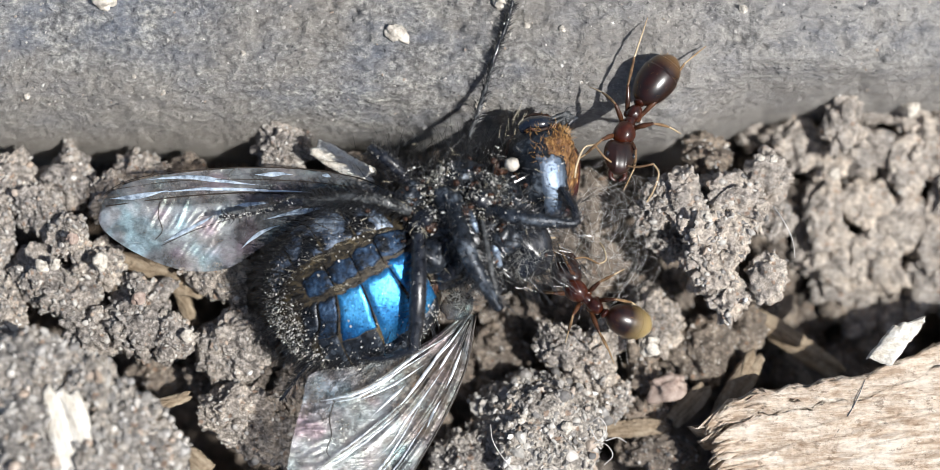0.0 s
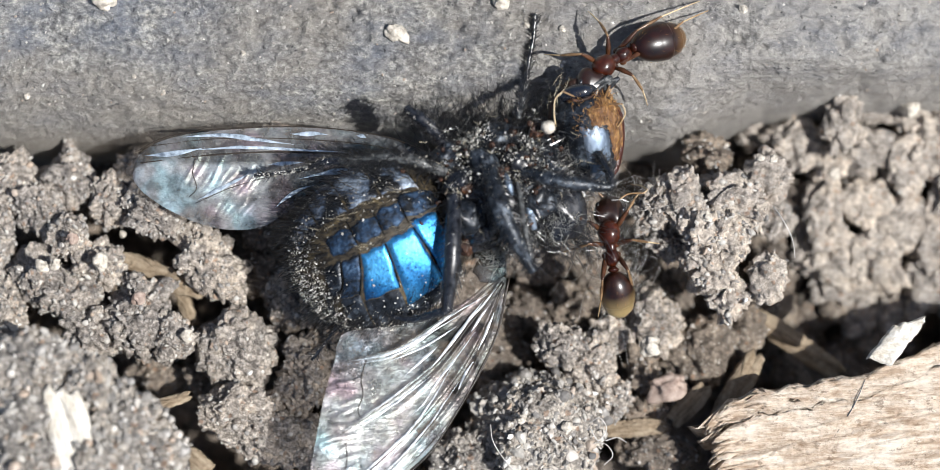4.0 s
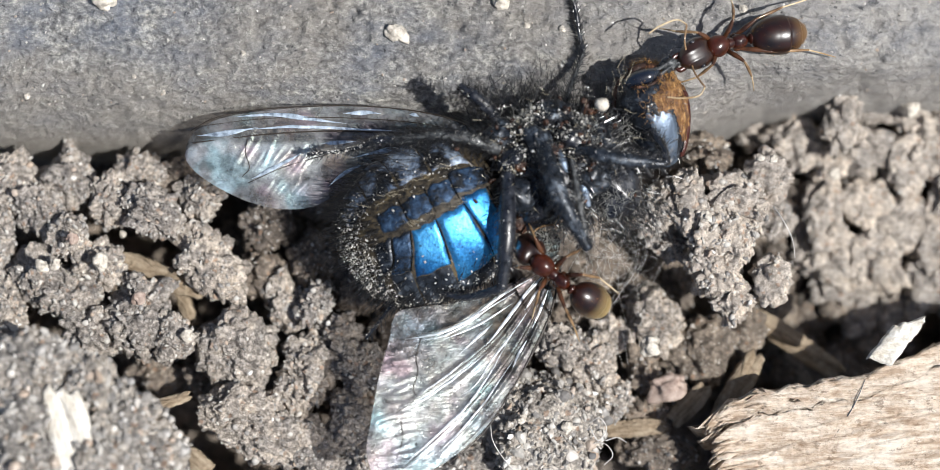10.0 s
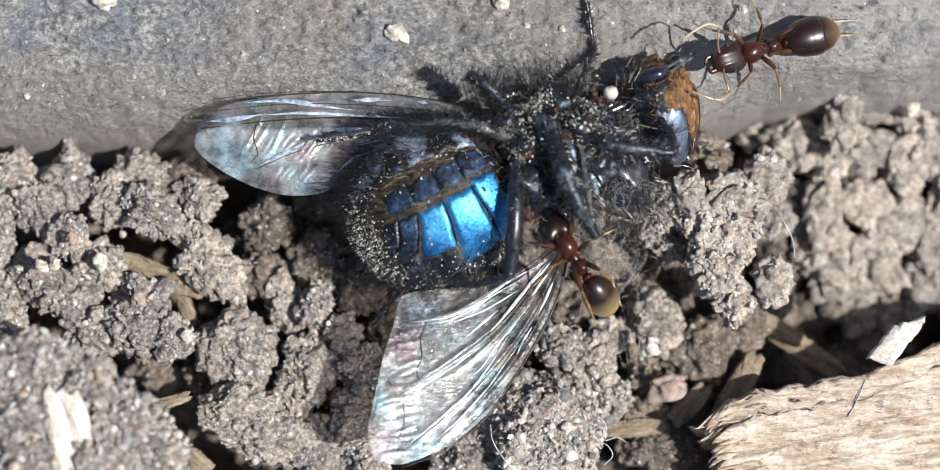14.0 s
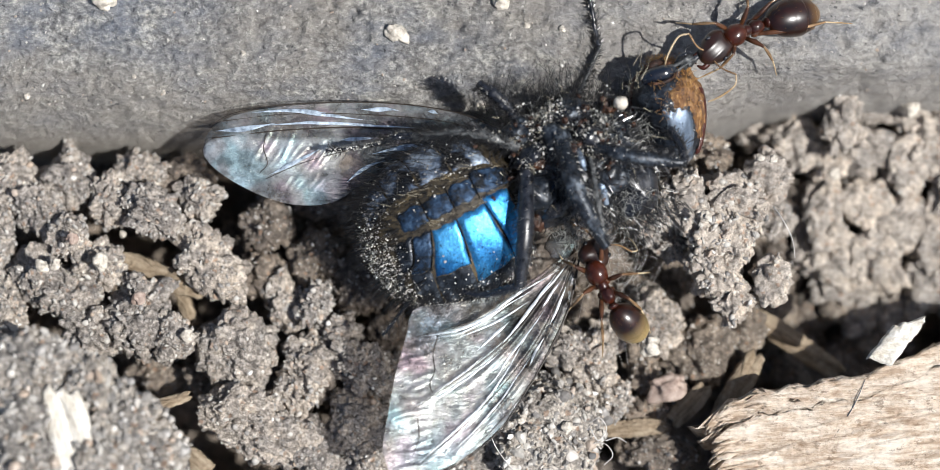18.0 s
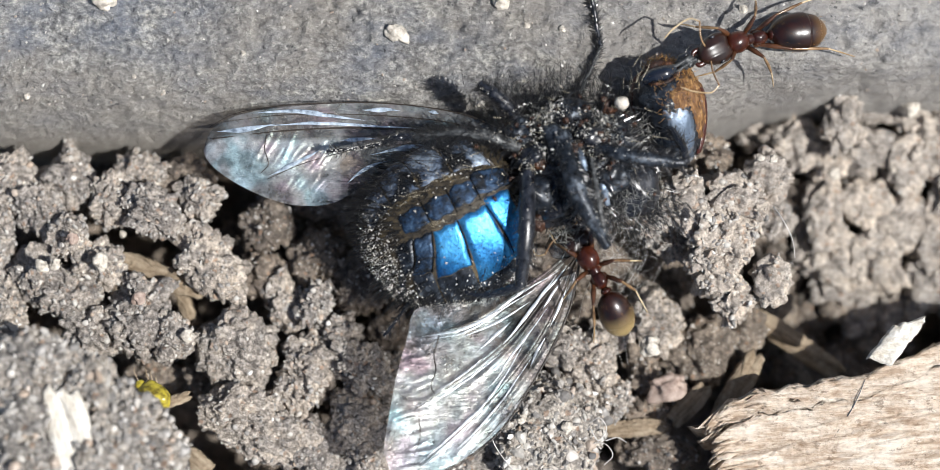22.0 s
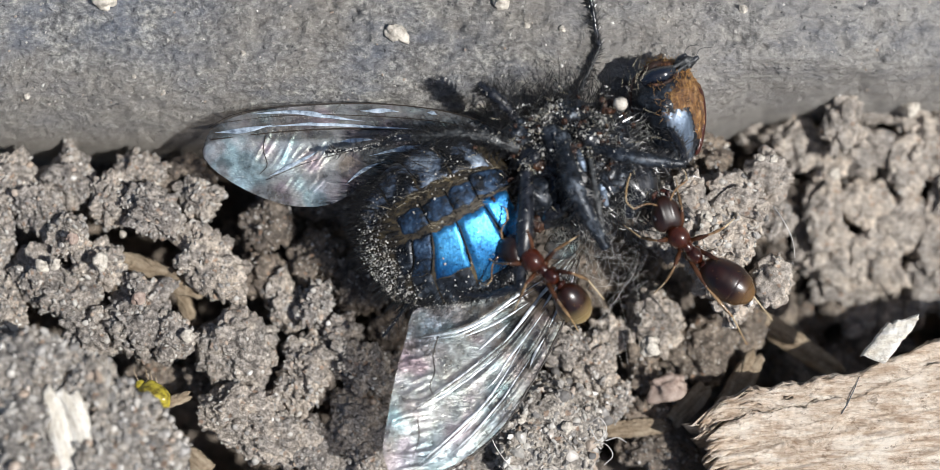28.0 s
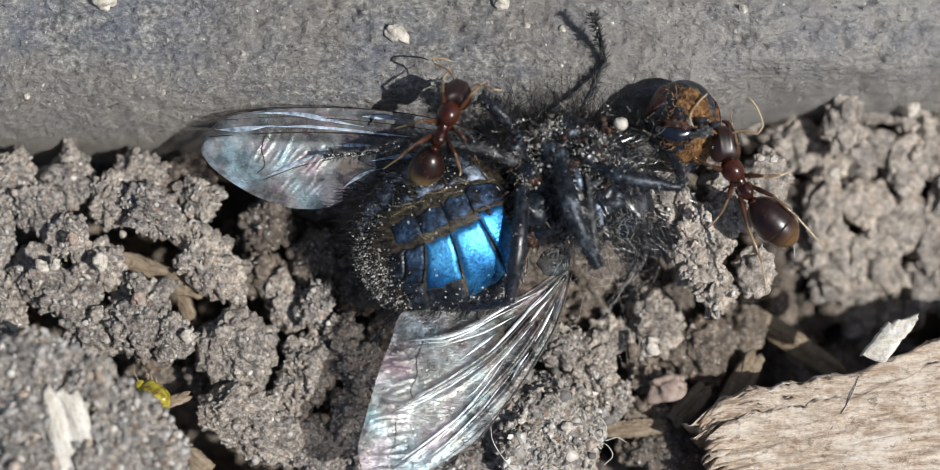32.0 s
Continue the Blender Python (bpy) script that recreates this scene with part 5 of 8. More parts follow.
mess = np.array((2.75, 2.35, 3.05)) + rng.normal(0, 1, (700, 3)) * (1.0, 0.7, 0.16)
part("crossed_bristles", own(bristles(mess[:380], rng.normal(0, 1, (380, 3)) * (1, 1, 0.4) + (0, 0, 0.4), 0.42, 0.013, rng)), HAIR, thorax, "tangled black bristles", "stuff", smooth=False)
part("pale_fibres", own(bristles(mess[380:560], rng.normal(0, 1, (180, 3)) * (1, 1, 0.3) + (0, 0, 0.3), 0.30, 0.008, rng)), PALE_HAIR, thorax, "pale crossed fibres", "stuff", smooth=False)
part("debris", own(specks(mess[560:] - (0, 0, 0.1), 0.07, rng, 2)), JOINT, thorax, "red-brown scraps between the leg bases", "stuff")
# The two STEEL strips stand in for blue glints on the thorax.
part("blue_strip", own(tube([(3.733, 1.893, 2.9), (3.815, 1.409, 3), (3.965, 0.862, 2.75)], [0.08, 0.14, 0.08], 10, 20, 0.6)), STEEL, thorax, "steel-blue side strip, laid in for a glint")
part("blue_strip", own(tube([(3.08, 2.52, 3.15), (3.22, 2.12, 3.3), (3.40, 1.72, 3.2)], [0.06, 0.12, 0.05], 10, 20, 0.6)), STEEL, thorax, "steel-blue side strip, laid in for a glint")
part("blue_strip", own(tube([(2.423, 1.581, 3), (2.304, 1.066, 2.95), (2.136, 0.689, 2.8)], [0.07, 0.12, 0.07], 10, 20, 0.6)), DULL_BLUE, thorax, "dull blue side plate")
part("pollen_ball", own(blob((4.347, 3.78, 3), (0.21, 0.2, 0.2), 0, 3, 0.12, 2, 5)), PEBBLE, thorax, "single white grain caught in the bristles")


def leg(name, points, radii, parent, hairs, seed, label, thick_hair=0.014, long_hair=0.3, dust=0, mat=BLACK):
    hairs = int(hairs * 1.7)
    r = np.random.default_rng(seed)
    lv, lf = tube(points, radii, 16, 60)
    lv = lv + 0.016 * np.column_stack([vnoise(lv * 2.6, seed), vnoise(lv * 2.6, seed + 1), vnoise(lv * 2.6, seed + 2)]) + 0.008 * np.column_stack([vnoise(lv * 8, seed + 3), vnoise(lv * 8, seed + 4), vnoise(lv * 8, seed + 5)])
    ob = part(name, own((lv, lf)), mat, parent, label)
    if hairs:
        line = spline(points, 200)
        rad = np.interp(np.linspace(0, 1, 200), np.linspace(0, 1, len(radii)), radii)
        k = r.integers(4, 196, hairs)
        t = line[np.minimum(k + 3, 199)] - line[k - 3]
        t /= np.linalg.norm(t, axis=1)[:, None]
        s = r.normal(0, 1, (hairs, 3))
        s -= t * (s * t).sum(1)[:, None]
        s /= np.linalg.norm(s, axis=1)[:, None]
        part("bristles", own(bristles(line[k] + s * rad[k][:, None] * 0.95, s + t * 0.7, long_hair, thick_hair, r)), HAIR, ob, "", "stuff", smooth=False)
    if hairs:
        k = r.integers(4, 196, hairs)
        s = r.normal(0, 1, (hairs, 3))
        s /= np.linalg.norm(s, axis=1)[:, None]
        part("fuzz", own(bristles(line[k] + s * rad[k][:, None] * 0.9, s + r.normal(0, 0.5, (hairs, 3)), 0.12, 0.006, r)), GREY_HAIR, ob, "short grey fuzz", "stuff", smooth=False)
    dust *= 2
    if dust:
        line = spline(points, 200)
        rad = np.interp(np.linspace(0, 1, 200), np.linspace(0, 1, len(radii)), radii)
        k = r.integers(0, 200, dust)
        s = r.normal(0, 1, (dust, 3))
        s[:, 2] = np.abs(s[:, 2])
        s /= np.linalg.norm(s, axis=1)[:, None]
        part("pollen", own(specks(line[k] + s * rad[k][:, None], 0.019, r)), POLLEN, ob, "", "stuff", smooth=False)
    return ob


hind = leg("leg", [(1.647, 1.836, 3.1), (1.604, 0.205, 3.55), (1.44, -1.474, 3.2)], [0.20, 0.25, 0.24, 0.17], fly, 60, 1, "thick shiny black hind leg", dust=30)
leg("tibia", [(1.44, -1.474, 3.2), (0.276, -1.727, 2.6), (-0.851, -1.354, 2.2)], [0.13, 0.11, 0.09], hind, 60, 2, "")
leg("tarsus", [(-0.851, -1.354, 2.2), (-1.636, -1.88, 2), (-2.516, -2.936, 1.7)], [0.07, 0.06, 0.05], hind, 40, 3, "", dust=40)
mid_leg = leg("leg", [(2.584, 2.858, 3.3), (3.073, 1.223, 3.9), (3.897, -0.342, 3.4)], [0.21, 0.27, 0.24, 0.15], fly, 170, 4, "thick shiny blue-black middle leg", dust=60, mat=INK)
leg("tibia", [(3.897, -0.342, 3.4), (3.682, 0.801, 3.6), (3.44, 2.225, 3.3)], [0.11, 0.10, 0.07], mid_leg, 60, 5, "dusty grey shin", mat=DUSTY)
fore = leg("leg", [(3.454, 2.612, 3), (4.711, 2.219, 3.5), (6.152, 2.056, 3.2)], [0.16, 0.21, 0.21, 0.14], fly, 150, 6, "blue-black bristly front leg", dust=40, mat=INK)
leg("tibia", [(6.152, 2.056, 3.2), (6.083, 2.526, 3), (5.796, 3.053, 2.7)], [0.15, 0.13, 0.1], fore, 60, 7, "")
far_hind = leg("leg", [(1.394, 2.529, 2.9), (0.103, 2.91, 3.3), (-1.615, 2.818, 3)], [0.19, 0.16, 0.13, 0.10], fly, 260, 8, "bristly dusty grey hind leg along the wing", dust=40, long_hair=0.4, mat=DUSTY)
leg("tibia", [(-1.615, 2.818, 3), (-2.047, 2.822, 2.9), (-2.484, 2.656, 2.7)], [0.13, 0.13, 0.1], far_hind, 60, 9, "", dust=20)
leg("tarsus", [(-2.484, 2.656, 2.7), (-3.277, 2.497, 2.3), (-4.16, 2.437, 2)], [0.07, 0.06, 0.05], far_hind, 30, 10, "dusty yellowish foot", dust=120)
stub = leg("leg", [(1.311, 3.398, 2.7), (0.876, 3.9, 3), (0.275, 4.33, 3)], [0.17, 0.2, 0.2, 0.14], fly, 110, 11, "short bent black leg", dust=20)
thigh = leg("leg", [(2.95, 3.25, 2.3), (3.0, 4.2, 2.2), (3.05, 5.2, 2.1)], [0.15, 0.16, 0.12], fly, 60, 14, "greyish raised leg", long_hair=0.4, mat=DUSTY)
raised = leg("tibia", [(2.95, 3.25, 1.25), (2.97, 4.45, 1.3), (2.95, 5.65, 1.25)], [0.075, 0.085, 0.075, 0.065], thigh, 90, 12, "greyish dusty shin", long_hair=0.26, mat=DUSTY, dust=20)
foot = leg("tarsus", [(2.95, 5.65, 1.25), (2.93, 6.1, 1.2), (2.97, 6.8, 1.22), (2.95, 7.55, 1.25)], [0.085, 0.07, 0.085, 0.065, 0.06], thigh, 110, 13, "black bristly foot pointing up", long_hair=0.2, dust=15)


# wings
def eased(z):
    """A run of heights with its small steps smoothed out."""
    q = np.pad(z, 6, mode="edge")
    return np.convolve(q, np.ones(13) / 13, mode="valid")


SURFACE, SUNK = {}, {}


def wing(name, front, back, ridges, height, breadth, seed, label, film_mat, silver, crimps=(), sink=0.0):
    """A membrane between two edges, folded up along ridges that fan out from its base, with thin dark veins."""
    n, m = 240, 110
    a, c = (spline([along_sight(*p, -sink * k / (len(line) - 1))[:3] for k, p in enumerate(line)], n) for line in (front, back))
    S, C = np.meshgrid(np.linspace(0, 1, n), np.linspace(0, 1, m), indexing="ij")
    g = (a[:, None] * (1 - C[..., None]) + c[:, None] * C[..., None]).reshape(-1, 3)
    s, k = S.ravel(), C.ravel()

    def relief(p, s, k):
        z = np.zeros(len(p))
        for q, line in enumerate(ridges):
            w = spline(line, 300)
            d = p[:, None, :2] - w[None, :, :2]
            d2 = (d ** 2).sum(-1)
            at = d2.argmin(1)
            along_it = at / 299.0
            fade = np.clip((1 - along_it) * 3, 0, 1) * (0.45 + 0.55 * np.clip(along_it * 4, 0, 1))
            wide = breadth * (0.45 + 0.55 * along_it)
            z += height * (0.8 + 0.4 * math.sin(q * 2.3 + seed)) * fade * np.exp(-d2[np.arange(len(p)), at] / wide ** 2)
        for q, (ox, oy, deg, ln, tall) in enumerate(crimps):
            e = np.array((math.cos(radians(deg)), math.sin(radians(deg))))
            d = p[:, :2] - (ox, oy)
            along_it, off = d @ e, d @ np.array((-e[1], e[0]))
            z += tall * np.clip(along_it / (0.35 * ln), 0, 1) * np.clip((ln - along_it) / (0.3 * ln), 0, 1) * np.exp(-(off - 0.05 * np.sin(3 * along_it + q)) ** 2 / 0.055 ** 2)
        flat = np.column_stack([p[:, 0] * 1.3, p[:, 1] * 1.3, np.zeros(len(p))])
        z += 0.03 * vnoise(flat * 0.7, seed) + 0.003 * vnoise(flat * 3.0, seed + 1)
        return z * np.clip(np.minimum(k, 1 - k) * 14, 0.15, 1)

    g[:, 2] += relief(g, s, k)
    f = np.array([(i * m + j, i * m + j + 1, (i + 1) * m + j + 1, (i + 1) * m + j) for i in range(n - 1) for j in range(m - 1)])
    ob = part(name, own((g, f)), film_mat, fly, label)
    film = ob.data.attributes.new("tip", "FLOAT", "POINT")
    film.data.foreach_set("value", np.clip(silver(s, k), 0, 1).astype(np.float32))
    SURFACE[ob.name] = g
    if sink:
        SUNK[ob.name] = sink
    return ob


def on_wing(ob, line, n, lift):
    """The line laid on the wing's folded surface."""
    g, w = SURFACE[ob.name], spline(line, n)
    if ob.name in SUNK:
        k = np.clip((0.945 - w[:, 0]) / 8.585, 0, 1)
        w[:, :2] *= (1 + SUNK[ob.name] * k / (DIST - 1.6 - 1.3 * k))[:, None]
    near = ((w[:, None, :2] - g[None, :, :2]) ** 2).sum(-1).argmin(1)
    return np.column_stack([w[:, :2], eased(g[near, 2]) + lift])


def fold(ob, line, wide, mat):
    """A narrow fold of the membrane, its glint painted as bright colour, tapering at both ends."""
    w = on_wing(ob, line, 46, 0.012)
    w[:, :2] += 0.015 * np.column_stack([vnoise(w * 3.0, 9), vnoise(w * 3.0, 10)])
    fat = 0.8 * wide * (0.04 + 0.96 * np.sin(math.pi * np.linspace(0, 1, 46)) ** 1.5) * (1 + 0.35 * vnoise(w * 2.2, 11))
    part("pleat", own(tube(w, fat, 9, 0, 0.22)), mat, ob, "fold with a bright silvery glint painted on")


def vein(ob, line, r):
    part("vein", own(tube(on_wing(ob, line, 50, 0.02), [r, r * 0.5], 6)), VEIN, ob)


part("calypter", own(blob((2.684, -0.279, 1.9), (0.5, 0.42, 0.2), 30, 4, 0.2, 2.0, 71)), WING, fly, "small clear flap at the wing base")


def upper_silver(s, k):
    """Sheen painted in by place: milky at the tip and over the wrinkled cell, smoky along the front edge and near the
    base.
    """
    behind = np.clip((k - 0.24) / 0.10, 0, 1)
    tip = np.clip((s - 0.74) / 0.10, 0, 1) * behind
    cell = np.clip((s - 0.50) / 0.06, 0, 1) * np.clip((k - 0.32) / 0.06, 0, 1) * np.clip((0.74 - k) / 0.12, 0, 1)
    hind = 0.32 * np.clip((s - 0.46) / 0.14, 0, 1) * np.clip((k - 0.66) / 0.10, 0, 1)
    return np.maximum(np.maximum(0.78 * tip, 0.58 * cell), hind) + 0.08


upper_wing = wing("wing", [(0.945, 3.044, 1.61), (-0.07, 3.496, 1.67), (-1.466, 3.753, 1.78), (-3.203, 3.83, 2), (-5.268, 3.708, 2.35), (-6.544, 3.488, 2.63), (-7.237, 3.171, 2.78), (-7.539, 2.806, 2.87), (-7.639, 2.443, 2.9)],
     [(0.945, 2.449, 1.61), (-0.42, 2.272, 1.68), (-1.815, 2.129, 1.8), (-2.857, 1.603, 1.95), (-3.893, 0.956, 2.13), (-4.923, 0.849, 2.32), (-5.863, 1.072, 2.5), (-6.662, 1.45, 2.66), (-7.27, 1.861, 2.8), (-7.572, 2.203, 2.88), (-7.639, 2.426, 2.9)],
     [[(0.888, 2.907, 2), (-0.766, 3.412, 2), (-3.203, 3.586, 2), (-5.292, 3.551, 2), (-6.684, 3.342, 2)],
      [(0.888, 2.785, 2), (-0.766, 3.203, 2), (-2.855, 3.342, 2), (-4.944, 3.273, 2), (-7.207, 2.994, 2)],
      [(0.888, 2.646, 2), (-0.766, 2.785, 2), (-2.507, 2.716, 2), (-3.899, 2.576, 2), (-5.466, 1.95, 2), (-5.988, 1.776, 2)],
      [(0.801, 2.559, 2), (-0.766, 2.541, 2), (-2.159, 2.367, 2), (-3.377, 1.915, 2), (-3.899, 1.427, 2)],
      [(0.627, 2.733, 2), (-1.462, 2.994, 2), (-3.899, 2.959, 2), (-5.814, 2.855, 2)]], 0.05, 0.13, 5, "clear smoky wing with iridescent sheen and dark veins", SMOKY_WING, upper_silver,
     [(-6.45 + 0.17 * k, 2.0 - 0.02 * k + 0.06 * (k % 3), 58 - 1.6 * k + 4 * ((k * 3) % 4), 0.85 + 0.15 * ((k * 7) % 4), 0.030 + 0.010 * ((k * 5) % 3)) for k in range(12)]
     + [(-5.6 + 0.15 * k, 1.2 + 0.05 * (k % 2), 62 - 2 * k, 0.5 + 0.1 * (k % 3), 0.022) for k in range(8)], 2.3)
vein(upper_wing, [(0.94, 3.029, 2), (-0.07, 3.481, 2), (-1.462, 3.743, 2), (-3.203, 3.83, 2), (-5.292, 3.725, 2), (-6.684, 3.481, 2), (-7.416, 3.099, 2)], 0.022)
vein(upper_wing, [(0.888, 2.855, 2), (-0.766, 3.307, 2), (-3.203, 3.481, 2), (-5.292, 3.447, 2), (-7.033, 3.238, 2)], 0.018)
vein(upper_wing, [(0.888, 2.75, 2), (-0.766, 2.994, 2), (-3.203, 3.099, 2), (-5.292, 2.994, 2), (-7.35, 2.75, 2)], 0.032)
vein(upper_wing, [(0.888, 2.611, 2), (-0.766, 2.681, 2), (-2.855, 2.541, 2), (-4.596, 2.124, 2), (-5.814, 1.601, 2)], 0.016)
vein(upper_wing, [(-5.814, 2.855, 2), (-5.884, 2.472, 2), (-5.779, 2.037, 2), (-5.988, 1.776, 2)], 0.016)
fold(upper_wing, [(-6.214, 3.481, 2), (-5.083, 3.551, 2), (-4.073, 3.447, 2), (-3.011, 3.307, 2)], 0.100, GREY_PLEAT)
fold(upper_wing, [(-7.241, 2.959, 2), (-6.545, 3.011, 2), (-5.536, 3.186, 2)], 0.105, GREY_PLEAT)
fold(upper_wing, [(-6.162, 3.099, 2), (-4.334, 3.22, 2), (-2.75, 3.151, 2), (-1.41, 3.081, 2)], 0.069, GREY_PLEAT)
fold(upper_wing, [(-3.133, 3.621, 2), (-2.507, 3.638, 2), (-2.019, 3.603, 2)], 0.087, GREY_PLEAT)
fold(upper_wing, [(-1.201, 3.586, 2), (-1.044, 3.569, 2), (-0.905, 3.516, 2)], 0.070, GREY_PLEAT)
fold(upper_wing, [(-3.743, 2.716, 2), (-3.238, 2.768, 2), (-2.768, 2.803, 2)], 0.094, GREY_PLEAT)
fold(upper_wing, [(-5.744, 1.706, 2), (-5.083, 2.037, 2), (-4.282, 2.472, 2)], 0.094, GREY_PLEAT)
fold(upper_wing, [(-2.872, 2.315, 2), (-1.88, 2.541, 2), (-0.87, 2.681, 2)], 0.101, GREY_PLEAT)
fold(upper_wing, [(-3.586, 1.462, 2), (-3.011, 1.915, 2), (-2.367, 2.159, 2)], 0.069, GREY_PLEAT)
low_wing = wing("wing", [(3.249, -0.576, 1.74), (2.926, -2.055, 1.97), (2.273, -3.436, 2.24), (1.661, -4.463, 2.48), (0.879, -5.567, 2.76), (-0.24, -6.456, 3.05), (-1.437, -6.948, 3.31), (-2.205, -6.837, 3.4)],
     [(2.865, -0.454, 1.73), (1.759, -1.324, 1.96), (0.104, -1.873, 2.28), (-1.365, -2.073, 2.57), (-1.691, -2.382, 2.66), (-1.794, -2.897, 2.72), (-2.099, -4.008, 2.91), (-2.333, -5.282, 3.14), (-2.447, -6.126, 3.31), (-2.256, -6.803, 3.4)],
     [[(2.977, -0.487, 2), (1.497, -1.567, 2), (0.279, -2.402, 2), (-0.505, -2.716, 2), (-1.462, -2.89, 2)],
      [(2.977, -0.574, 2), (1.671, -1.706, 2), (0.627, -2.402, 2), (-0.244, -2.803, 2), (-1.027, -2.924, 2)],
      [(3.029, -0.574, 2), (2.019, -1.88, 2), (1.149, -2.924, 2), (-0.244, -4.056, 2), (-1.636, -5.013, 2)],
      [(3.029, -0.661, 2), (2.106, -2.054, 2), (1.149, -3.273, 2), (0.104, -4.23, 2), (-0.766, -4.665, 2)],
      [(3.064, -0.661, 2), (2.367, -2.228, 2), (1.497, -3.621, 2), (0.104, -5.187, 2), (-1.462, -6.667, 2)],
      [(3.099, -0.749, 2), (2.541, -2.402, 2), (1.758, -3.795, 2), (0.801, -5.013, 2), (-0.679, -6.615, 2)]], 0.07, 0.10, 9, "spread clear wing with silvery pleats, veins and iridescent sheen", WING, lambda s, k: (s - 0.34) / 0.42 + 0.4 * (0.5 - np.abs(k - 0.5)) - 0.1,
     [(-1.0 + 0.10 * math.sin(2 * k), -3.1 - 0.23 * k, 188 + 9 * math.sin(1.7 * k), 0.95 + 0.2 * math.sin(k), 0.03) for k in range(16)])
vein(low_wing, [(3.238, -0.574, 2), (2.924, -2.054, 2), (2.28, -3.447, 2), (1.671, -4.491, 2), (0.888, -5.623, 2), (-0.244, -6.545, 2), (-1.462, -7.067, 2)], 0.03)
vein(low_wing, [(2.994, -0.557, 2), (1.671, -1.567, 2), (0.453, -2.367, 2), (-1.636, -2.994, 2)], 0.016)
vein(low_wing, [(3.064, -0.661, 2), (2.106, -1.88, 2), (1.236, -2.924, 2), (-0.244, -4.108, 2), (-1.671, -5.066, 2)], 0.018)
vein(low_wing, [(3.099, -0.696, 2), (2.402, -2.315, 2), (1.532, -3.673, 2), (0.104, -5.257, 2), (-1.636, -6.789, 2)], 0.018)
vein(low_wing, [(3.168, -0.836, 2), (2.803, -2.402, 2), (2.106, -3.795, 2), (1.149, -5.1, 2), (-0.244, -6.51, 2)], 0.016)
vein(low_wing, [(-0.888, -2.924, 2), (-1.027, -3.447, 2), (-0.975, -3.882, 2), (-1.114, -4.317, 2), (-1.01, -4.578, 2)], 0.018)
vein(low_wing, [(-1.462, -5.274, 2), (-1.427, -5.797, 2), (-1.601, -6.319, 2)], 0.014)
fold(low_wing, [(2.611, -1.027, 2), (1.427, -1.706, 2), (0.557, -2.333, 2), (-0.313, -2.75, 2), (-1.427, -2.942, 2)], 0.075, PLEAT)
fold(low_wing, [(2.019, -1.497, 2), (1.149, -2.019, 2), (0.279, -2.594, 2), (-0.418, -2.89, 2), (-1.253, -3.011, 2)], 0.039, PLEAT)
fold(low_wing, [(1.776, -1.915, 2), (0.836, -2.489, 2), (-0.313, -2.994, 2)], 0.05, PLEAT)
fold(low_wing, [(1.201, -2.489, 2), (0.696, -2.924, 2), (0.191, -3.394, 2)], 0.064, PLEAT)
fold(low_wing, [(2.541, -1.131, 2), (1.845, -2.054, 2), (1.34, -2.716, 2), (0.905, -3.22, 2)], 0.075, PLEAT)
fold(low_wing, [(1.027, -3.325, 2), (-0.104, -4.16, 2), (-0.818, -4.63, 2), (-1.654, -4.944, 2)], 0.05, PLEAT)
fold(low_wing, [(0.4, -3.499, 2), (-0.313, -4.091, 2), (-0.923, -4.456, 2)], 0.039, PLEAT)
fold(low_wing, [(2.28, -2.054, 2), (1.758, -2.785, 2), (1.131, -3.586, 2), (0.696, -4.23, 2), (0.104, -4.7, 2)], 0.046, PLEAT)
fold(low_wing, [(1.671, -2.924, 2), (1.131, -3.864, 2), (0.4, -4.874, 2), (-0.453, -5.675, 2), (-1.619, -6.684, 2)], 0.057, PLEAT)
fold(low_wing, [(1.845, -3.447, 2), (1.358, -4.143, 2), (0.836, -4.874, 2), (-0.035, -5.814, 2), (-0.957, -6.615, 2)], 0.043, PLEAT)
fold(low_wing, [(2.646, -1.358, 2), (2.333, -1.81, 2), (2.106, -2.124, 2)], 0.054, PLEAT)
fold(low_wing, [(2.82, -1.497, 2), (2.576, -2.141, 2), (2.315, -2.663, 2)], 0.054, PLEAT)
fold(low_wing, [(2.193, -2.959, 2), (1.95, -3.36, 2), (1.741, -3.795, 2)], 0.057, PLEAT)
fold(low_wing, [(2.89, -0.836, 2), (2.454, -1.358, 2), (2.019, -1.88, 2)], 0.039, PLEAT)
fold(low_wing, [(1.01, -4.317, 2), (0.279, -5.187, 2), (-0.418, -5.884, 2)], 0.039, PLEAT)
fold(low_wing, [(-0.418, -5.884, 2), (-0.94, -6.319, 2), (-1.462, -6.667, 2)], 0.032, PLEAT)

# head
head = None
HEAD_AT = np.array((5.86, 3.55, 1.55))
HL = np.array((-0.27, 0.96, 0.0))
HS = np.array((0.96, 0.27, 0.0))
HZ = np.array((0, 0, 1.0))
d, f = ico(6)
taper = 0.86 + 0.22 * d[:, 1]
hp = HEAD_AT + np.outer(d[:, 1] * 1.54, HL) + np.outer(d[:, 0] * 1.16 * taper, HS) + np.outer(d[:, 2] * 1.42 * taper, HZ)


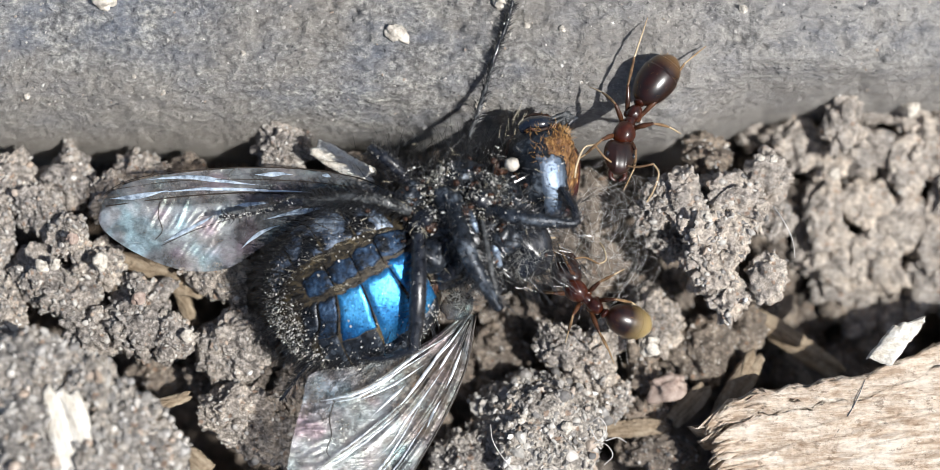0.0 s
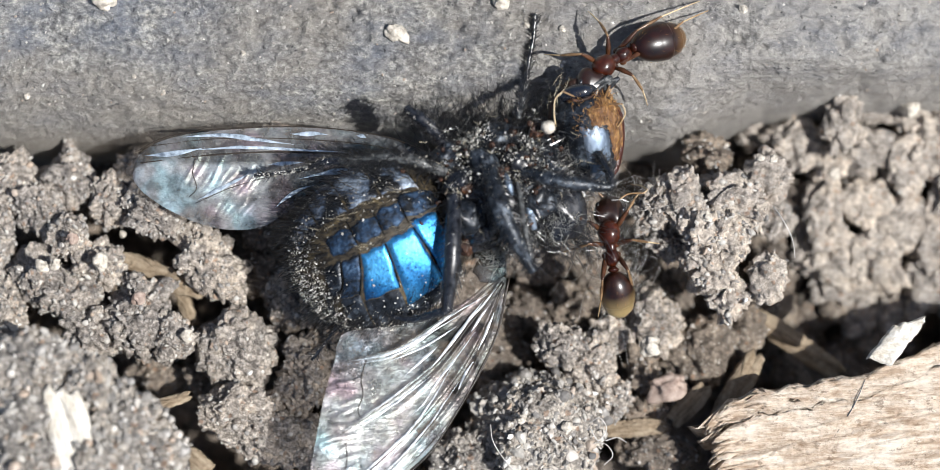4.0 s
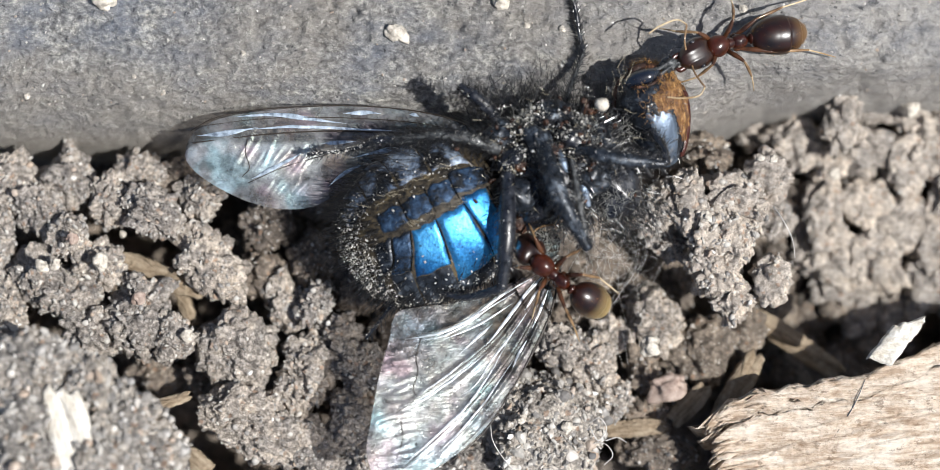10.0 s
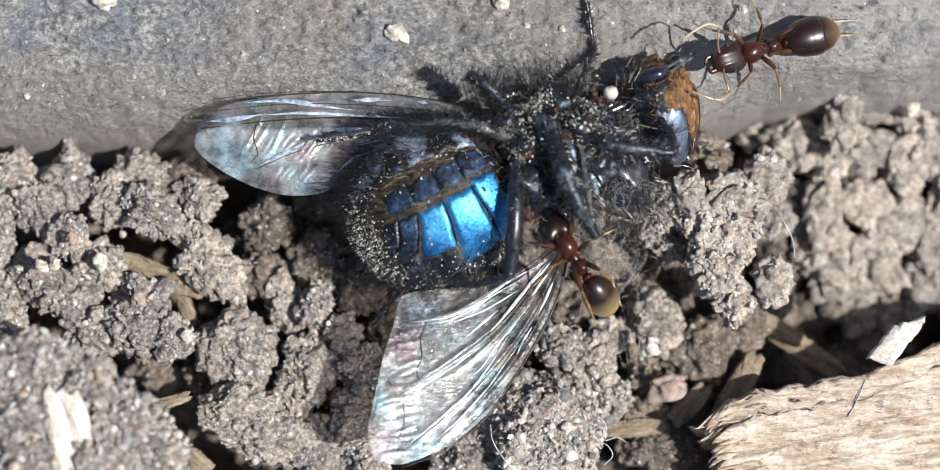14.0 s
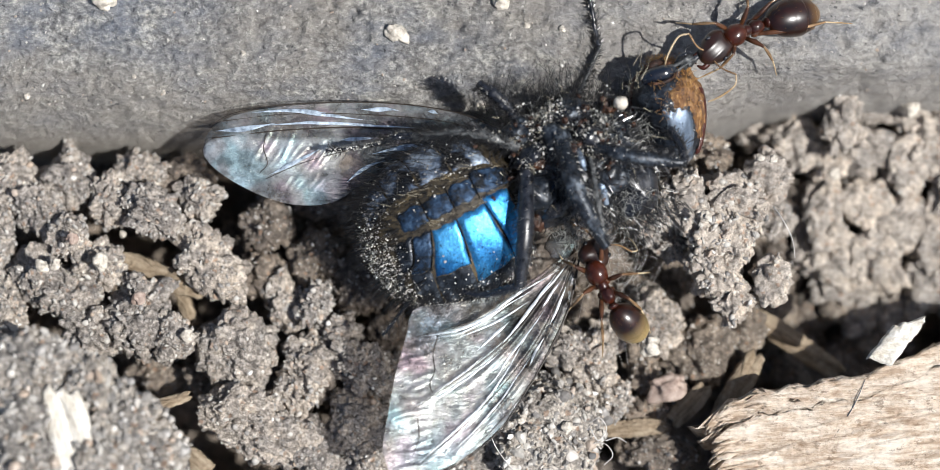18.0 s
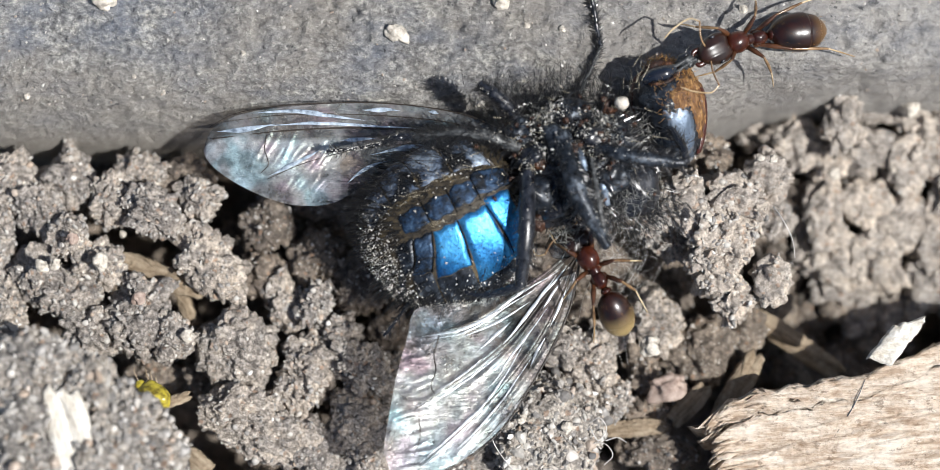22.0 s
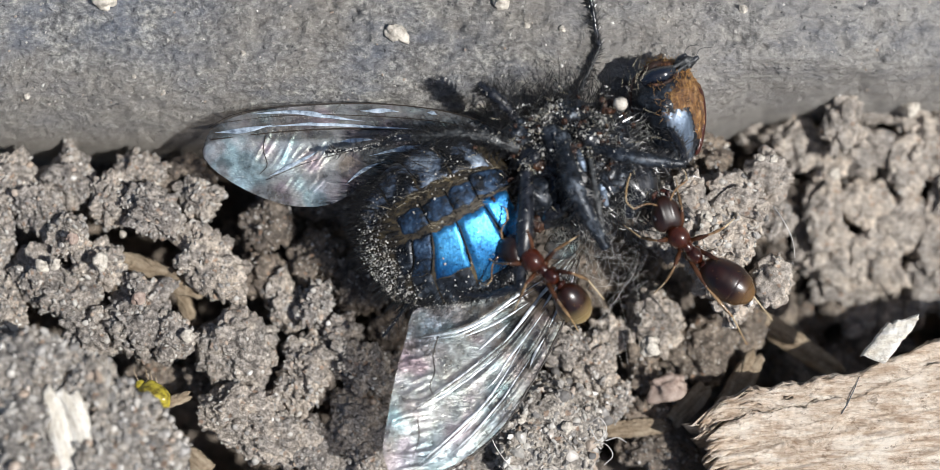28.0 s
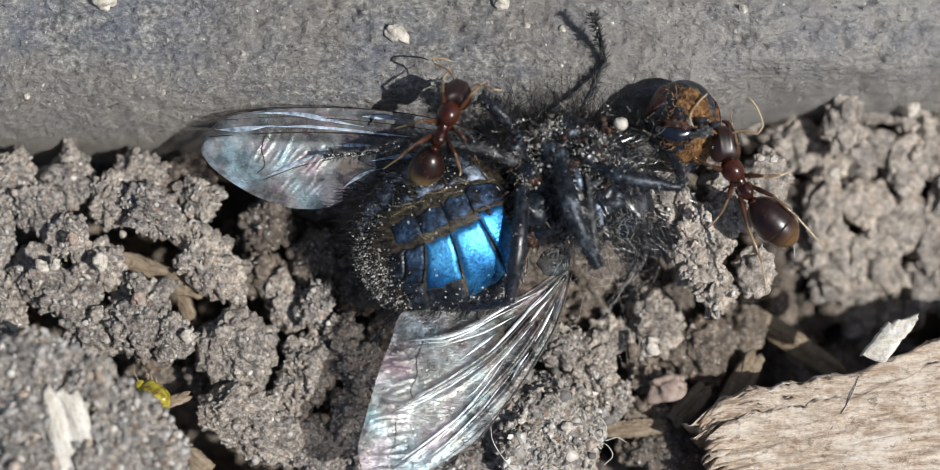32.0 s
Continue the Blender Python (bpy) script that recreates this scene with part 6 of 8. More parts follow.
def head_patch(keep, lift, seed, lump=0.03):
    """The part of the head's surface where keep(direction) is positive, raised by lift with a rolled rim."""
    k = keep(d) + 0.05 * vnoise(d * 6, seed + 60) + 0.035 * vnoise(d * 15, seed + 61)
    h = np.clip(k * 9, 0, 1)
    p = HEAD_AT + (hp - HEAD_AT) * (1 - 0.03 + (lift + 0.03) * h ** 0.5 + lump * h * vnoise(d * 9, seed))[:, None]
    fk = f[(k[f] > 0).all(1)]
    used, inv = np.unique(fk, return_inverse=True)
    return p[used], inv.reshape(fk.shape)


head = part("head", own((hp, f)), INK, fly, "glossy steel-blue head with orange cheeks")
MOUTH = np.array((-0.05, 0.74, 0.67))
dm = d @ MOUTH
part("cheek", own(head_patch(lambda q: np.minimum(np.minimum(0.90 - dm, dm - 0.72 - 0.2 * (q[:, 0] < -0.2) + 0.38 * np.clip(q[:, 0], 0, 1)), 0.6 * q[:, 0] + 0.0), 0.04, 3, 0.05)), ORANGE, head, "orange-brown hairy cheek")
part("cheek", own(head_patch(lambda q: np.minimum(np.minimum(np.minimum(0.9 - dm, dm - 0.50 + 0.1 * q[:, 0]), 0.44 - np.abs(q[:, 0] - 0.34)), np.minimum(q[:, 1] - 0.42, 0.30 - q[:, 2])), 0.04, 4, 0.05)), ORANGE, head, "orange-brown hairy cheek")
part("jaw_stripe", own(head_patch(lambda q: np.minimum(np.minimum(q[:, 0] - 0.50 + 0.25 * q[:, 1], 0.5 - q[:, 1]), 0.62 - np.abs(q[:, 2] - 0.3)), 0.05, 5, 0.06)), ORANGE, head, "orange-brown edge of the head")
part("shining_side", own(head_patch(lambda q: np.minimum(np.minimum(0.62 - q[:, 0] + 0.2 * q[:, 1], q[:, 0] + 0.30), np.minimum(0.72 - dm - 0.34 * np.clip(q[:, 0], 0, 1), q[:, 2] - 0.1)), 0.025, 9, 0.0)), STEEL, head, "shining steel-blue side of the head")
part("eye", own(head_patch(lambda q: np.minimum(np.minimum(q[:, 0] - 0.5, 0.35 - q[:, 2]), 0.6 - np.abs(q[:, 1] + 0.25)), 0.10, 6, 0.0)), EYE, head, "dark red-brown compound eye")
part("eye", own(head_patch(lambda q: np.minimum(np.minimum(-0.45 - q[:, 0], q[:, 1] - 0.12), 0.22 - q[:, 2]), 0.05, 7, 0.0)), EYE, head, "dark red-brown compound eye")
mouth = HEAD_AT + MOUTH[0] * 1.25 * HS + MOUTH[1] * 1.54 * HL + MOUTH[2] * 1.42 * HZ
rim = [mouth + 0.50 * math.cos(q) * HS + 0.36 * math.sin(q) * (HL * 0.75 - HZ * 0.6) + 0.02 * HZ for q in np.linspace(0, 2 * math.pi, 40)]
part("mouth_rim", own(tube(np.array(rim) * 1.0 + 0.05 * rng.normal(0, 1, (40, 1)) * HZ, [0.03, 0.05, 0.025, 0.05, 0.03], 8)), JOINT, head, "thin brownish rim of the mouth")
part("proboscis", own(tube([mouth - 0.52 * HS - 0.04 * HL, mouth - 0.25 * HS + 0.09 * HZ, mouth + 0.15 * HS + 0.10 * HZ, mouth + 0.46 * HS + 0.06 * HL], [0.15, 0.24, 0.24, 0.14], 16, 30)), GLOSS, head, "folded glossy blue-black proboscis")
for dy, ln in ((0.10, 0.62), (-0.08, 0.5)):
    q = mouth + 0.30 * HS + dy * HL + 0.12 * HZ
    part("palp", own(tube([q, q + 0.5 * ln * HS + 0.05 * HL, q + ln * HS + 0.16 * HL], [0.04, 0.055, 0.04], 8, 12)), DUSTY, head, "small dark palp beside the proboscis")
part("labellum", own(blob(mouth + 0.85 * HS + 0.14 * HL, (0.24, 0.16, 0.16), 20, 4, 0.5, 4, 6)), DUSTY, head, "rough brownish tip of the proboscis")
part("mouth_skin", own(blob(mouth - 0.10 * HZ, (0.56, 0.42, 0.20), 8, 4, 0.4, 3.2, 4)), JOINT, head, "wrinkled brown skin round the mouth")
for dx in (-0.12, 0.2):
    q = mouth + HL * (0.12 - 0.5 * dx) + HS * (dx + 0.72) - HZ * 0.25
    part("antenna", own(tube([q, q + 0.12 * HL + 0.14 * HS, q + 0.2 * HL + 0.34 * HS], [0.09, 0.11, 0.06], 8, 12)), BLACK, head, "short dark antenna")
    part("arista", own(tube([q + 0.12 * HL + 0.2 * HS, q + 0.4 * HL + 0.45 * HS, q + 0.35 * HL + 0.8 * HS], [0.016, 0.006], 5, 14)), HAIR, head)
pick = rng.integers(0, len(d), 900)
pick = pick[(d[pick, 2] > -0.2)]
part("bristles", own(bristles(hp[pick], hp[pick] - HEAD_AT + rng.normal(0, 0.5, (len(pick), 3)), 0.16, 0.007, rng)), HAIR, head, "short dark hairs", "stuff", smooth=False)
pick = rng.integers(0, len(d), 2200)
pick = pick[(d[pick] @ MOUTH > 0.58) & (d[pick, 0] > -0.35) & (d[pick, 2] > -0.2)]
part("cheek_hairs", own(bristles(hp[pick] + (hp[pick] - HEAD_AT) * 0.05, hp[pick] - HEAD_AT + rng.normal(0, 0.6, (len(pick), 3)), 0.2, 0.008, rng)), GOLD_HAIR, head, "golden hairs", "stuff", smooth=False)
q = np.array((4.814, 4.364, 2.4))
part("neck_hairs", own(bristles(q + rng.normal(0, 0.2, (14, 3)), np.array((0.35, 0.9, 0.3)) + rng.normal(0, 0.35, (14, 3)), 0.7, 0.007, rng)), PALE_HAIR, head, "tuft of pale hairs behind the head", "stuff", smooth=False)


# ---- ants ----
def ant_leg(parent, hip, knee, ankle, tip, label):
    lg = part("leg", joined(blob(hip, (0.13, 0.10, 0.12), 0, 2), tube([hip, (np.array(hip) + knee) / 2 + (0, 0, 0.05), knee], [0.058, 0.082, 0.044], 9, 14)), ANT_BROWN, parent, label)
    part("tibia", tube([knee, (np.array(knee) + ankle) / 2 + (0, 0, 0.03), ankle], [0.032, 0.054, 0.032], 8, 12), ANT_LEG, lg, "amber lower leg")
    part("tarsus", tube([ankle, (np.array(ankle) + tip) / 2 + (0, 0, 0.02), tip], [0.028, 0.024, 0.014], 7, 12), ANT_PALE, lg, "pale translucent foot")
    return lg


def build_ant(seed, label, spread, gaster_mat, gaster_words, plump=1.0, rear=0.0):
    """A worker ant, head towards +x, its origin in the middle of the body."""
    r = np.random.default_rng(seed)
    a = tagged(new("ant"), label, "ant", "ants at the fly")
    body = part("mesosoma", joined(blob((0.28, 0, 0.02), (0.38, 0.33, 0.33), 0, 4, 0.05, 2, 3), blob((-0.12, 0, -0.06), (0.30, 0.17, 0.21), 0, 4, 0.06, 2, 4), blob((-0.45, 0, -0.02), (0.28, 0.22, 0.26), 0, 4, 0.1, 2, 5)), ANT_RED, a, "red-brown middle body")
    part("petiole", joined(tube([(-0.62, 0, -0.12), (-0.95, 0, -0.15)], [0.11, 0.10], 8, 6), blob((-0.8, 0, 0.02), (0.09, 0.17, 0.22), 0, 3)), ANT_RED, a)
    feelers = []
    q, qf = ico(5)
    hv = np.sign(q) * np.abs(q) ** 0.88 * (0.56, 0.47 * (1 - 0.06), 0.34)
    hv[:, 1] *= 1.0 - 0.24 * q[:, 0] - 0.10 * q[:, 0] ** 2
    hv[:, 0] += 0.13 * np.exp(-(hv[:, 1] / 0.2) ** 2) * np.clip(-q[:, 0] * 1.6 - 0.6, 0, 1)
    hv[:, 2] += 0.03 * np.exp(-((np.abs(hv[:, 1]) - 0.16) / 0.05) ** 2) * (q[:, 2] > 0) * np.clip(q[:, 0] + 0.4, 0, 1)
    hd = part("head", (hv + (0.42, 0, 0), qf), ANT_HEAD, a, "shining blackish head")
    hd.location = (0.62 * MM, 0, 0)
    for s in (-1, 1):
        part("eye", blob((0.42, 0.38 * s, 0.16), (0.10, 0.06, 0.10), 12 * s, 3), BLACK, hd)
        part("mandible", tube([(0.82, 0.20 * s, -0.08), (1.02, 0.20 * s, -0.10), (1.12, 0.04 * s, -0.12)], [0.09, 0.08, 0.03], 8, 10, 0.6), ANT_RED, hd, "red-brown jaw")
        an = part("antenna", tube([(0.72, 0.15 * s, 0.15), (0.85, 0.5 * s, 0.32), (0.78, 0.95 * s, 0.38)], [0.026, 0.030], 7, 12), ANT_LEG, hd, "thin jointed feeler")
        feelers.append((an, (0.72, 0.15 * s, 0.15), s))
        part("flagellum", tube([(0.78, 0.95 * s, 0.38), (1.05, 1.1 * s, 0.30), (1.5, 0.95 * s, 0.12), (1.8, 0.75 * s, -0.05)], [0.022, 0.026, 0.031, 0.022], 7, 22), ANT_PALE, an)
    gd, gf = ico(6)
    ring = (0.15 - gd[:, 0]) / 0.42
    step = np.where(ring > 0, ring % 1.0, 0)
    gp = gd * (0.88 * plump, 0.57 * plump, 0.54 * plump) * (1 + 0.05 * step - 0.02 * (step > 0.94))[:, None] + (-0.80, 0, 0.06)
    gs = part("gaster", (gp, gf), gaster_mat, a, gaster_words)
    gs.location = (-0.85 * MM, 0, 0)
    for x, y0 in ((-1.02 * plump, 0.565 * plump), (-1.30 * plump, 0.455 * plump)):
        rg = [(x - 0.01 * math.cos(q), y0 * math.cos(q), 0.06 + y0 * 0.92 * math.sin(q)) for q in np.linspace(0, 2 * math.pi, 40)]
        part("segment_edge", tube(rg, [0.012, 0.012], 5), ANT_LEG, gs, "thin paler edge of a segment")
    gv = np.asarray(blob((-0.80, 0, 0.06), (0.88 * plump, 0.58 * plump, 0.55 * plump), 0, 4)[0])
    pk = r.integers(0, len(gv), 70)
    part("hairs", bristles(gv[pk], (gv[pk] - (-0.5, 0, 0.06)) + (-0.6, 0, 0), 0.12, 0.003, r), GOLD_HAIR, gs, "short golden hairs", "stuff", smooth=False)
    steps = []
    for s in (-1, 1):
        for k, (hx, kx, kyy, ax, ay, tx, ty) in enumerate(spread):
            w = 1 + 0.12 * s * (k - 1)
            lg = ant_leg(body, (hx, 0.18 * s, -0.15), (kx * w, kyy * s, 0.30), (ax * w, ay * s, -0.30 + rear * max(0, -ax)), (tx, ty * s * w, -0.80 + rear * max(0, -tx)), "thin amber-brown leg")
            steps.append((lg, (hx, 0.18 * s, -0.15), s, k))
    return a, hd, gs, steps, feelers


SPREAD_HAULING = ((0.35, 0.80, 0.50, 1.15, 0.72, 1.55, 0.85), (-0.05, -0.30, 0.62, -0.62, 1.08, -0.80, 1.50), (-0.4, -1.15, 0.52, -2.15, 0.70, -3.30, 0.95))
SPREAD_WALKING = ((0.35, 0.85, 0.46, 1.20, 0.66, 1.55, 0.74), (-0.05, -0.10, 0.62, -0.32, 1.05, -0.50, 1.40), (-0.4, -0.88, 0.52, -1.40, 0.76, -2.00, 0.88))
hauler, hauler_head, hauler_gaster, hauler_steps, hauler_feelers = build_ant(61, "dark brown ant tugging at the fly's head", SPREAD_HAULING, ANT_DARK, "glossy dark red-brown gaster", rear=0.3)
helper, helper_head, helper_gaster, helper_steps, helper_feelers = build_ant(62, "red-brown ant busy about the fly's wing base", SPREAD_WALKING, ANT_GOLD, "glossy olive-brown gaster", 0.88)

# ---- the mite ----
mite = tagged(new("mite"), "tiny yellow-green springtail on a soil crumb", "mite")
shell = part("body", blob((0, 0, 0), (0.54, 0.38, 0.34), 0, 4, 0.10, 2.2, 8), MITE, mite, "glossy yellow-green body")
part("head", blob((0.55, 0, -0.03), (0.17, 0.17, 0.15), 0, 3), MITE, mite, "small golden head")
for k, (x, s) in enumerate(((0.3, 1), (0.38, -1), (0.1, 1), (0.2, -1), (-0.1, 1), (0.0, -1))):
    part("leg", tube([(x, 0.2 * s, -0.1), (x + 0.25, 0.42 * s, 0.02), (x + 0.42, 0.5 * s, -0.2)], [0.035, 0.02], 6, 10), STRAW, mite)
for s in (-1, 1):
    part("feeler", tube([(0.66, 0.08 * s, 0.05), (0.9, 0.22 * s, 0.1), (1.0, 0.34 * s, 0.02)], [0.022, 0.012], 6, 10), STRAW, mite)


# ---- what moves ----
def shift(*v):
    x, y, z = v[0] * MM, v[1] * MM, v[2] * MM
    return pose(x, y, z, *v[3:])


def about(centre, dx, dy, dz, rx, ry, rz):
    """A part's pose when it is moved by dx, dy, dz and turned about a point of its own thing."""
    c = Matrix.Translation(Vector(centre) * MM)
    return Matrix.Translation(Vector((dx, dy, dz)) * MM) @ c @ pose(0, 0, 0, rx, ry, rz) @ c.inverted()


def swing(root, rest, want, to=None, rise=1):
    """The pose of a stiff piece that ran from root to rest when its root lies at `to` and its end points towards `want`, rising as far as its length asks."""
    root, to = Vector(root), Vector(root if to is None else to)
    v = Vector(rest) - root
    d = Vector((want[0] - to.x, want[1] - to.y, 0))
    if d.length < v.length:
        d.z = rise * math.sqrt(v.length ** 2 - d.length ** 2)
    return Matrix.Translation(to * MM) @ v.rotation_difference(d).to_matrix().to_4x4() @ Matrix.Translation(-root * MM)


def stepping(steps, feelers, busy, seed):
    """Legs that shuffle, with long strides while the ant runs, and feelers that play about."""
    r = np.random.default_rng(seed)
    for lg, hip, s, k in steps:
        rows = []
        for t in np.arange(0, 32.01, 0.25):
            amp = 15 if any(a <= t <= c for a, c in busy) else 3.5
            rows.append((float(t), about(hip, 0, 0, 0, 0, 0, amp * math.sin(2 * math.pi * 1.3 * t + math.pi * (k % 2) + (0 if s > 0 else math.pi)) + r.normal(0, 1.0))))
        walk(lg, rows)
    for an, root, s in feelers:
        walk(an, [(float(t), about(root, 0, 0, 0, r.normal(0, 8), r.normal(0, 8), r.normal(0, 14))) for t in np.arange(0, 32.01, 0.5)])


def motions():
    walk(fly, [
        (0, shift(-1.381, -0.7, 0, 0, 0, 1.06)),
        (0.5, shift(-1.381, -0.7, 0, 0, 0, 1.06)),
        (1, shift(-1.353, -0.762, 0, 0, 0, 0.22)),
        (1.5, shift(-1.155, -0.638, 0, 0, 0, 0.68)),
        (2, shift(-1.003, -0.434, 0, 0, 0, 1.40)),
        (2.5, shift(-0.984, -0.402, 0, 0, 0, 1.33)),
        (3, shift(-0.878, -0.244, 0, 0, 0, 1.23)),
        (3.5, shift(-0.66, 0.116, 0, 0, 0, 0.81)),
        (5.5, shift(0.417, 0.816, 0, 0, 0, -1.75)),
        (6, shift(0.588, 0.903, 0, 0, 0, -1.05)),
        (7, shift(0.656, 0.938, 0, 0, 0, -0.88)),
        (8, shift(0.713, 0.963, 0, 0, 0, -0.70)),
        (8.5, shift(0.856, 1.015, 0, 0, 0, -0.25)),
        (9, shift(0.829, 0.995, 0, 0, 0, -0.46)),
        (9.5, shift(1.048, 1.042, 0, 0, 0, 0.58)),
        (10, shift(1.163, 1.049, 0, 0, 0, 0.38)),
        (10.5, shift(1.233, 1.058, 0, 0, 0, 0.20)),
        (11, shift(1.1, 0.992, 0, 0, 0, 0.11)),
        (12, shift(1.146, 1.038, 0, 0, 0, 0.27)),
        (13, shift(1.184, 1.062, 0, 0, 0, 0.34)),
        (13.5, shift(1.244, 1.151, 0, 0, 0, 0.30)),
        (14, shift(1.398, 1.402, 0, 0, 0, -0.04)),
        (14.5, shift(1.534, 1.641, 0, 0, 0, -0.83)),
        (16.5, shift(1.669, 1.106, 0, 0, 0, -0.21)),
        (19, shift(1.699, 1.12, 0, 0, 0, -0.05)),
        (22, shift(1.714, 1.107, 0, 0, 0, 0.00)),
        (25, shift(1.684, 1.093, 0, 0, 0, 0.06)),
        (29, shift(1.675, 1.073, 0, 0, 0, -0.02)),
        (29.5, shift(1.594, 0.94, 0, 0, 0, -0.82)),
        (30, shift(1.552, 0.89, 0, 0, 0, -1.17)),
        (30.5, shift(1.525, 0.842, 0, 0, 0, -1.63)),
        (31, shift(1.544, 0.843, 0, 0, 0, -1.59)),
        (31.5, shift(1.53, 0.805, 0, 0, 0, -2.02)),
        (32, shift(1.542, 0.661, 0, 0, 0, -3.16)),
    ])
    walk(abdomen, [
        (0, shift(0.326, 0.036, 0)),
        (0.5, shift(0.326, 0.036, 0)),
        (1, shift(0.327, 0.046, 0)),
        (1.5, shift(0.184, 0.055, 0)),
        (2, shift(0.094, 0.062, 0)),
        (2.5, shift(0.095, 0.08, 0)),
        (3, shift(0.062, 0.077, 0)),
        (3.5, shift(0.033, 0.056, 0)),
        (5.5, shift(0.03, 0.087, 0)),
        (6, shift(-0.007, 0.123, 0)),
        (7, shift(-0.027, 0.092, 0)),
        (8, shift(-0.039, 0.142, 0)),
        (8.5, shift(-0.056, 0.12, 0)),
        (9, shift(-0.058, 0.134, 0)),
        (9.5, shift(-0.066, 0.116, 0)),
        (10, shift(-0.071, 0.103, 0)),
        (10.5, shift(-0.1, 0.142, 0)),
        (11, shift(-0.085, 0.065, 0)),
        (12, shift(-0.084, 0.094, 0)),
        (13, shift(-0.09, 0.124, 0)),
        (13.5, shift(-0.096, 0.156, 0)),
        (14, shift(-0.1, 0.243, 0)),
        (14.5, shift(-0.092, 0.33, 0)),
        (16.5, shift(-0.017, 0.03, 0)),
        (19, shift(-0.001, 0.021, 0)),
        (22, shift(0, 0, 0)),
        (25, shift(0.011, -0.002, 0)),
        (29, shift(-0.012, -0.019, 0)),
        (29.5, shift(-0.026, -0.03, 0)),
        (30, shift(-0.041, -0.042, 0)),
        (30.5, shift(-0.033, -0.042, 0)),
        (31, shift(-0.019, -0.041, 0)),
        (31.5, shift(-0.026, -0.033, 0)),
        (32, shift(0.001, -0.043, 0)),
    ])
    walk(head, [
        (0, about((4.1, 2.479, 1.55), -0.567, -0.034, 0, -24, 0, -8)),
        (0.5, about((4.1, 2.479, 1.55), -0.567, -0.034, 0, -24, 0, -8)),
        (1, about((4.1, 2.479, 1.55), -0.509, 0.011, 0, -24, 0, -8)),
        (1.5, about((4.1, 2.479, 1.55), -0.373, 0.065, 0, -21, 0, -7)),
        (2, about((4.1, 2.479, 1.55), -0.389, 0.023, 0, -19, 0, -6)),
        (2.5, about((4.1, 2.479, 1.55), -0.394, 0.031, 0, -16, 0, -5)),
        (3, about((4.1, 2.479, 1.55), -0.399, 0.054, 0, -13, 0, -4)),
        (3.5, about((4.1, 2.479, 1.55), -0.374, 0.068, 0, -11, 0, -4)),
        (5.5, about((4.1, 2.479, 1.55), -0.012, -0.035, 0, 0, 0, 0)),
        (6, about((4.1, 2.479, 1.55), 0.038, -0.051, 0, 0, 0, 0)),
        (7, about((4.1, 2.479, 1.55), 0.082, -0.062, 0, 0, 0, 0)),
        (8, about((4.1, 2.479, 1.55), 0.084, -0.082, 0, 0, 0, 0)),
        (8.5, about((4.1, 2.479, 1.55), 0.083, -0.098, 0, 0, 0, 0)),
        (9, about((4.1, 2.479, 1.55), 0.101, -0.08, 0, 0, 0, 0)),
        (9.5, about((4.1, 2.479, 1.55), 0.099, -0.082, 0, 0, 0, 0)),
        (10, about((4.1, 2.479, 1.55), 0.08, -0.057, 0, 0, 0, 0)),
        (10.5, about((4.1, 2.479, 1.55), 0.089, -0.053, 0, 0, 0, 0)),
        (11, about((4.1, 2.479, 1.55), 0.08, -0.015, 0, 0, 0, 0)),
        (12, about((4.1, 2.479, 1.55), 0.092, -0.055, 0, 0, 0, 0)),
        (13, about((4.1, 2.479, 1.55), 0.109, -0.067, 0, 0, 0, 0)),
        (13.5, about((4.1, 2.479, 1.55), 0.1, -0.118, 0, 0, 0, 0)),
        (14, about((4.1, 2.479, 1.55), 0.106, -0.309, 0, 0, 0, 0)),
        (14.5, about((4.1, 2.479, 1.55), 0.082, -0.438, 0, 0, 0, 0)),
        (16.5, about((4.1, 2.479, 1.55), 0.019, 0.016, 0, 0, 0, 0)),
        (19, about((4.1, 2.479, 1.55), 0, 0, 0, 0, 0, 0)),
        (22, about((4.1, 2.479, 1.55), 0, 0, 0, 0, 0, 0)),
        (25, about((4.1, 2.479, 1.55), 0, 0, 0, 0, 0, 0)),
        (29, about((4.1, 2.479, 1.55), 0, 0, 0, 0, 0, 0)),
        (29.5, about((4.1, 2.479, 1.55), 0.138, 0.08, 0, 20, 1, -4)),
        (30, about((4.1, 2.479, 1.55), 0.249, 0.15, 0, 36, 2, -8)),
        (30.5, about((4.1, 2.479, 1.55), 0.29, 0.1, 0, 42, 2, -9)),
        (31, about((4.1, 2.479, 1.55), 0.29, 0.1, 0, 42, 2, -9)),
        (31.5, about((4.1, 2.479, 1.55), 0.318, 0.12, 0, 46, 3, -10)),
        (32, about((4.1, 2.479, 1.55), 0.38, 0.2, 0, 55, 3, -12)),
    ])
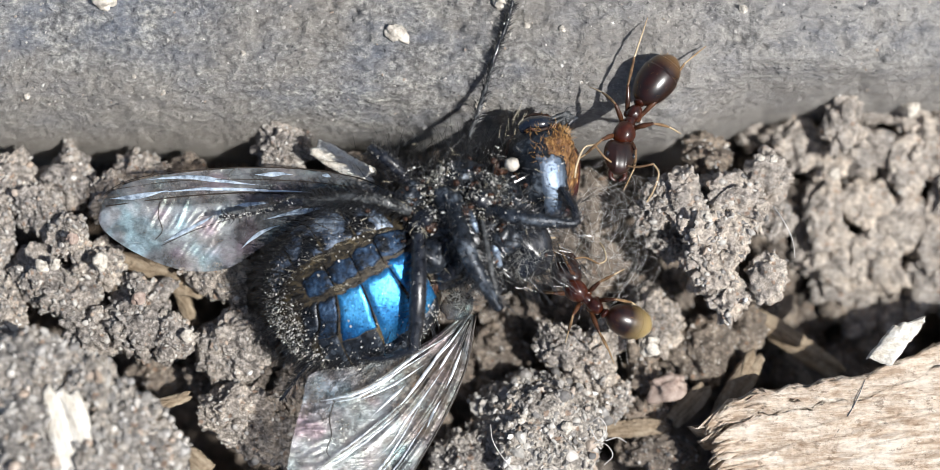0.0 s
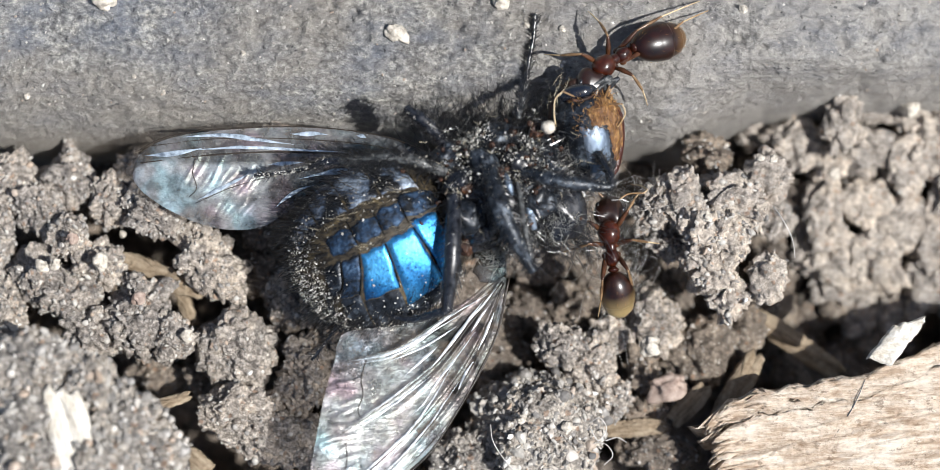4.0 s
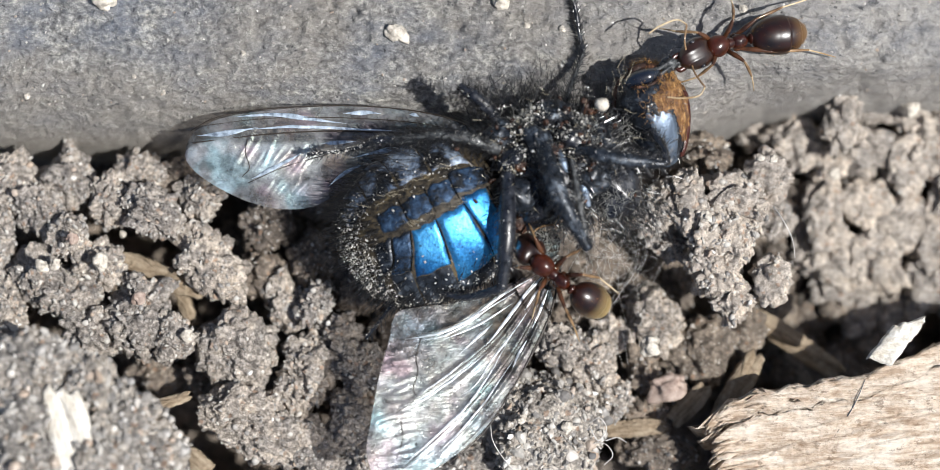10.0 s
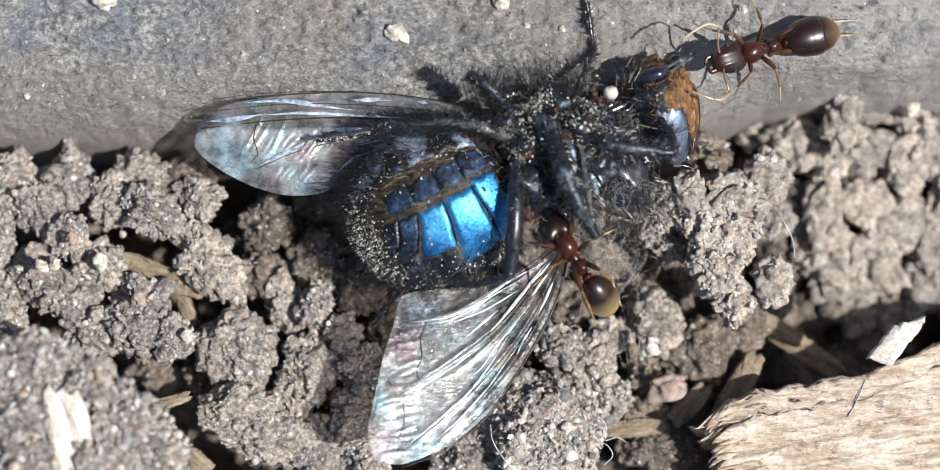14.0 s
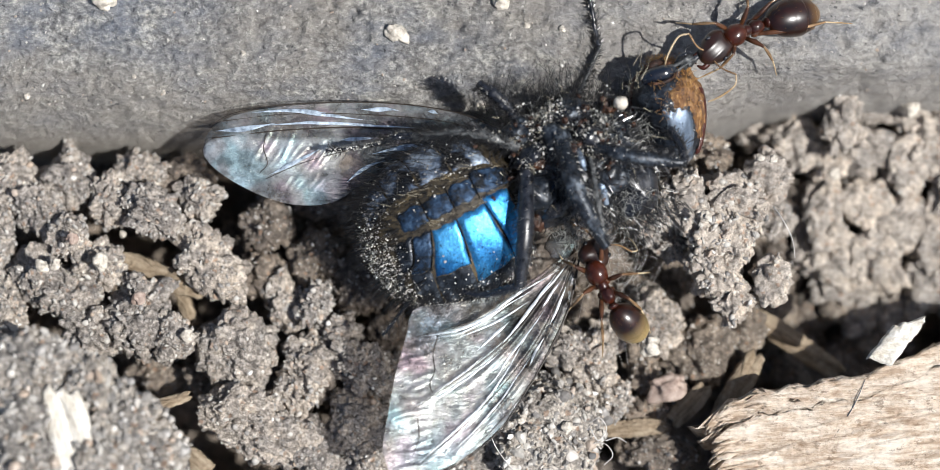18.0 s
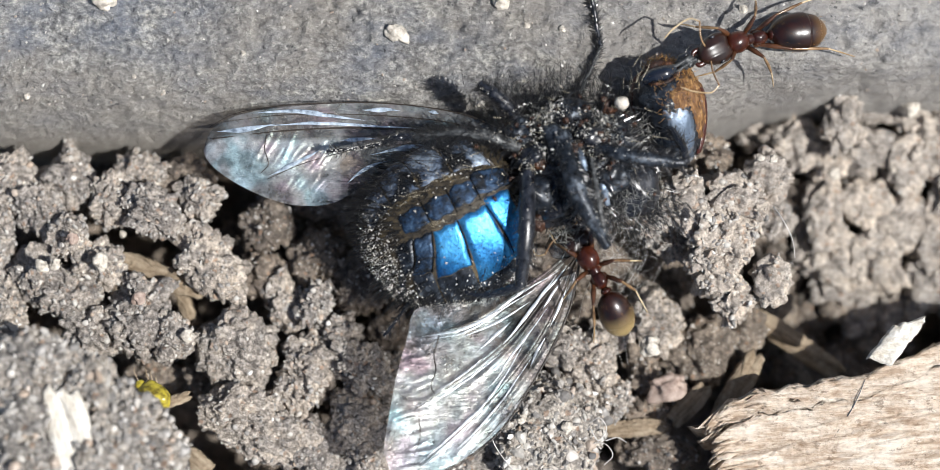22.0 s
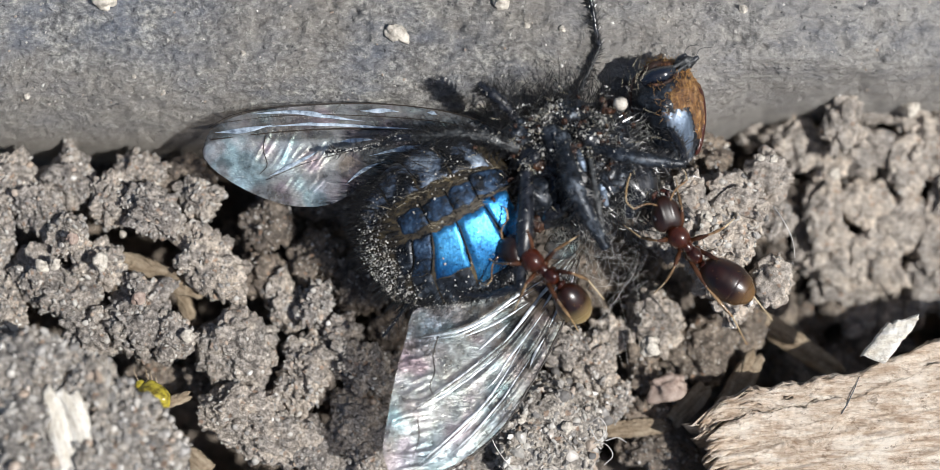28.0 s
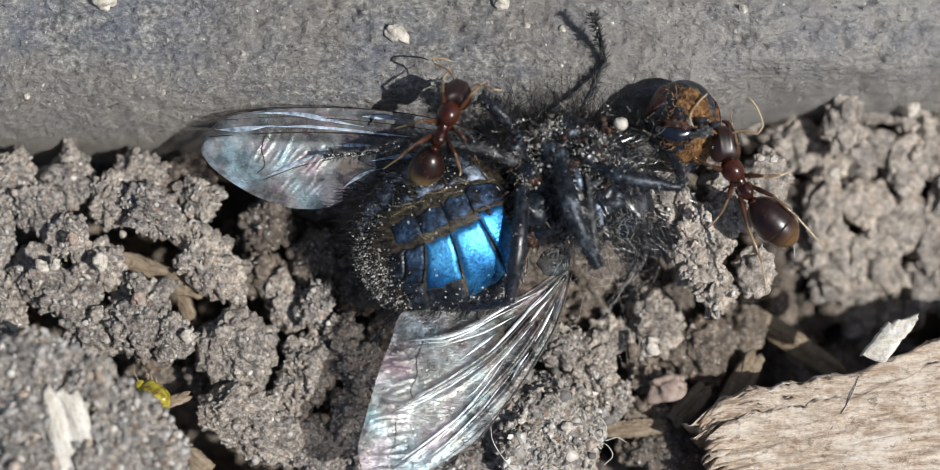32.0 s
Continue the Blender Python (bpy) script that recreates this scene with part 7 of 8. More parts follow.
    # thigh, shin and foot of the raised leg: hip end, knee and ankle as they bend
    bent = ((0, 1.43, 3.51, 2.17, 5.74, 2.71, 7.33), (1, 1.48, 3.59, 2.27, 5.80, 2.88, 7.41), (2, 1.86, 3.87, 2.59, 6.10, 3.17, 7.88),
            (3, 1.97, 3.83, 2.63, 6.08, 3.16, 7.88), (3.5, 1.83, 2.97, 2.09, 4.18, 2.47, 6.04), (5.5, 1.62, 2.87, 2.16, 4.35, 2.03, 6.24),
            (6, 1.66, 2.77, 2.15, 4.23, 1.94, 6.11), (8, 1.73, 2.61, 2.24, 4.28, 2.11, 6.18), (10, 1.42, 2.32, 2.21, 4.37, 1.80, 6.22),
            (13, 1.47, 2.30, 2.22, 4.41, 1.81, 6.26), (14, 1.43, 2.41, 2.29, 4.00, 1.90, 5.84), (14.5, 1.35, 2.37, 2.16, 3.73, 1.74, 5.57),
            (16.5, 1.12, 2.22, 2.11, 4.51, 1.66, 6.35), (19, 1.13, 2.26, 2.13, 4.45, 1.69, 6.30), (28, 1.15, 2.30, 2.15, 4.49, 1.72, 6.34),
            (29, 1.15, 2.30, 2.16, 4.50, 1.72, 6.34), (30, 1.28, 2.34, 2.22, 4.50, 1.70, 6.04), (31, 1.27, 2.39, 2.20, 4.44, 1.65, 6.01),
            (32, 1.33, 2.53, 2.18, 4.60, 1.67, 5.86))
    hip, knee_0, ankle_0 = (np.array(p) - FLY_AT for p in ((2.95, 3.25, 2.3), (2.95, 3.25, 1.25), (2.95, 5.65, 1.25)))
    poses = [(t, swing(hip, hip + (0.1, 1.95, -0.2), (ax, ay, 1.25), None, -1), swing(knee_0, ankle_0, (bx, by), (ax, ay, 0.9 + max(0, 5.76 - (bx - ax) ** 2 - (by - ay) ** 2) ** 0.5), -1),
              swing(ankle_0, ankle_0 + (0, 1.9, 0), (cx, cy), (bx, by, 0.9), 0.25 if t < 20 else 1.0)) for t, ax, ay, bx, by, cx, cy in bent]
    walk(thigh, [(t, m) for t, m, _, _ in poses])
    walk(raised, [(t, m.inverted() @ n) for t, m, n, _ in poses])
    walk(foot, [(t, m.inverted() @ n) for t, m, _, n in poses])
    walk(low_wing, [
        (0, about((1.274, -1.684, 1.7), 0, 0, 0, 0, 0, 0)),
        (13, about((1.274, -1.684, 1.7), 0, 0, 0, 0, 0, 0)),
        (14.5, about((1.274, -1.684, 1.7), 0, 0, 0, 0, 0, -2)),
        (16.5, about((1.274, -1.684, 1.7), 0, 0, 0, 0, 0, 0)),
        (29, about((1.274, -1.684, 1.7), 0, 0, 0, 0, 0, 0)),
        (29.5, about((1.274, -1.684, 1.7), 0, 0, 0, 0, 0, -1)),
        (30, about((1.274, -1.684, 1.7), 0, 0, 0, 0, 0, -2)),
        (32, about((1.274, -1.684, 1.7), 0, 0, 0, 0, 0, -2)),
    ])
    walk(hauler, [
        (0, shift(4.598, 3.182, 1.880, 0, -20, -116.7)),
        (0.5, shift(3.516, 3.041, 1.885, 0, -20, -114.8)),
        (1, shift(2.809, 3.767, 1.890, 0, -20, -146.2)),
        (1.5, shift(3.537, 3.964, 1.895, 0, -20, -143.6)),
        (2, shift(3.706, 4.287, 1.900, 0, -20, -151.1)),
        (2.5, shift(3.754, 4.379, 1.905, 0, -20, -146.4)),
        (3, shift(3.910, 4.417, 1.910, 0, -20, -148.3)),
        (3.5, shift(4.007, 4.735, 1.915, 0, -20, -147.6)),
        (5.5, shift(5.441, 5.331, 1.930, 0, -20, -151.1)),
        (6, shift(6.265, 5.323, 1.930, 0, -20, -167.1)),
        (7, shift(6.582, 5.261, 1.930, 0, -20, -165.3)),
        (8, shift(6.597, 5.436, 1.930, 0, -20, -162.7)),
        (9, shift(6.898, 5.525, 1.930, 0, -20, -162.6)),
        (9.5, shift(7.121, 5.478, 1.930, 0, -20, -168.0)),
        (10, shift(7.426, 5.546, 1.930, 0, -20, -166.0)),
        (10.5, shift(7.591, 5.617, 1.930, 0, -20, -166.1)),
        (11, shift(6.818, 5.707, 1.930, 0, -20, -155.4)),
        (12, shift(7.673, 5.457, 1.930, 0, -20, -171.2)),
        (13, shift(7.787, 5.462, 1.930, 0, -20, -172.4)),
        (14, shift(8.413, 5.385, 1.930, 0, -20, -164.3)),
        (14.5, shift(8.948, 5.379, 1.930, 0, -20, -164.6)),
        (16.5, shift(8.074, 5.595, 1.930, 0, -20, -156.8)),
        (17, shift(7.937, 5.863, 1.930, 0, -20, -160.4)),
        (18, shift(7.933, 5.905, 1.930, 0, -20, -158.0)),
        (19, shift(8.255, 5.669, 1.930, 0, -20, -169.8)),
        (20, shift(8.417, 5.498, 1.930, 0, -20, -164.4)),
        (21, shift(8.142, 5.563, 1.930, 0, -20, -163.1)),
        (21.5, shift(7.730, 5.649, 1.930, 0, -20, -165.3)),
        (22, shift(8.002, 5.663, 1.930, 0, -20, -167.1)),
        (22.5, shift(8.009, 5.774, 1.930, 0, -20, -166.1)),
        (23, shift(7.886, 5.596, 1.930, 0, -20, -166.5)),
        (23.5, shift(7.811, 5.584, 1.930, 0, -20, -165.1)),
        (24, shift(7.532, 5.335, 1.930, 0, -20, -152.6)),
        (24.5, shift(8.189, 5.369, 1.997, 0, -20, -136.6)),
        (24.7, shift(7.972, 5.247, 2.023, 0, -20, -131.8)),
        (25, shift(8.226, 4.678, 2.063, 0, -20, -150.8)),
        (25.2, shift(8.183, 4.245, 2.090, 0, -20, -172.7)),
        (25.5, shift(7.166, 3.188, 2.000, 0, -8, -146.3)),
        (27.5, shift(6.235, -0.769, 2.600, 0, -8, -203.8)),
        (27.7, shift(6.008, -0.118, 2.600, 0, -8, -213.2)),
        (28, shift(6.182, -0.252, 2.600, 0, -8, -227.6)),
        (28.3, shift(7.595, 2.478, 2.900, 0, -8, -244.3)),
        (28.5, shift(7.766, 2.532, 2.889, 0, -8, -244.3)),
        (29, shift(7.493, 2.864, 2.862, 0, -8, -247.1)),
        (29.5, shift(7.384, 2.654, 2.835, 0, -8, -241.1)),
        (30, shift(7.363, 2.277, 2.808, 0, -8, -239.4)),
        (30.5, shift(7.304, 2.242, 2.781, 0, -8, -238.5)),
        (31, shift(7.514, 2.203, 2.754, 0, -8, -233.1)),
        (31.5, shift(7.477, 2.190, 2.727, 0, -8, -235.1)),
        (32, shift(7.703, 1.648, 2.700, 0, -8, -236.6)),
    ])
    walk(hauler_head, [
        (0, shift(0.62, 0, 0, 0, 0.0, 22.5)),
        (0.5, shift(0.62, 0, 0, 0, 0.0, 34.6)),
        (1, shift(0.62, 0, 0, 0, 9.2, 2.2)),
        (1.5, shift(0.62, 0, 0, 0, 11.3, 8.7)),
        (2, shift(0.62, 0, 0, 0, 0.0, 23.1)),
        (2.5, shift(0.62, 0, 0, 0, 9.8, 17.5)),
        (3, shift(0.62, 0, 0, 0, 13.0, 2.0)),
        (3.5, shift(0.62, 0, 0, 0, 12.1, 29.2)),
        (5.5, shift(0.62, 0, 0, 0, 15.7, 55.0)),
        (6, shift(0.62, 0, 0, 0, 0.0, 30.0)),
        (7, shift(0.62, 0, 0, 0, 0.0, 19.1)),
        (8, shift(0.62, 0, 0, 0, 4.2, 23.6)),
        (9, shift(0.62, 0, 0, 0, 0.0, 20.7)),
        (9.5, shift(0.62, 0, 0, 0, 0.0, 1.6)),
        (10, shift(0.62, 0, 0, 0, 0.0, 13.2)),
        (10.5, shift(0.62, 0, 0, 0, 0.0, 22.4)),
        (11, shift(0.62, 0, 0, 0, 0.0, 18.3)),
        (12, shift(0.62, 0, 0, 0, 0.0, 33.9)),
        (13, shift(0.62, 0, 0, 0, 0.0, 22.0)),
        (14, shift(0.62, 0, 0, 0, 0.0, 2.5)),
        (14.5, shift(0.62, 0, 0, 0, 13.3, 21.6)),
        (16.5, shift(0.62, 0, 0, 0, 0.0, 13.4)),
        (17, shift(0.62, 0, 0, 0, 9.5, 18.2)),
        (18, shift(0.62, 0, 0, 0, 10.3, 21.3)),
        (19, shift(0.62, 0, 0, 0, 0.0, 23.2)),
        (20, shift(0.62, 0, 0, 0, 0.0, -3.9)),
        (21, shift(0.62, 0, 0, 0, 0.0, 17.1)),
        (21.5, shift(0.62, 0, 0, 0, 0.0, 13.2)),
        (22, shift(0.62, 0, 0, 0, 0.0, 13.2)),
        (22.5, shift(0.62, 0, 0, 0, 0.0, 22.4)),
        (23, shift(0.62, 0, 0, 0, 0.0, 8.5)),
        (23.5, shift(0.62, 0, 0, 0, 0.0, -7.0)),
        (24, shift(0.62, 0, 0, 0, 0.0, -8.1)),
        (24.5, shift(0.62, 0, 0, 0, 0.0, 23.9)),
        (24.7, shift(0.62, 0, 0, 0, 0.0, 25.5)),
        (25, shift(0.62, 0, 0, 0, 0.0, 15.3)),
        (25.2, shift(0.62, 0, 0, 0, 0.0, 13.8)),
        (25.5, shift(0.62, 0, 0, 0, 0.0, 48.7)),
        (27.5, shift(0.62, 0, 0, 0, 0.0, -45.6)),
        (27.7, shift(0.62, 0, 0, 0, 0.0, 0.4)),
        (28, shift(0.62, 0, 0, 0, 0.0, -25.3)),
        (28.3, shift(0.62, 0, 0, 0, 9.2, -20.4)),
        (28.5, shift(0.62, 0, 0, 0, 3.1, -36.5)),
        (29, shift(0.62, 0, 0, 0, 13.4, -14.3)),
        (29.5, shift(0.62, 0, 0, 0, 12.3, -17.2)),
        (30, shift(0.62, 0, 0, 0, 11.8, -43.5)),
        (30.5, shift(0.62, 0, 0, 0, 0.0, -9.3)),
        (31, shift(0.62, 0, 0, 0, 0.0, -28.8)),
        (31.5, shift(0.62, 0, 0, 0, 0.0, -25.9)),
        (32, shift(0.62, 0, 0, 0, 6.0, -25.9)),
    ])
    walk(hauler_gaster, [
        (0, shift(-0.85, 0, 0, 0, 6.0, -11.5)),
        (0.5, shift(-0.85, 0, 0, 0, 6.0, -19.9)),
        (1, shift(-0.85, 0, 0, 0, -1.4, -1.0)),
        (1.5, shift(-0.85, 0, 0, 0, -3.1, -3.7)),
        (2, shift(-0.85, 0, 0, 0, 4.9, -11.8)),
        (2.5, shift(-0.85, 0, 0, 0, -2.4, -7.9)),
        (3, shift(-0.85, 0, 0, 0, -4.3, -0.8)),
        (3.5, shift(-0.85, 0, 0, 0, -4.6, -12.2)),
        (5.5, shift(-0.85, 0, 0, 0, -9.0, -20.7)),
        (6, shift(-0.85, 0, 0, 0, 6.0, -15.9)),
        (7, shift(-0.85, 0, 0, 0, 6.0, -10.4)),
        (8, shift(-0.85, 0, 0, 0, 0.9, -11.6)),
        (9, shift(-0.85, 0, 0, 0, 6.0, -11.1)),
        (9.5, shift(-0.85, 0, 0, 0, 6.0, -0.8)),
        (10, shift(-0.85, 0, 0, 0, 6.0, -6.7)),
        (10.5, shift(-0.85, 0, 0, 0, 6.0, -11.7)),
        (11, shift(-0.85, 0, 0, 0, 6.0, -9.5)),
        (12, shift(-0.85, 0, 0, 0, 6.0, -18.1)),
        (13, shift(-0.85, 0, 0, 0, 6.0, -11.2)),
        (14, shift(-0.85, 0, 0, 0, 6.0, -1.3)),
        (14.5, shift(-0.85, 0, 0, 0, -5.1, -8.7)),
        (16.5, shift(-0.85, 0, 0, 0, 6.0, -7.3)),
        (17, shift(-0.85, 0, 0, 0, -2.1, -8.2)),
        (18, shift(-0.85, 0, 0, 0, -2.9, -9.4)),
        (19, shift(-0.85, 0, 0, 0, 6.0, -12.6)),
        (20, shift(-0.85, 0, 0, 0, 6.0, 2.0)),
        (21, shift(-0.85, 0, 0, 0, 4.2, -8.6)),
        (21.5, shift(-0.85, 0, 0, 0, 6.0, -6.8)),
        (22, shift(-0.85, 0, 0, 0, 4.0, -6.6)),
        (22.5, shift(-0.85, 0, 0, 0, 6.0, -11.7)),
        (23, shift(-0.85, 0, 0, 0, 6.0, -4.3)),
        (23.5, shift(-0.85, 0, 0, 0, 6.0, 3.6)),
        (24, shift(-0.85, 0, 0, 0, 6.0, 4.9)),
        (24.5, shift(-0.85, 0, 0, 0, 6.0, -12.4)),
        (24.7, shift(-0.85, 0, 0, 0, 6.0, -13.6)),
        (25, shift(-0.85, 0, 0, 0, 6.0, -8.0)),
        (25.2, shift(-0.85, 0, 0, 0, 6.0, -7.8)),
        (25.5, shift(-0.85, 0, 0, 0, 6.0, -28.1)),
        (27.5, shift(-0.85, 0, 0, 0, 6.0, 25.4)),
        (27.7, shift(-0.85, 0, 0, 0, 6.0, -0.2)),
        (28, shift(-0.85, 0, 0, 0, 6.0, 13.5)),
        (28.3, shift(-0.85, 0, 0, 0, -2.0, 9.3)),
        (28.5, shift(-0.85, 0, 0, 0, -0.3, 18.1)),
        (29, shift(-0.85, 0, 0, 0, -4.8, 5.8)),
        (29.5, shift(-0.85, 0, 0, 0, -4.2, 7.2)),
        (30, shift(-0.85, 0, 0, 0, -5.5, 18.4)),
        (30.5, shift(-0.85, 0, 0, 0, 6.0, 5.2)),
        (31, shift(-0.85, 0, 0, 0, 2.2, 14.5)),
        (31.5, shift(-0.85, 0, 0, 0, 6.0, 15.0)),
        (32, shift(-0.85, 0, 0, 0, -0.3, 12.5)),
    ])
    walk(helper, [
        (0, shift(3.315, -1.794, 1.3, 0, 0, 141.3)),
        (1, shift(3.201, -1.359, 1.357, 0, 0, 128.8)),
        (2, shift(3.336, -1.231, 1.414, 0, 0, 119.0)),
        (3, shift(3.444, -1.259, 1.471, 0, 0, 116.1)),
        (3.5, shift(3.625, -0.791, 1.5, 0, 0, 106.1)),
        (5.5, shift(5.458, 0.528, 2.4, 0, 0, 84.6)),
        (6, shift(5.307, -0.04, 2.4, 0, 0, 128.7)),
        (6.3, shift(5.152, 0.195, 2.4, 0, 0, 129.1)),
        (6.6, shift(4.782, -0.845, 2.229, 0, 0, 158.6)),
        (7, shift(3.789, -1.394, 2, 0, 0, 173.8)),
        (7.3, shift(2.722, -0.899, 2.27, 0, 0, 141.6)),
        (7.6, shift(2.371, -1.026, 2.54, 0, 0, 139.5)),
        (8, shift(2.254, -0.972, 2.9, 0, 0, 144.1)),
        (9, shift(2, -1.29, 2.9, 0, 0, 147.4)),
        (10, shift(2.29, -1.043, 2.9, 0, 0, 140.6)),
        (11, shift(2.514, -1.089, 2.9, 0, 0, 141.3)),
        (11.5, shift(2.489, -0.932, 2.9, 0, 0, 126.5)),
        (12, shift(2.453, -1.162, 2.9, 0, 0, 135.0)),
        (12.5, shift(2.511, -1.027, 2.9, 0, 0, 132.7)),
        (13, shift(2.507, -0.728, 2.9, 0, 0, 132.9)),
        (13.5, shift(2.605, -0.654, 2.9, 0, 0, 122.7)),
        (14, shift(2.91, -0.538, 2.9, 0, 0, 124.0)),
        (14.5, shift(3.596, -0.953, 2.65, 0, 0, 111.7)),
        (16.5, shift(3.845, -1.248, 2.417, 0, 0, 123.6)),
        (17, shift(3.718, -1.326, 2.422, 0, 0, 123.5)),
        (18, shift(3.776, -1.339, 2.433, 0, 0, 116.8)),
        (19, shift(3.629, -1.226, 2.444, 0, 0, 117.4)),
        (20, shift(3.605, -1.025, 2.456, 0, 0, 118.1)),
        (21, shift(3.655, -1.124, 2.467, 0, 0, 118.0)),
        (22, shift(3.538, -0.909, 2.478, 0, 0, 118.4)),
        (23, shift(3.555, -1.22, 2.489, 0, 0, 130.1)),
        (24, shift(3.177, -1.174, 2.5, 0, 0, 129.0)),
        (24.5, shift(3.398, -0.766, 2.554, 0, 0, 126.1)),
        (25, shift(3.081, -0.523, 2.608, 0, 0, 130.5)),
        (25.3, shift(3.193, -0.525, 2.641, 0, 0, 117.9)),
        (25.5, shift(2.943, -0.511, 2.662, 0, 0, 123.1)),
        (27.5, shift(3.151, -0.845, 2.878, 0, 0, 133.5)),
        (27.7, shift(3.122, -0.734, 2.9, 0, 0, 119.4)),
        (28, shift(1.972, -0.885, 3.50, 0, 0, 139.5)),
        (28.3, shift(0.234, 0.310, 4.20, 0, 0, 157.9)),
        (28.5, shift(0.116, 0.562, 4.20, 0, 0, 141.6)),
        (29, shift(-0.038, 0.639, 4.20, 0, 0, 121.6)),
        (29.5, shift(0.068, 0.342, 4.20, 0, 0, 120.0)),
        (30, shift(-0.051, 0.356, 4.20, 0, 0, 115.1)),
        (30.5, shift(-0.010, 0.760, 4.10, 0, 0, 101.5)),
        (31, shift(-0.706, 2.078, 3.80, 0, 0, 98.5)),
        (31.5, shift(-0.404, 2.495, 3.50, 0, 0, 92.9)),
        (32, shift(-0.706, 3.195, 3.30, 0, 0, 67.8)),
    ])
    walk(helper_head, [
        (0, shift(0.62, 0, 0, 0, 33.0, -50.9)),
        (1, shift(0.62, 0, 0, 0, 50.6, -24.2)),
        (2, shift(0.62, 0, 0, 0, 50.6, -45.5)),
        (3, shift(0.62, 0, 0, 0, 50.6, -44.8)),
        (3.5, shift(0.62, 0, 0, 0, 47.1, -35.5)),
        (5.5, shift(0.62, 0, 0, 0, 46.5, 32.4)),
        (6, shift(0.62, 0, 0, 0, 50.6, 13.1)),
        (6.3, shift(0.62, 0, 0, 0, 45.6, -20.9)),
        (6.6, shift(0.62, 0, 0, 0, 48.7, 53.4)),
        (7, shift(0.62, 0, 0, 0, 36.3, -48.7)),
        (7.3, shift(0.62, 0, 0, 0, 49.9, -46.8)),
        (7.6, shift(0.62, 0, 0, 0, 49.9, -55.0)),
        (8, shift(0.62, 0, 0, 0, 50.6, -33.3)),
        (9, shift(0.62, 0, 0, 0, 50.6, -25.8)),
        (10, shift(0.62, 0, 0, 0, 50.6, -27.0)),
        (11, shift(0.62, 0, 0, 0, 50.6, -7.7)),
        (11.5, shift(0.62, 0, 0, 0, 50.6, -54.8)),
        (12, shift(0.62, 0, 0, 0, 50.6, -54.8)),
        (12.5, shift(0.62, 0, 0, 0, 50.6, -50.1)),
        (13, shift(0.62, 0, 0, 0, 50.6, -14.6)),
        (13.5, shift(0.62, 0, 0, 0, 49.2, -55.0)),
        (14, shift(0.62, 0, 0, 0, 50.6, -6.4)),
        (14.5, shift(0.62, 0, 0, 0, 50.6, -3.8)),
        (16.5, shift(0.62, 0, 0, 0, 46.9, -2.2)),
        (17, shift(0.62, 0, 0, 0, 42.0, -21.1)),
        (18, shift(0.62, 0, 0, 0, 50.6, -52.7)),
        (19, shift(0.62, 0, 0, 0, 12.5, -8.5)),
        (20, shift(0.62, 0, 0, 0, 50.6, -49.3)),
        (21, shift(0.62, 0, 0, 0, 50.6, -42.9)),
        (22, shift(0.62, 0, 0, 0, 50.6, 10.6)),
        (23, shift(0.62, 0, 0, 0, 50.6, 11.3)),
        (24, shift(0.62, 0, 0, 0, 50.6, -51.8)),
        (24.5, shift(0.62, 0, 0, 0, 50.6, -15.6)),
        (25, shift(0.62, 0, 0, 0, 50.6, -8.1)),
        (25.3, shift(0.62, 0, 0, 0, 50.6, -9.1)),
        (25.5, shift(0.62, 0, 0, 0, 50.6, -37.6)),
        (27.5, shift(0.62, 0, 0, 0, 50.6, 23.6)),
        (27.7, shift(0.62, 0, 0, 0, 31.9, 21.7)),
        (28, shift(0.62, 0, 0, 0, 49.4, 29.7)),
        (28.3, shift(0.62, 0, 0, 0, 50.6, -13.8)),
        (28.5, shift(0.62, 0, 0, 0, 50.6, 20.0)),
        (29, shift(0.62, 0, 0, 0, 50.6, -48.4)),
        (29.5, shift(0.62, 0, 0, 0, 50.6, -9.9)),
        (30, shift(0.62, 0, 0, 0, 41.4, -49.1)),
        (30.5, shift(0.62, 0, 0, 0, 50.6, -22.1)),
        (31, shift(0.62, 0, 0, 0, 50.6, -17.7)),
        (31.5, shift(0.62, 0, 0, 0, 50.6, -5.8)),
        (32, shift(0.62, 0, 0, 0, 48.6, 1.7)),
    ])
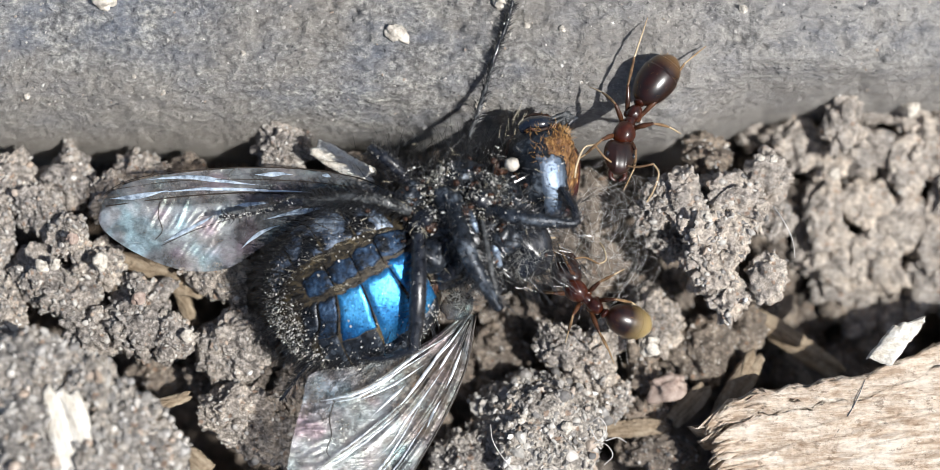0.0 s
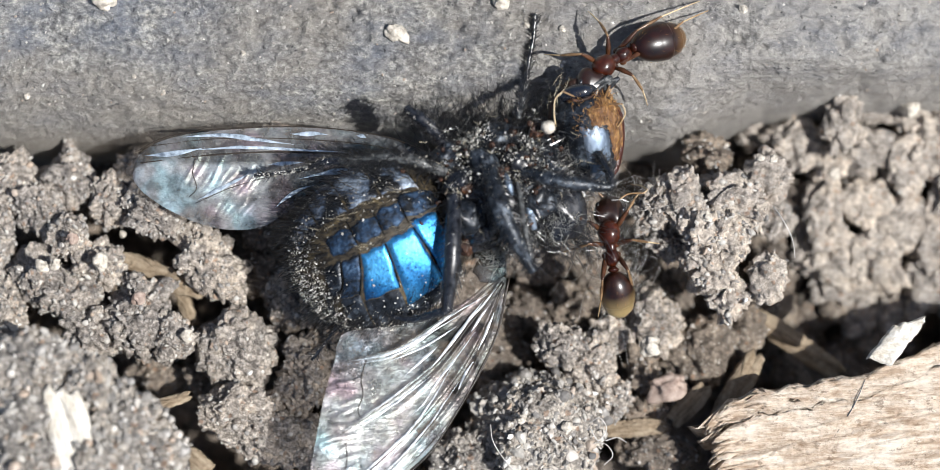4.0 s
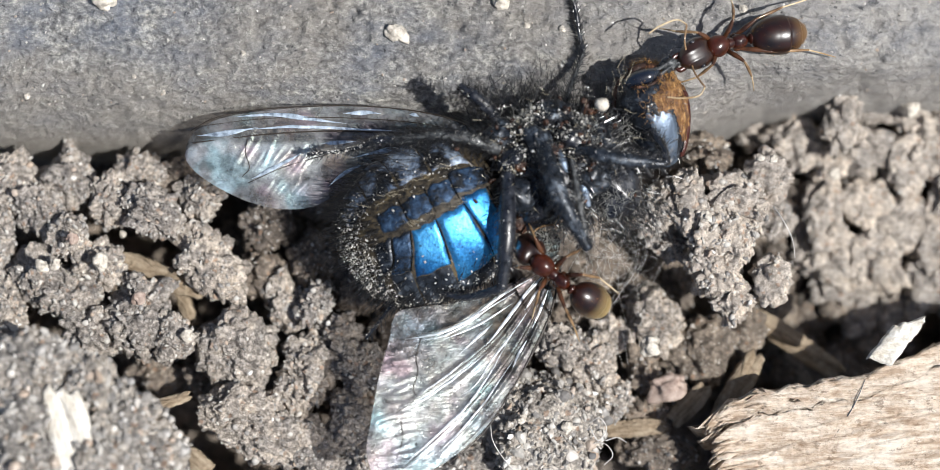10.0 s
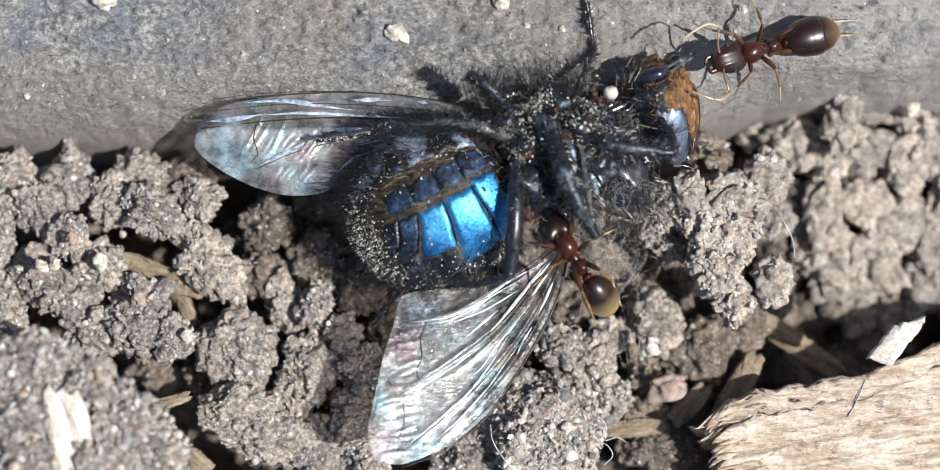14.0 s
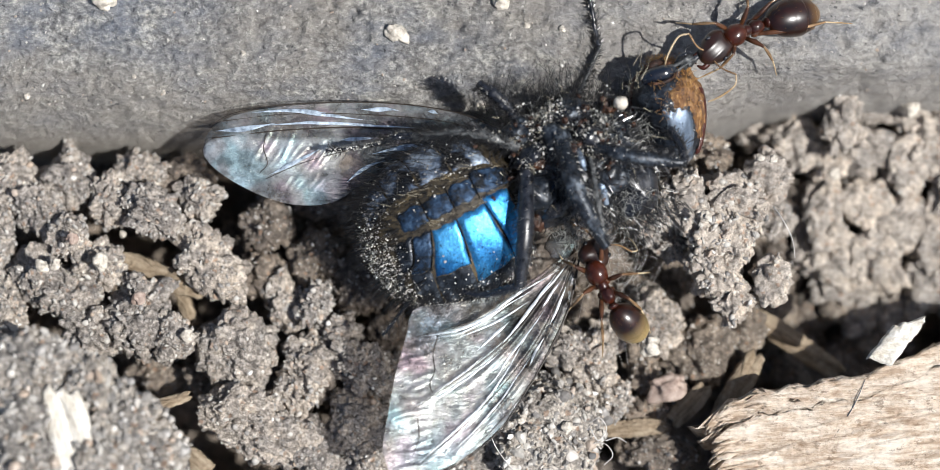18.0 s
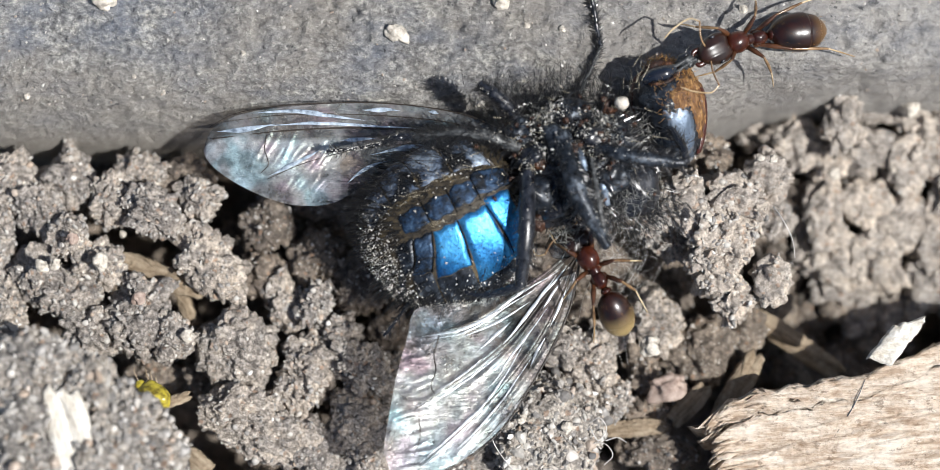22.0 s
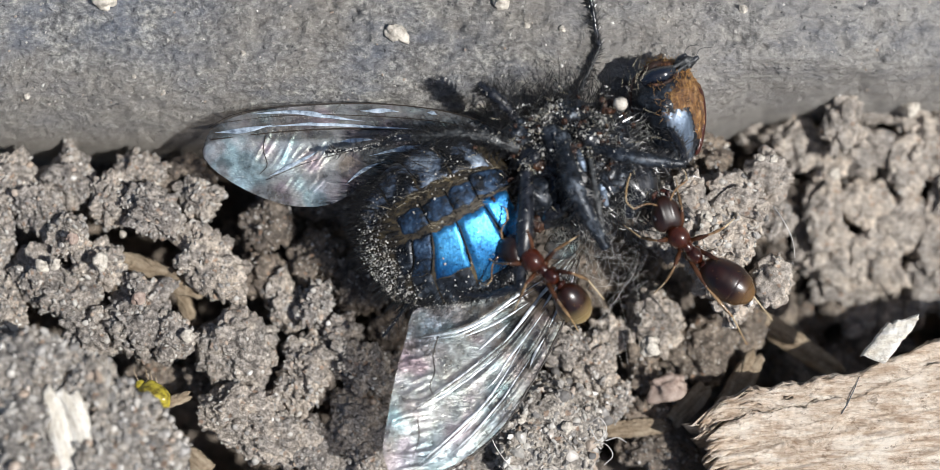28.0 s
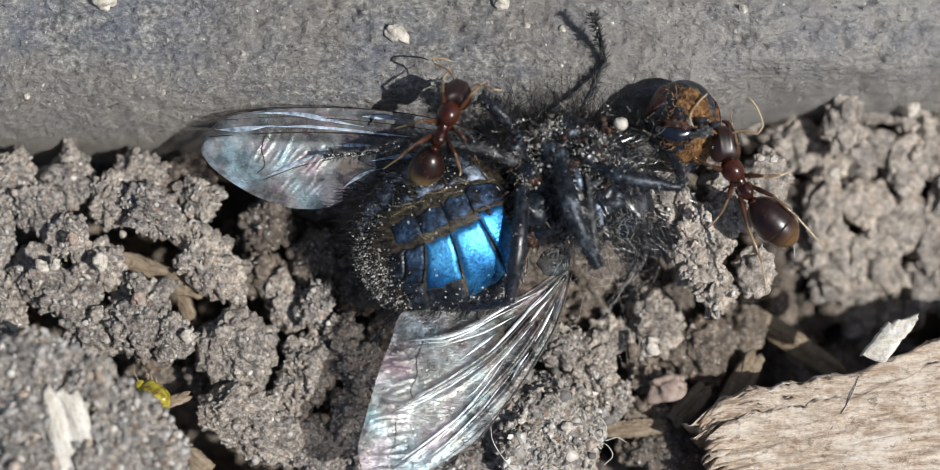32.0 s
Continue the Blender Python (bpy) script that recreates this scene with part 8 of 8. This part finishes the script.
    walk(helper_gaster, [
        (0, shift(-0.85, 0, 0, 0, -30.1, 21.6)),
        (1, shift(-0.85, 0, 0, 0, -44.7, 6.9)),
        (2, shift(-0.85, 0, 0, 0, -41.6, 14.3)),
        (3, shift(-0.85, 0, 0, 0, -45.3, 16.6)),
        (3.5, shift(-0.85, 0, 0, 0, -34.7, 12.0)),
        (5.5, shift(-0.85, 0, 0, 0, -34.1, -11.1)),
        (6, shift(-0.85, 0, 0, 0, -35.2, -4.0)),
        (6.3, shift(-0.85, 0, 0, 0, -32.4, 7.4)),
        (6.6, shift(-0.85, 0, 0, 0, -38.5, -17.6)),
        (7, shift(-0.85, 0, 0, 0, -31.1, 19.8)),
        (7.3, shift(-0.85, 0, 0, 0, -37.7, 14.4)),
        (7.6, shift(-0.85, 0, 0, 0, -45.3, 25.1)),
        (8, shift(-0.85, 0, 0, 0, -45.3, 11.5)),
        (9, shift(-0.85, 0, 0, 0, -45.3, 14.1)),
        (10, shift(-0.85, 0, 0, 0, -45.3, 10.1)),
        (11, shift(-0.85, 0, 0, 0, -45.3, 3.9)),
        (11.5, shift(-0.85, 0, 0, 0, -45.3, 22.7)),
        (12, shift(-0.85, 0, 0, 0, -45.3, 25.8)),
        (12.5, shift(-0.85, 0, 0, 0, -45.3, 20.2)),
        (13, shift(-0.85, 0, 0, 0, -45.3, 4.1)),
        (13.5, shift(-0.85, 0, 0, 0, -42.9, 23.3)),
        (14, shift(-0.85, 0, 0, 0, -42.4, 1.6)),
        (14.5, shift(-0.85, 0, 0, 0, -45.3, 1.6)),
        (16.5, shift(-0.85, 0, 0, 0, -32.4, 0.7)),
        (17, shift(-0.85, 0, 0, 0, -30.1, 8.0)),
        (18, shift(-0.85, 0, 0, 0, -40.5, 18.1)),
        (19, shift(-0.85, 0, 0, 0, -9.5, 4.2)),
        (20, shift(-0.85, 0, 0, 0, -40.0, 15.7)),
        (21, shift(-0.85, 0, 0, 0, -45.3, 16.9)),
        (22, shift(-0.85, 0, 0, 0, -35.1, -3.3)),
        (23, shift(-0.85, 0, 0, 0, -38.0, -3.0)),
        (24, shift(-0.85, 0, 0, 0, -45.3, 23.9)),
        (24.5, shift(-0.85, 0, 0, 0, -35.8, 4.7)),
        (25, shift(-0.85, 0, 0, 0, -45.3, 3.1)),
        (25.3, shift(-0.85, 0, 0, 0, -45.1, 2.5)),
        (25.5, shift(-0.85, 0, 0, 0, -45.3, 12.6)),
        (27.5, shift(-0.85, 0, 0, 0, -45.3, -7.9)),
        (27.7, shift(-0.85, 0, 0, 0, -45.3, -13.4)),
        (28, shift(-0.85, 0, 0, 0, -45.3, -17.0)),
        (28.3, shift(-0.85, 0, 0, 0, -38.7, 3.5)),
        (28.5, shift(-0.85, 0, 0, 0, -45.3, -7.3)),
        (29, shift(-0.85, 0, 0, 0, -45.3, 23.6)),
        (29.5, shift(-0.85, 0, 0, 0, -45.3, 4.2)),
        (30, shift(-0.85, 0, 0, 0, -45.3, 34.7)),
        (30.5, shift(-0.85, 0, 0, 0, -42.9, 5.9)),
        (31, shift(-0.85, 0, 0, 0, -45.3, 6.9)),
        (31.5, shift(-0.85, 0, 0, 0, -44.4, 1.5)),
        (32, shift(-0.85, 0, 0, 0, -45.3, -1.0)),
    ])
    stepping(hauler_steps, hauler_feelers, ((0, 1.5), (3.5, 5.5), (10.5, 11.5), (14, 16.5), (24.3, 28.6)), 5)
    stepping(helper_steps, helper_feelers, ((3.2, 8.0), (14, 17), (27.6, 28.5), (30, 32)), 6)
    for seed, x, y, z in ((80, 6.463, 1.012, 0.206), (81, 5.718, 0.837, -0.031), (83, 7.148, 0.071, 0.532), (84, 7.869, -0.053, 0.369), (85, 7.383, -1.029, 0.211), (86, 7.832, -1.918, 0.232), (87, 8.898, -1.243, 0.232), (88, 6.935, -0.497, 0.332)):
        walk(CRUMBS[seed], [(t, shift(x + dx, y + dy, z)) for t, dx, dy in (
            (0, -0.13, 0.07), (3.5, -0.13, 0.07), (6, -0.08, 0.05), (10, 0, 0), (14, 0.04, -0.04), (17, 0, 0), (25, 0, -0.02),
            (28.8, 0.03, -0.02), (29.5, -0.05, 0.01), (30.5, -0.27, 0.08), (32, -0.5, 0.27))])
    walk(chip, [(t, shift(10.834 + dx, -5.944 + dy, 1.2)) for t, dx, dy in ((0, 0, 0), (25.5, 0, 0), (27.5, -0.17, 0.07), (32, -0.19, 0.08))])
    walk(flake, [(t, shift(12.393 + dx, -3.103 + dy, 1.9)) for t, dx, dy in ((0, 0, 0), (25.5, 0, 0), (27.5, -0.17, 0.07), (32, -0.19, 0.08))])
    walk(mite, [(t, shift(x, y, z, 0, 12, 145)) for t, x, y, z in ((0, -16.645, -5.431, -0.1), (18.97, -16.645, -5.431, -0.1), (19.07, -9.25, -4.72, 1.2), (19.2, -9.25, -4.72, 1.2), (32, -9.25, -4.72, 1.2))])


motions()
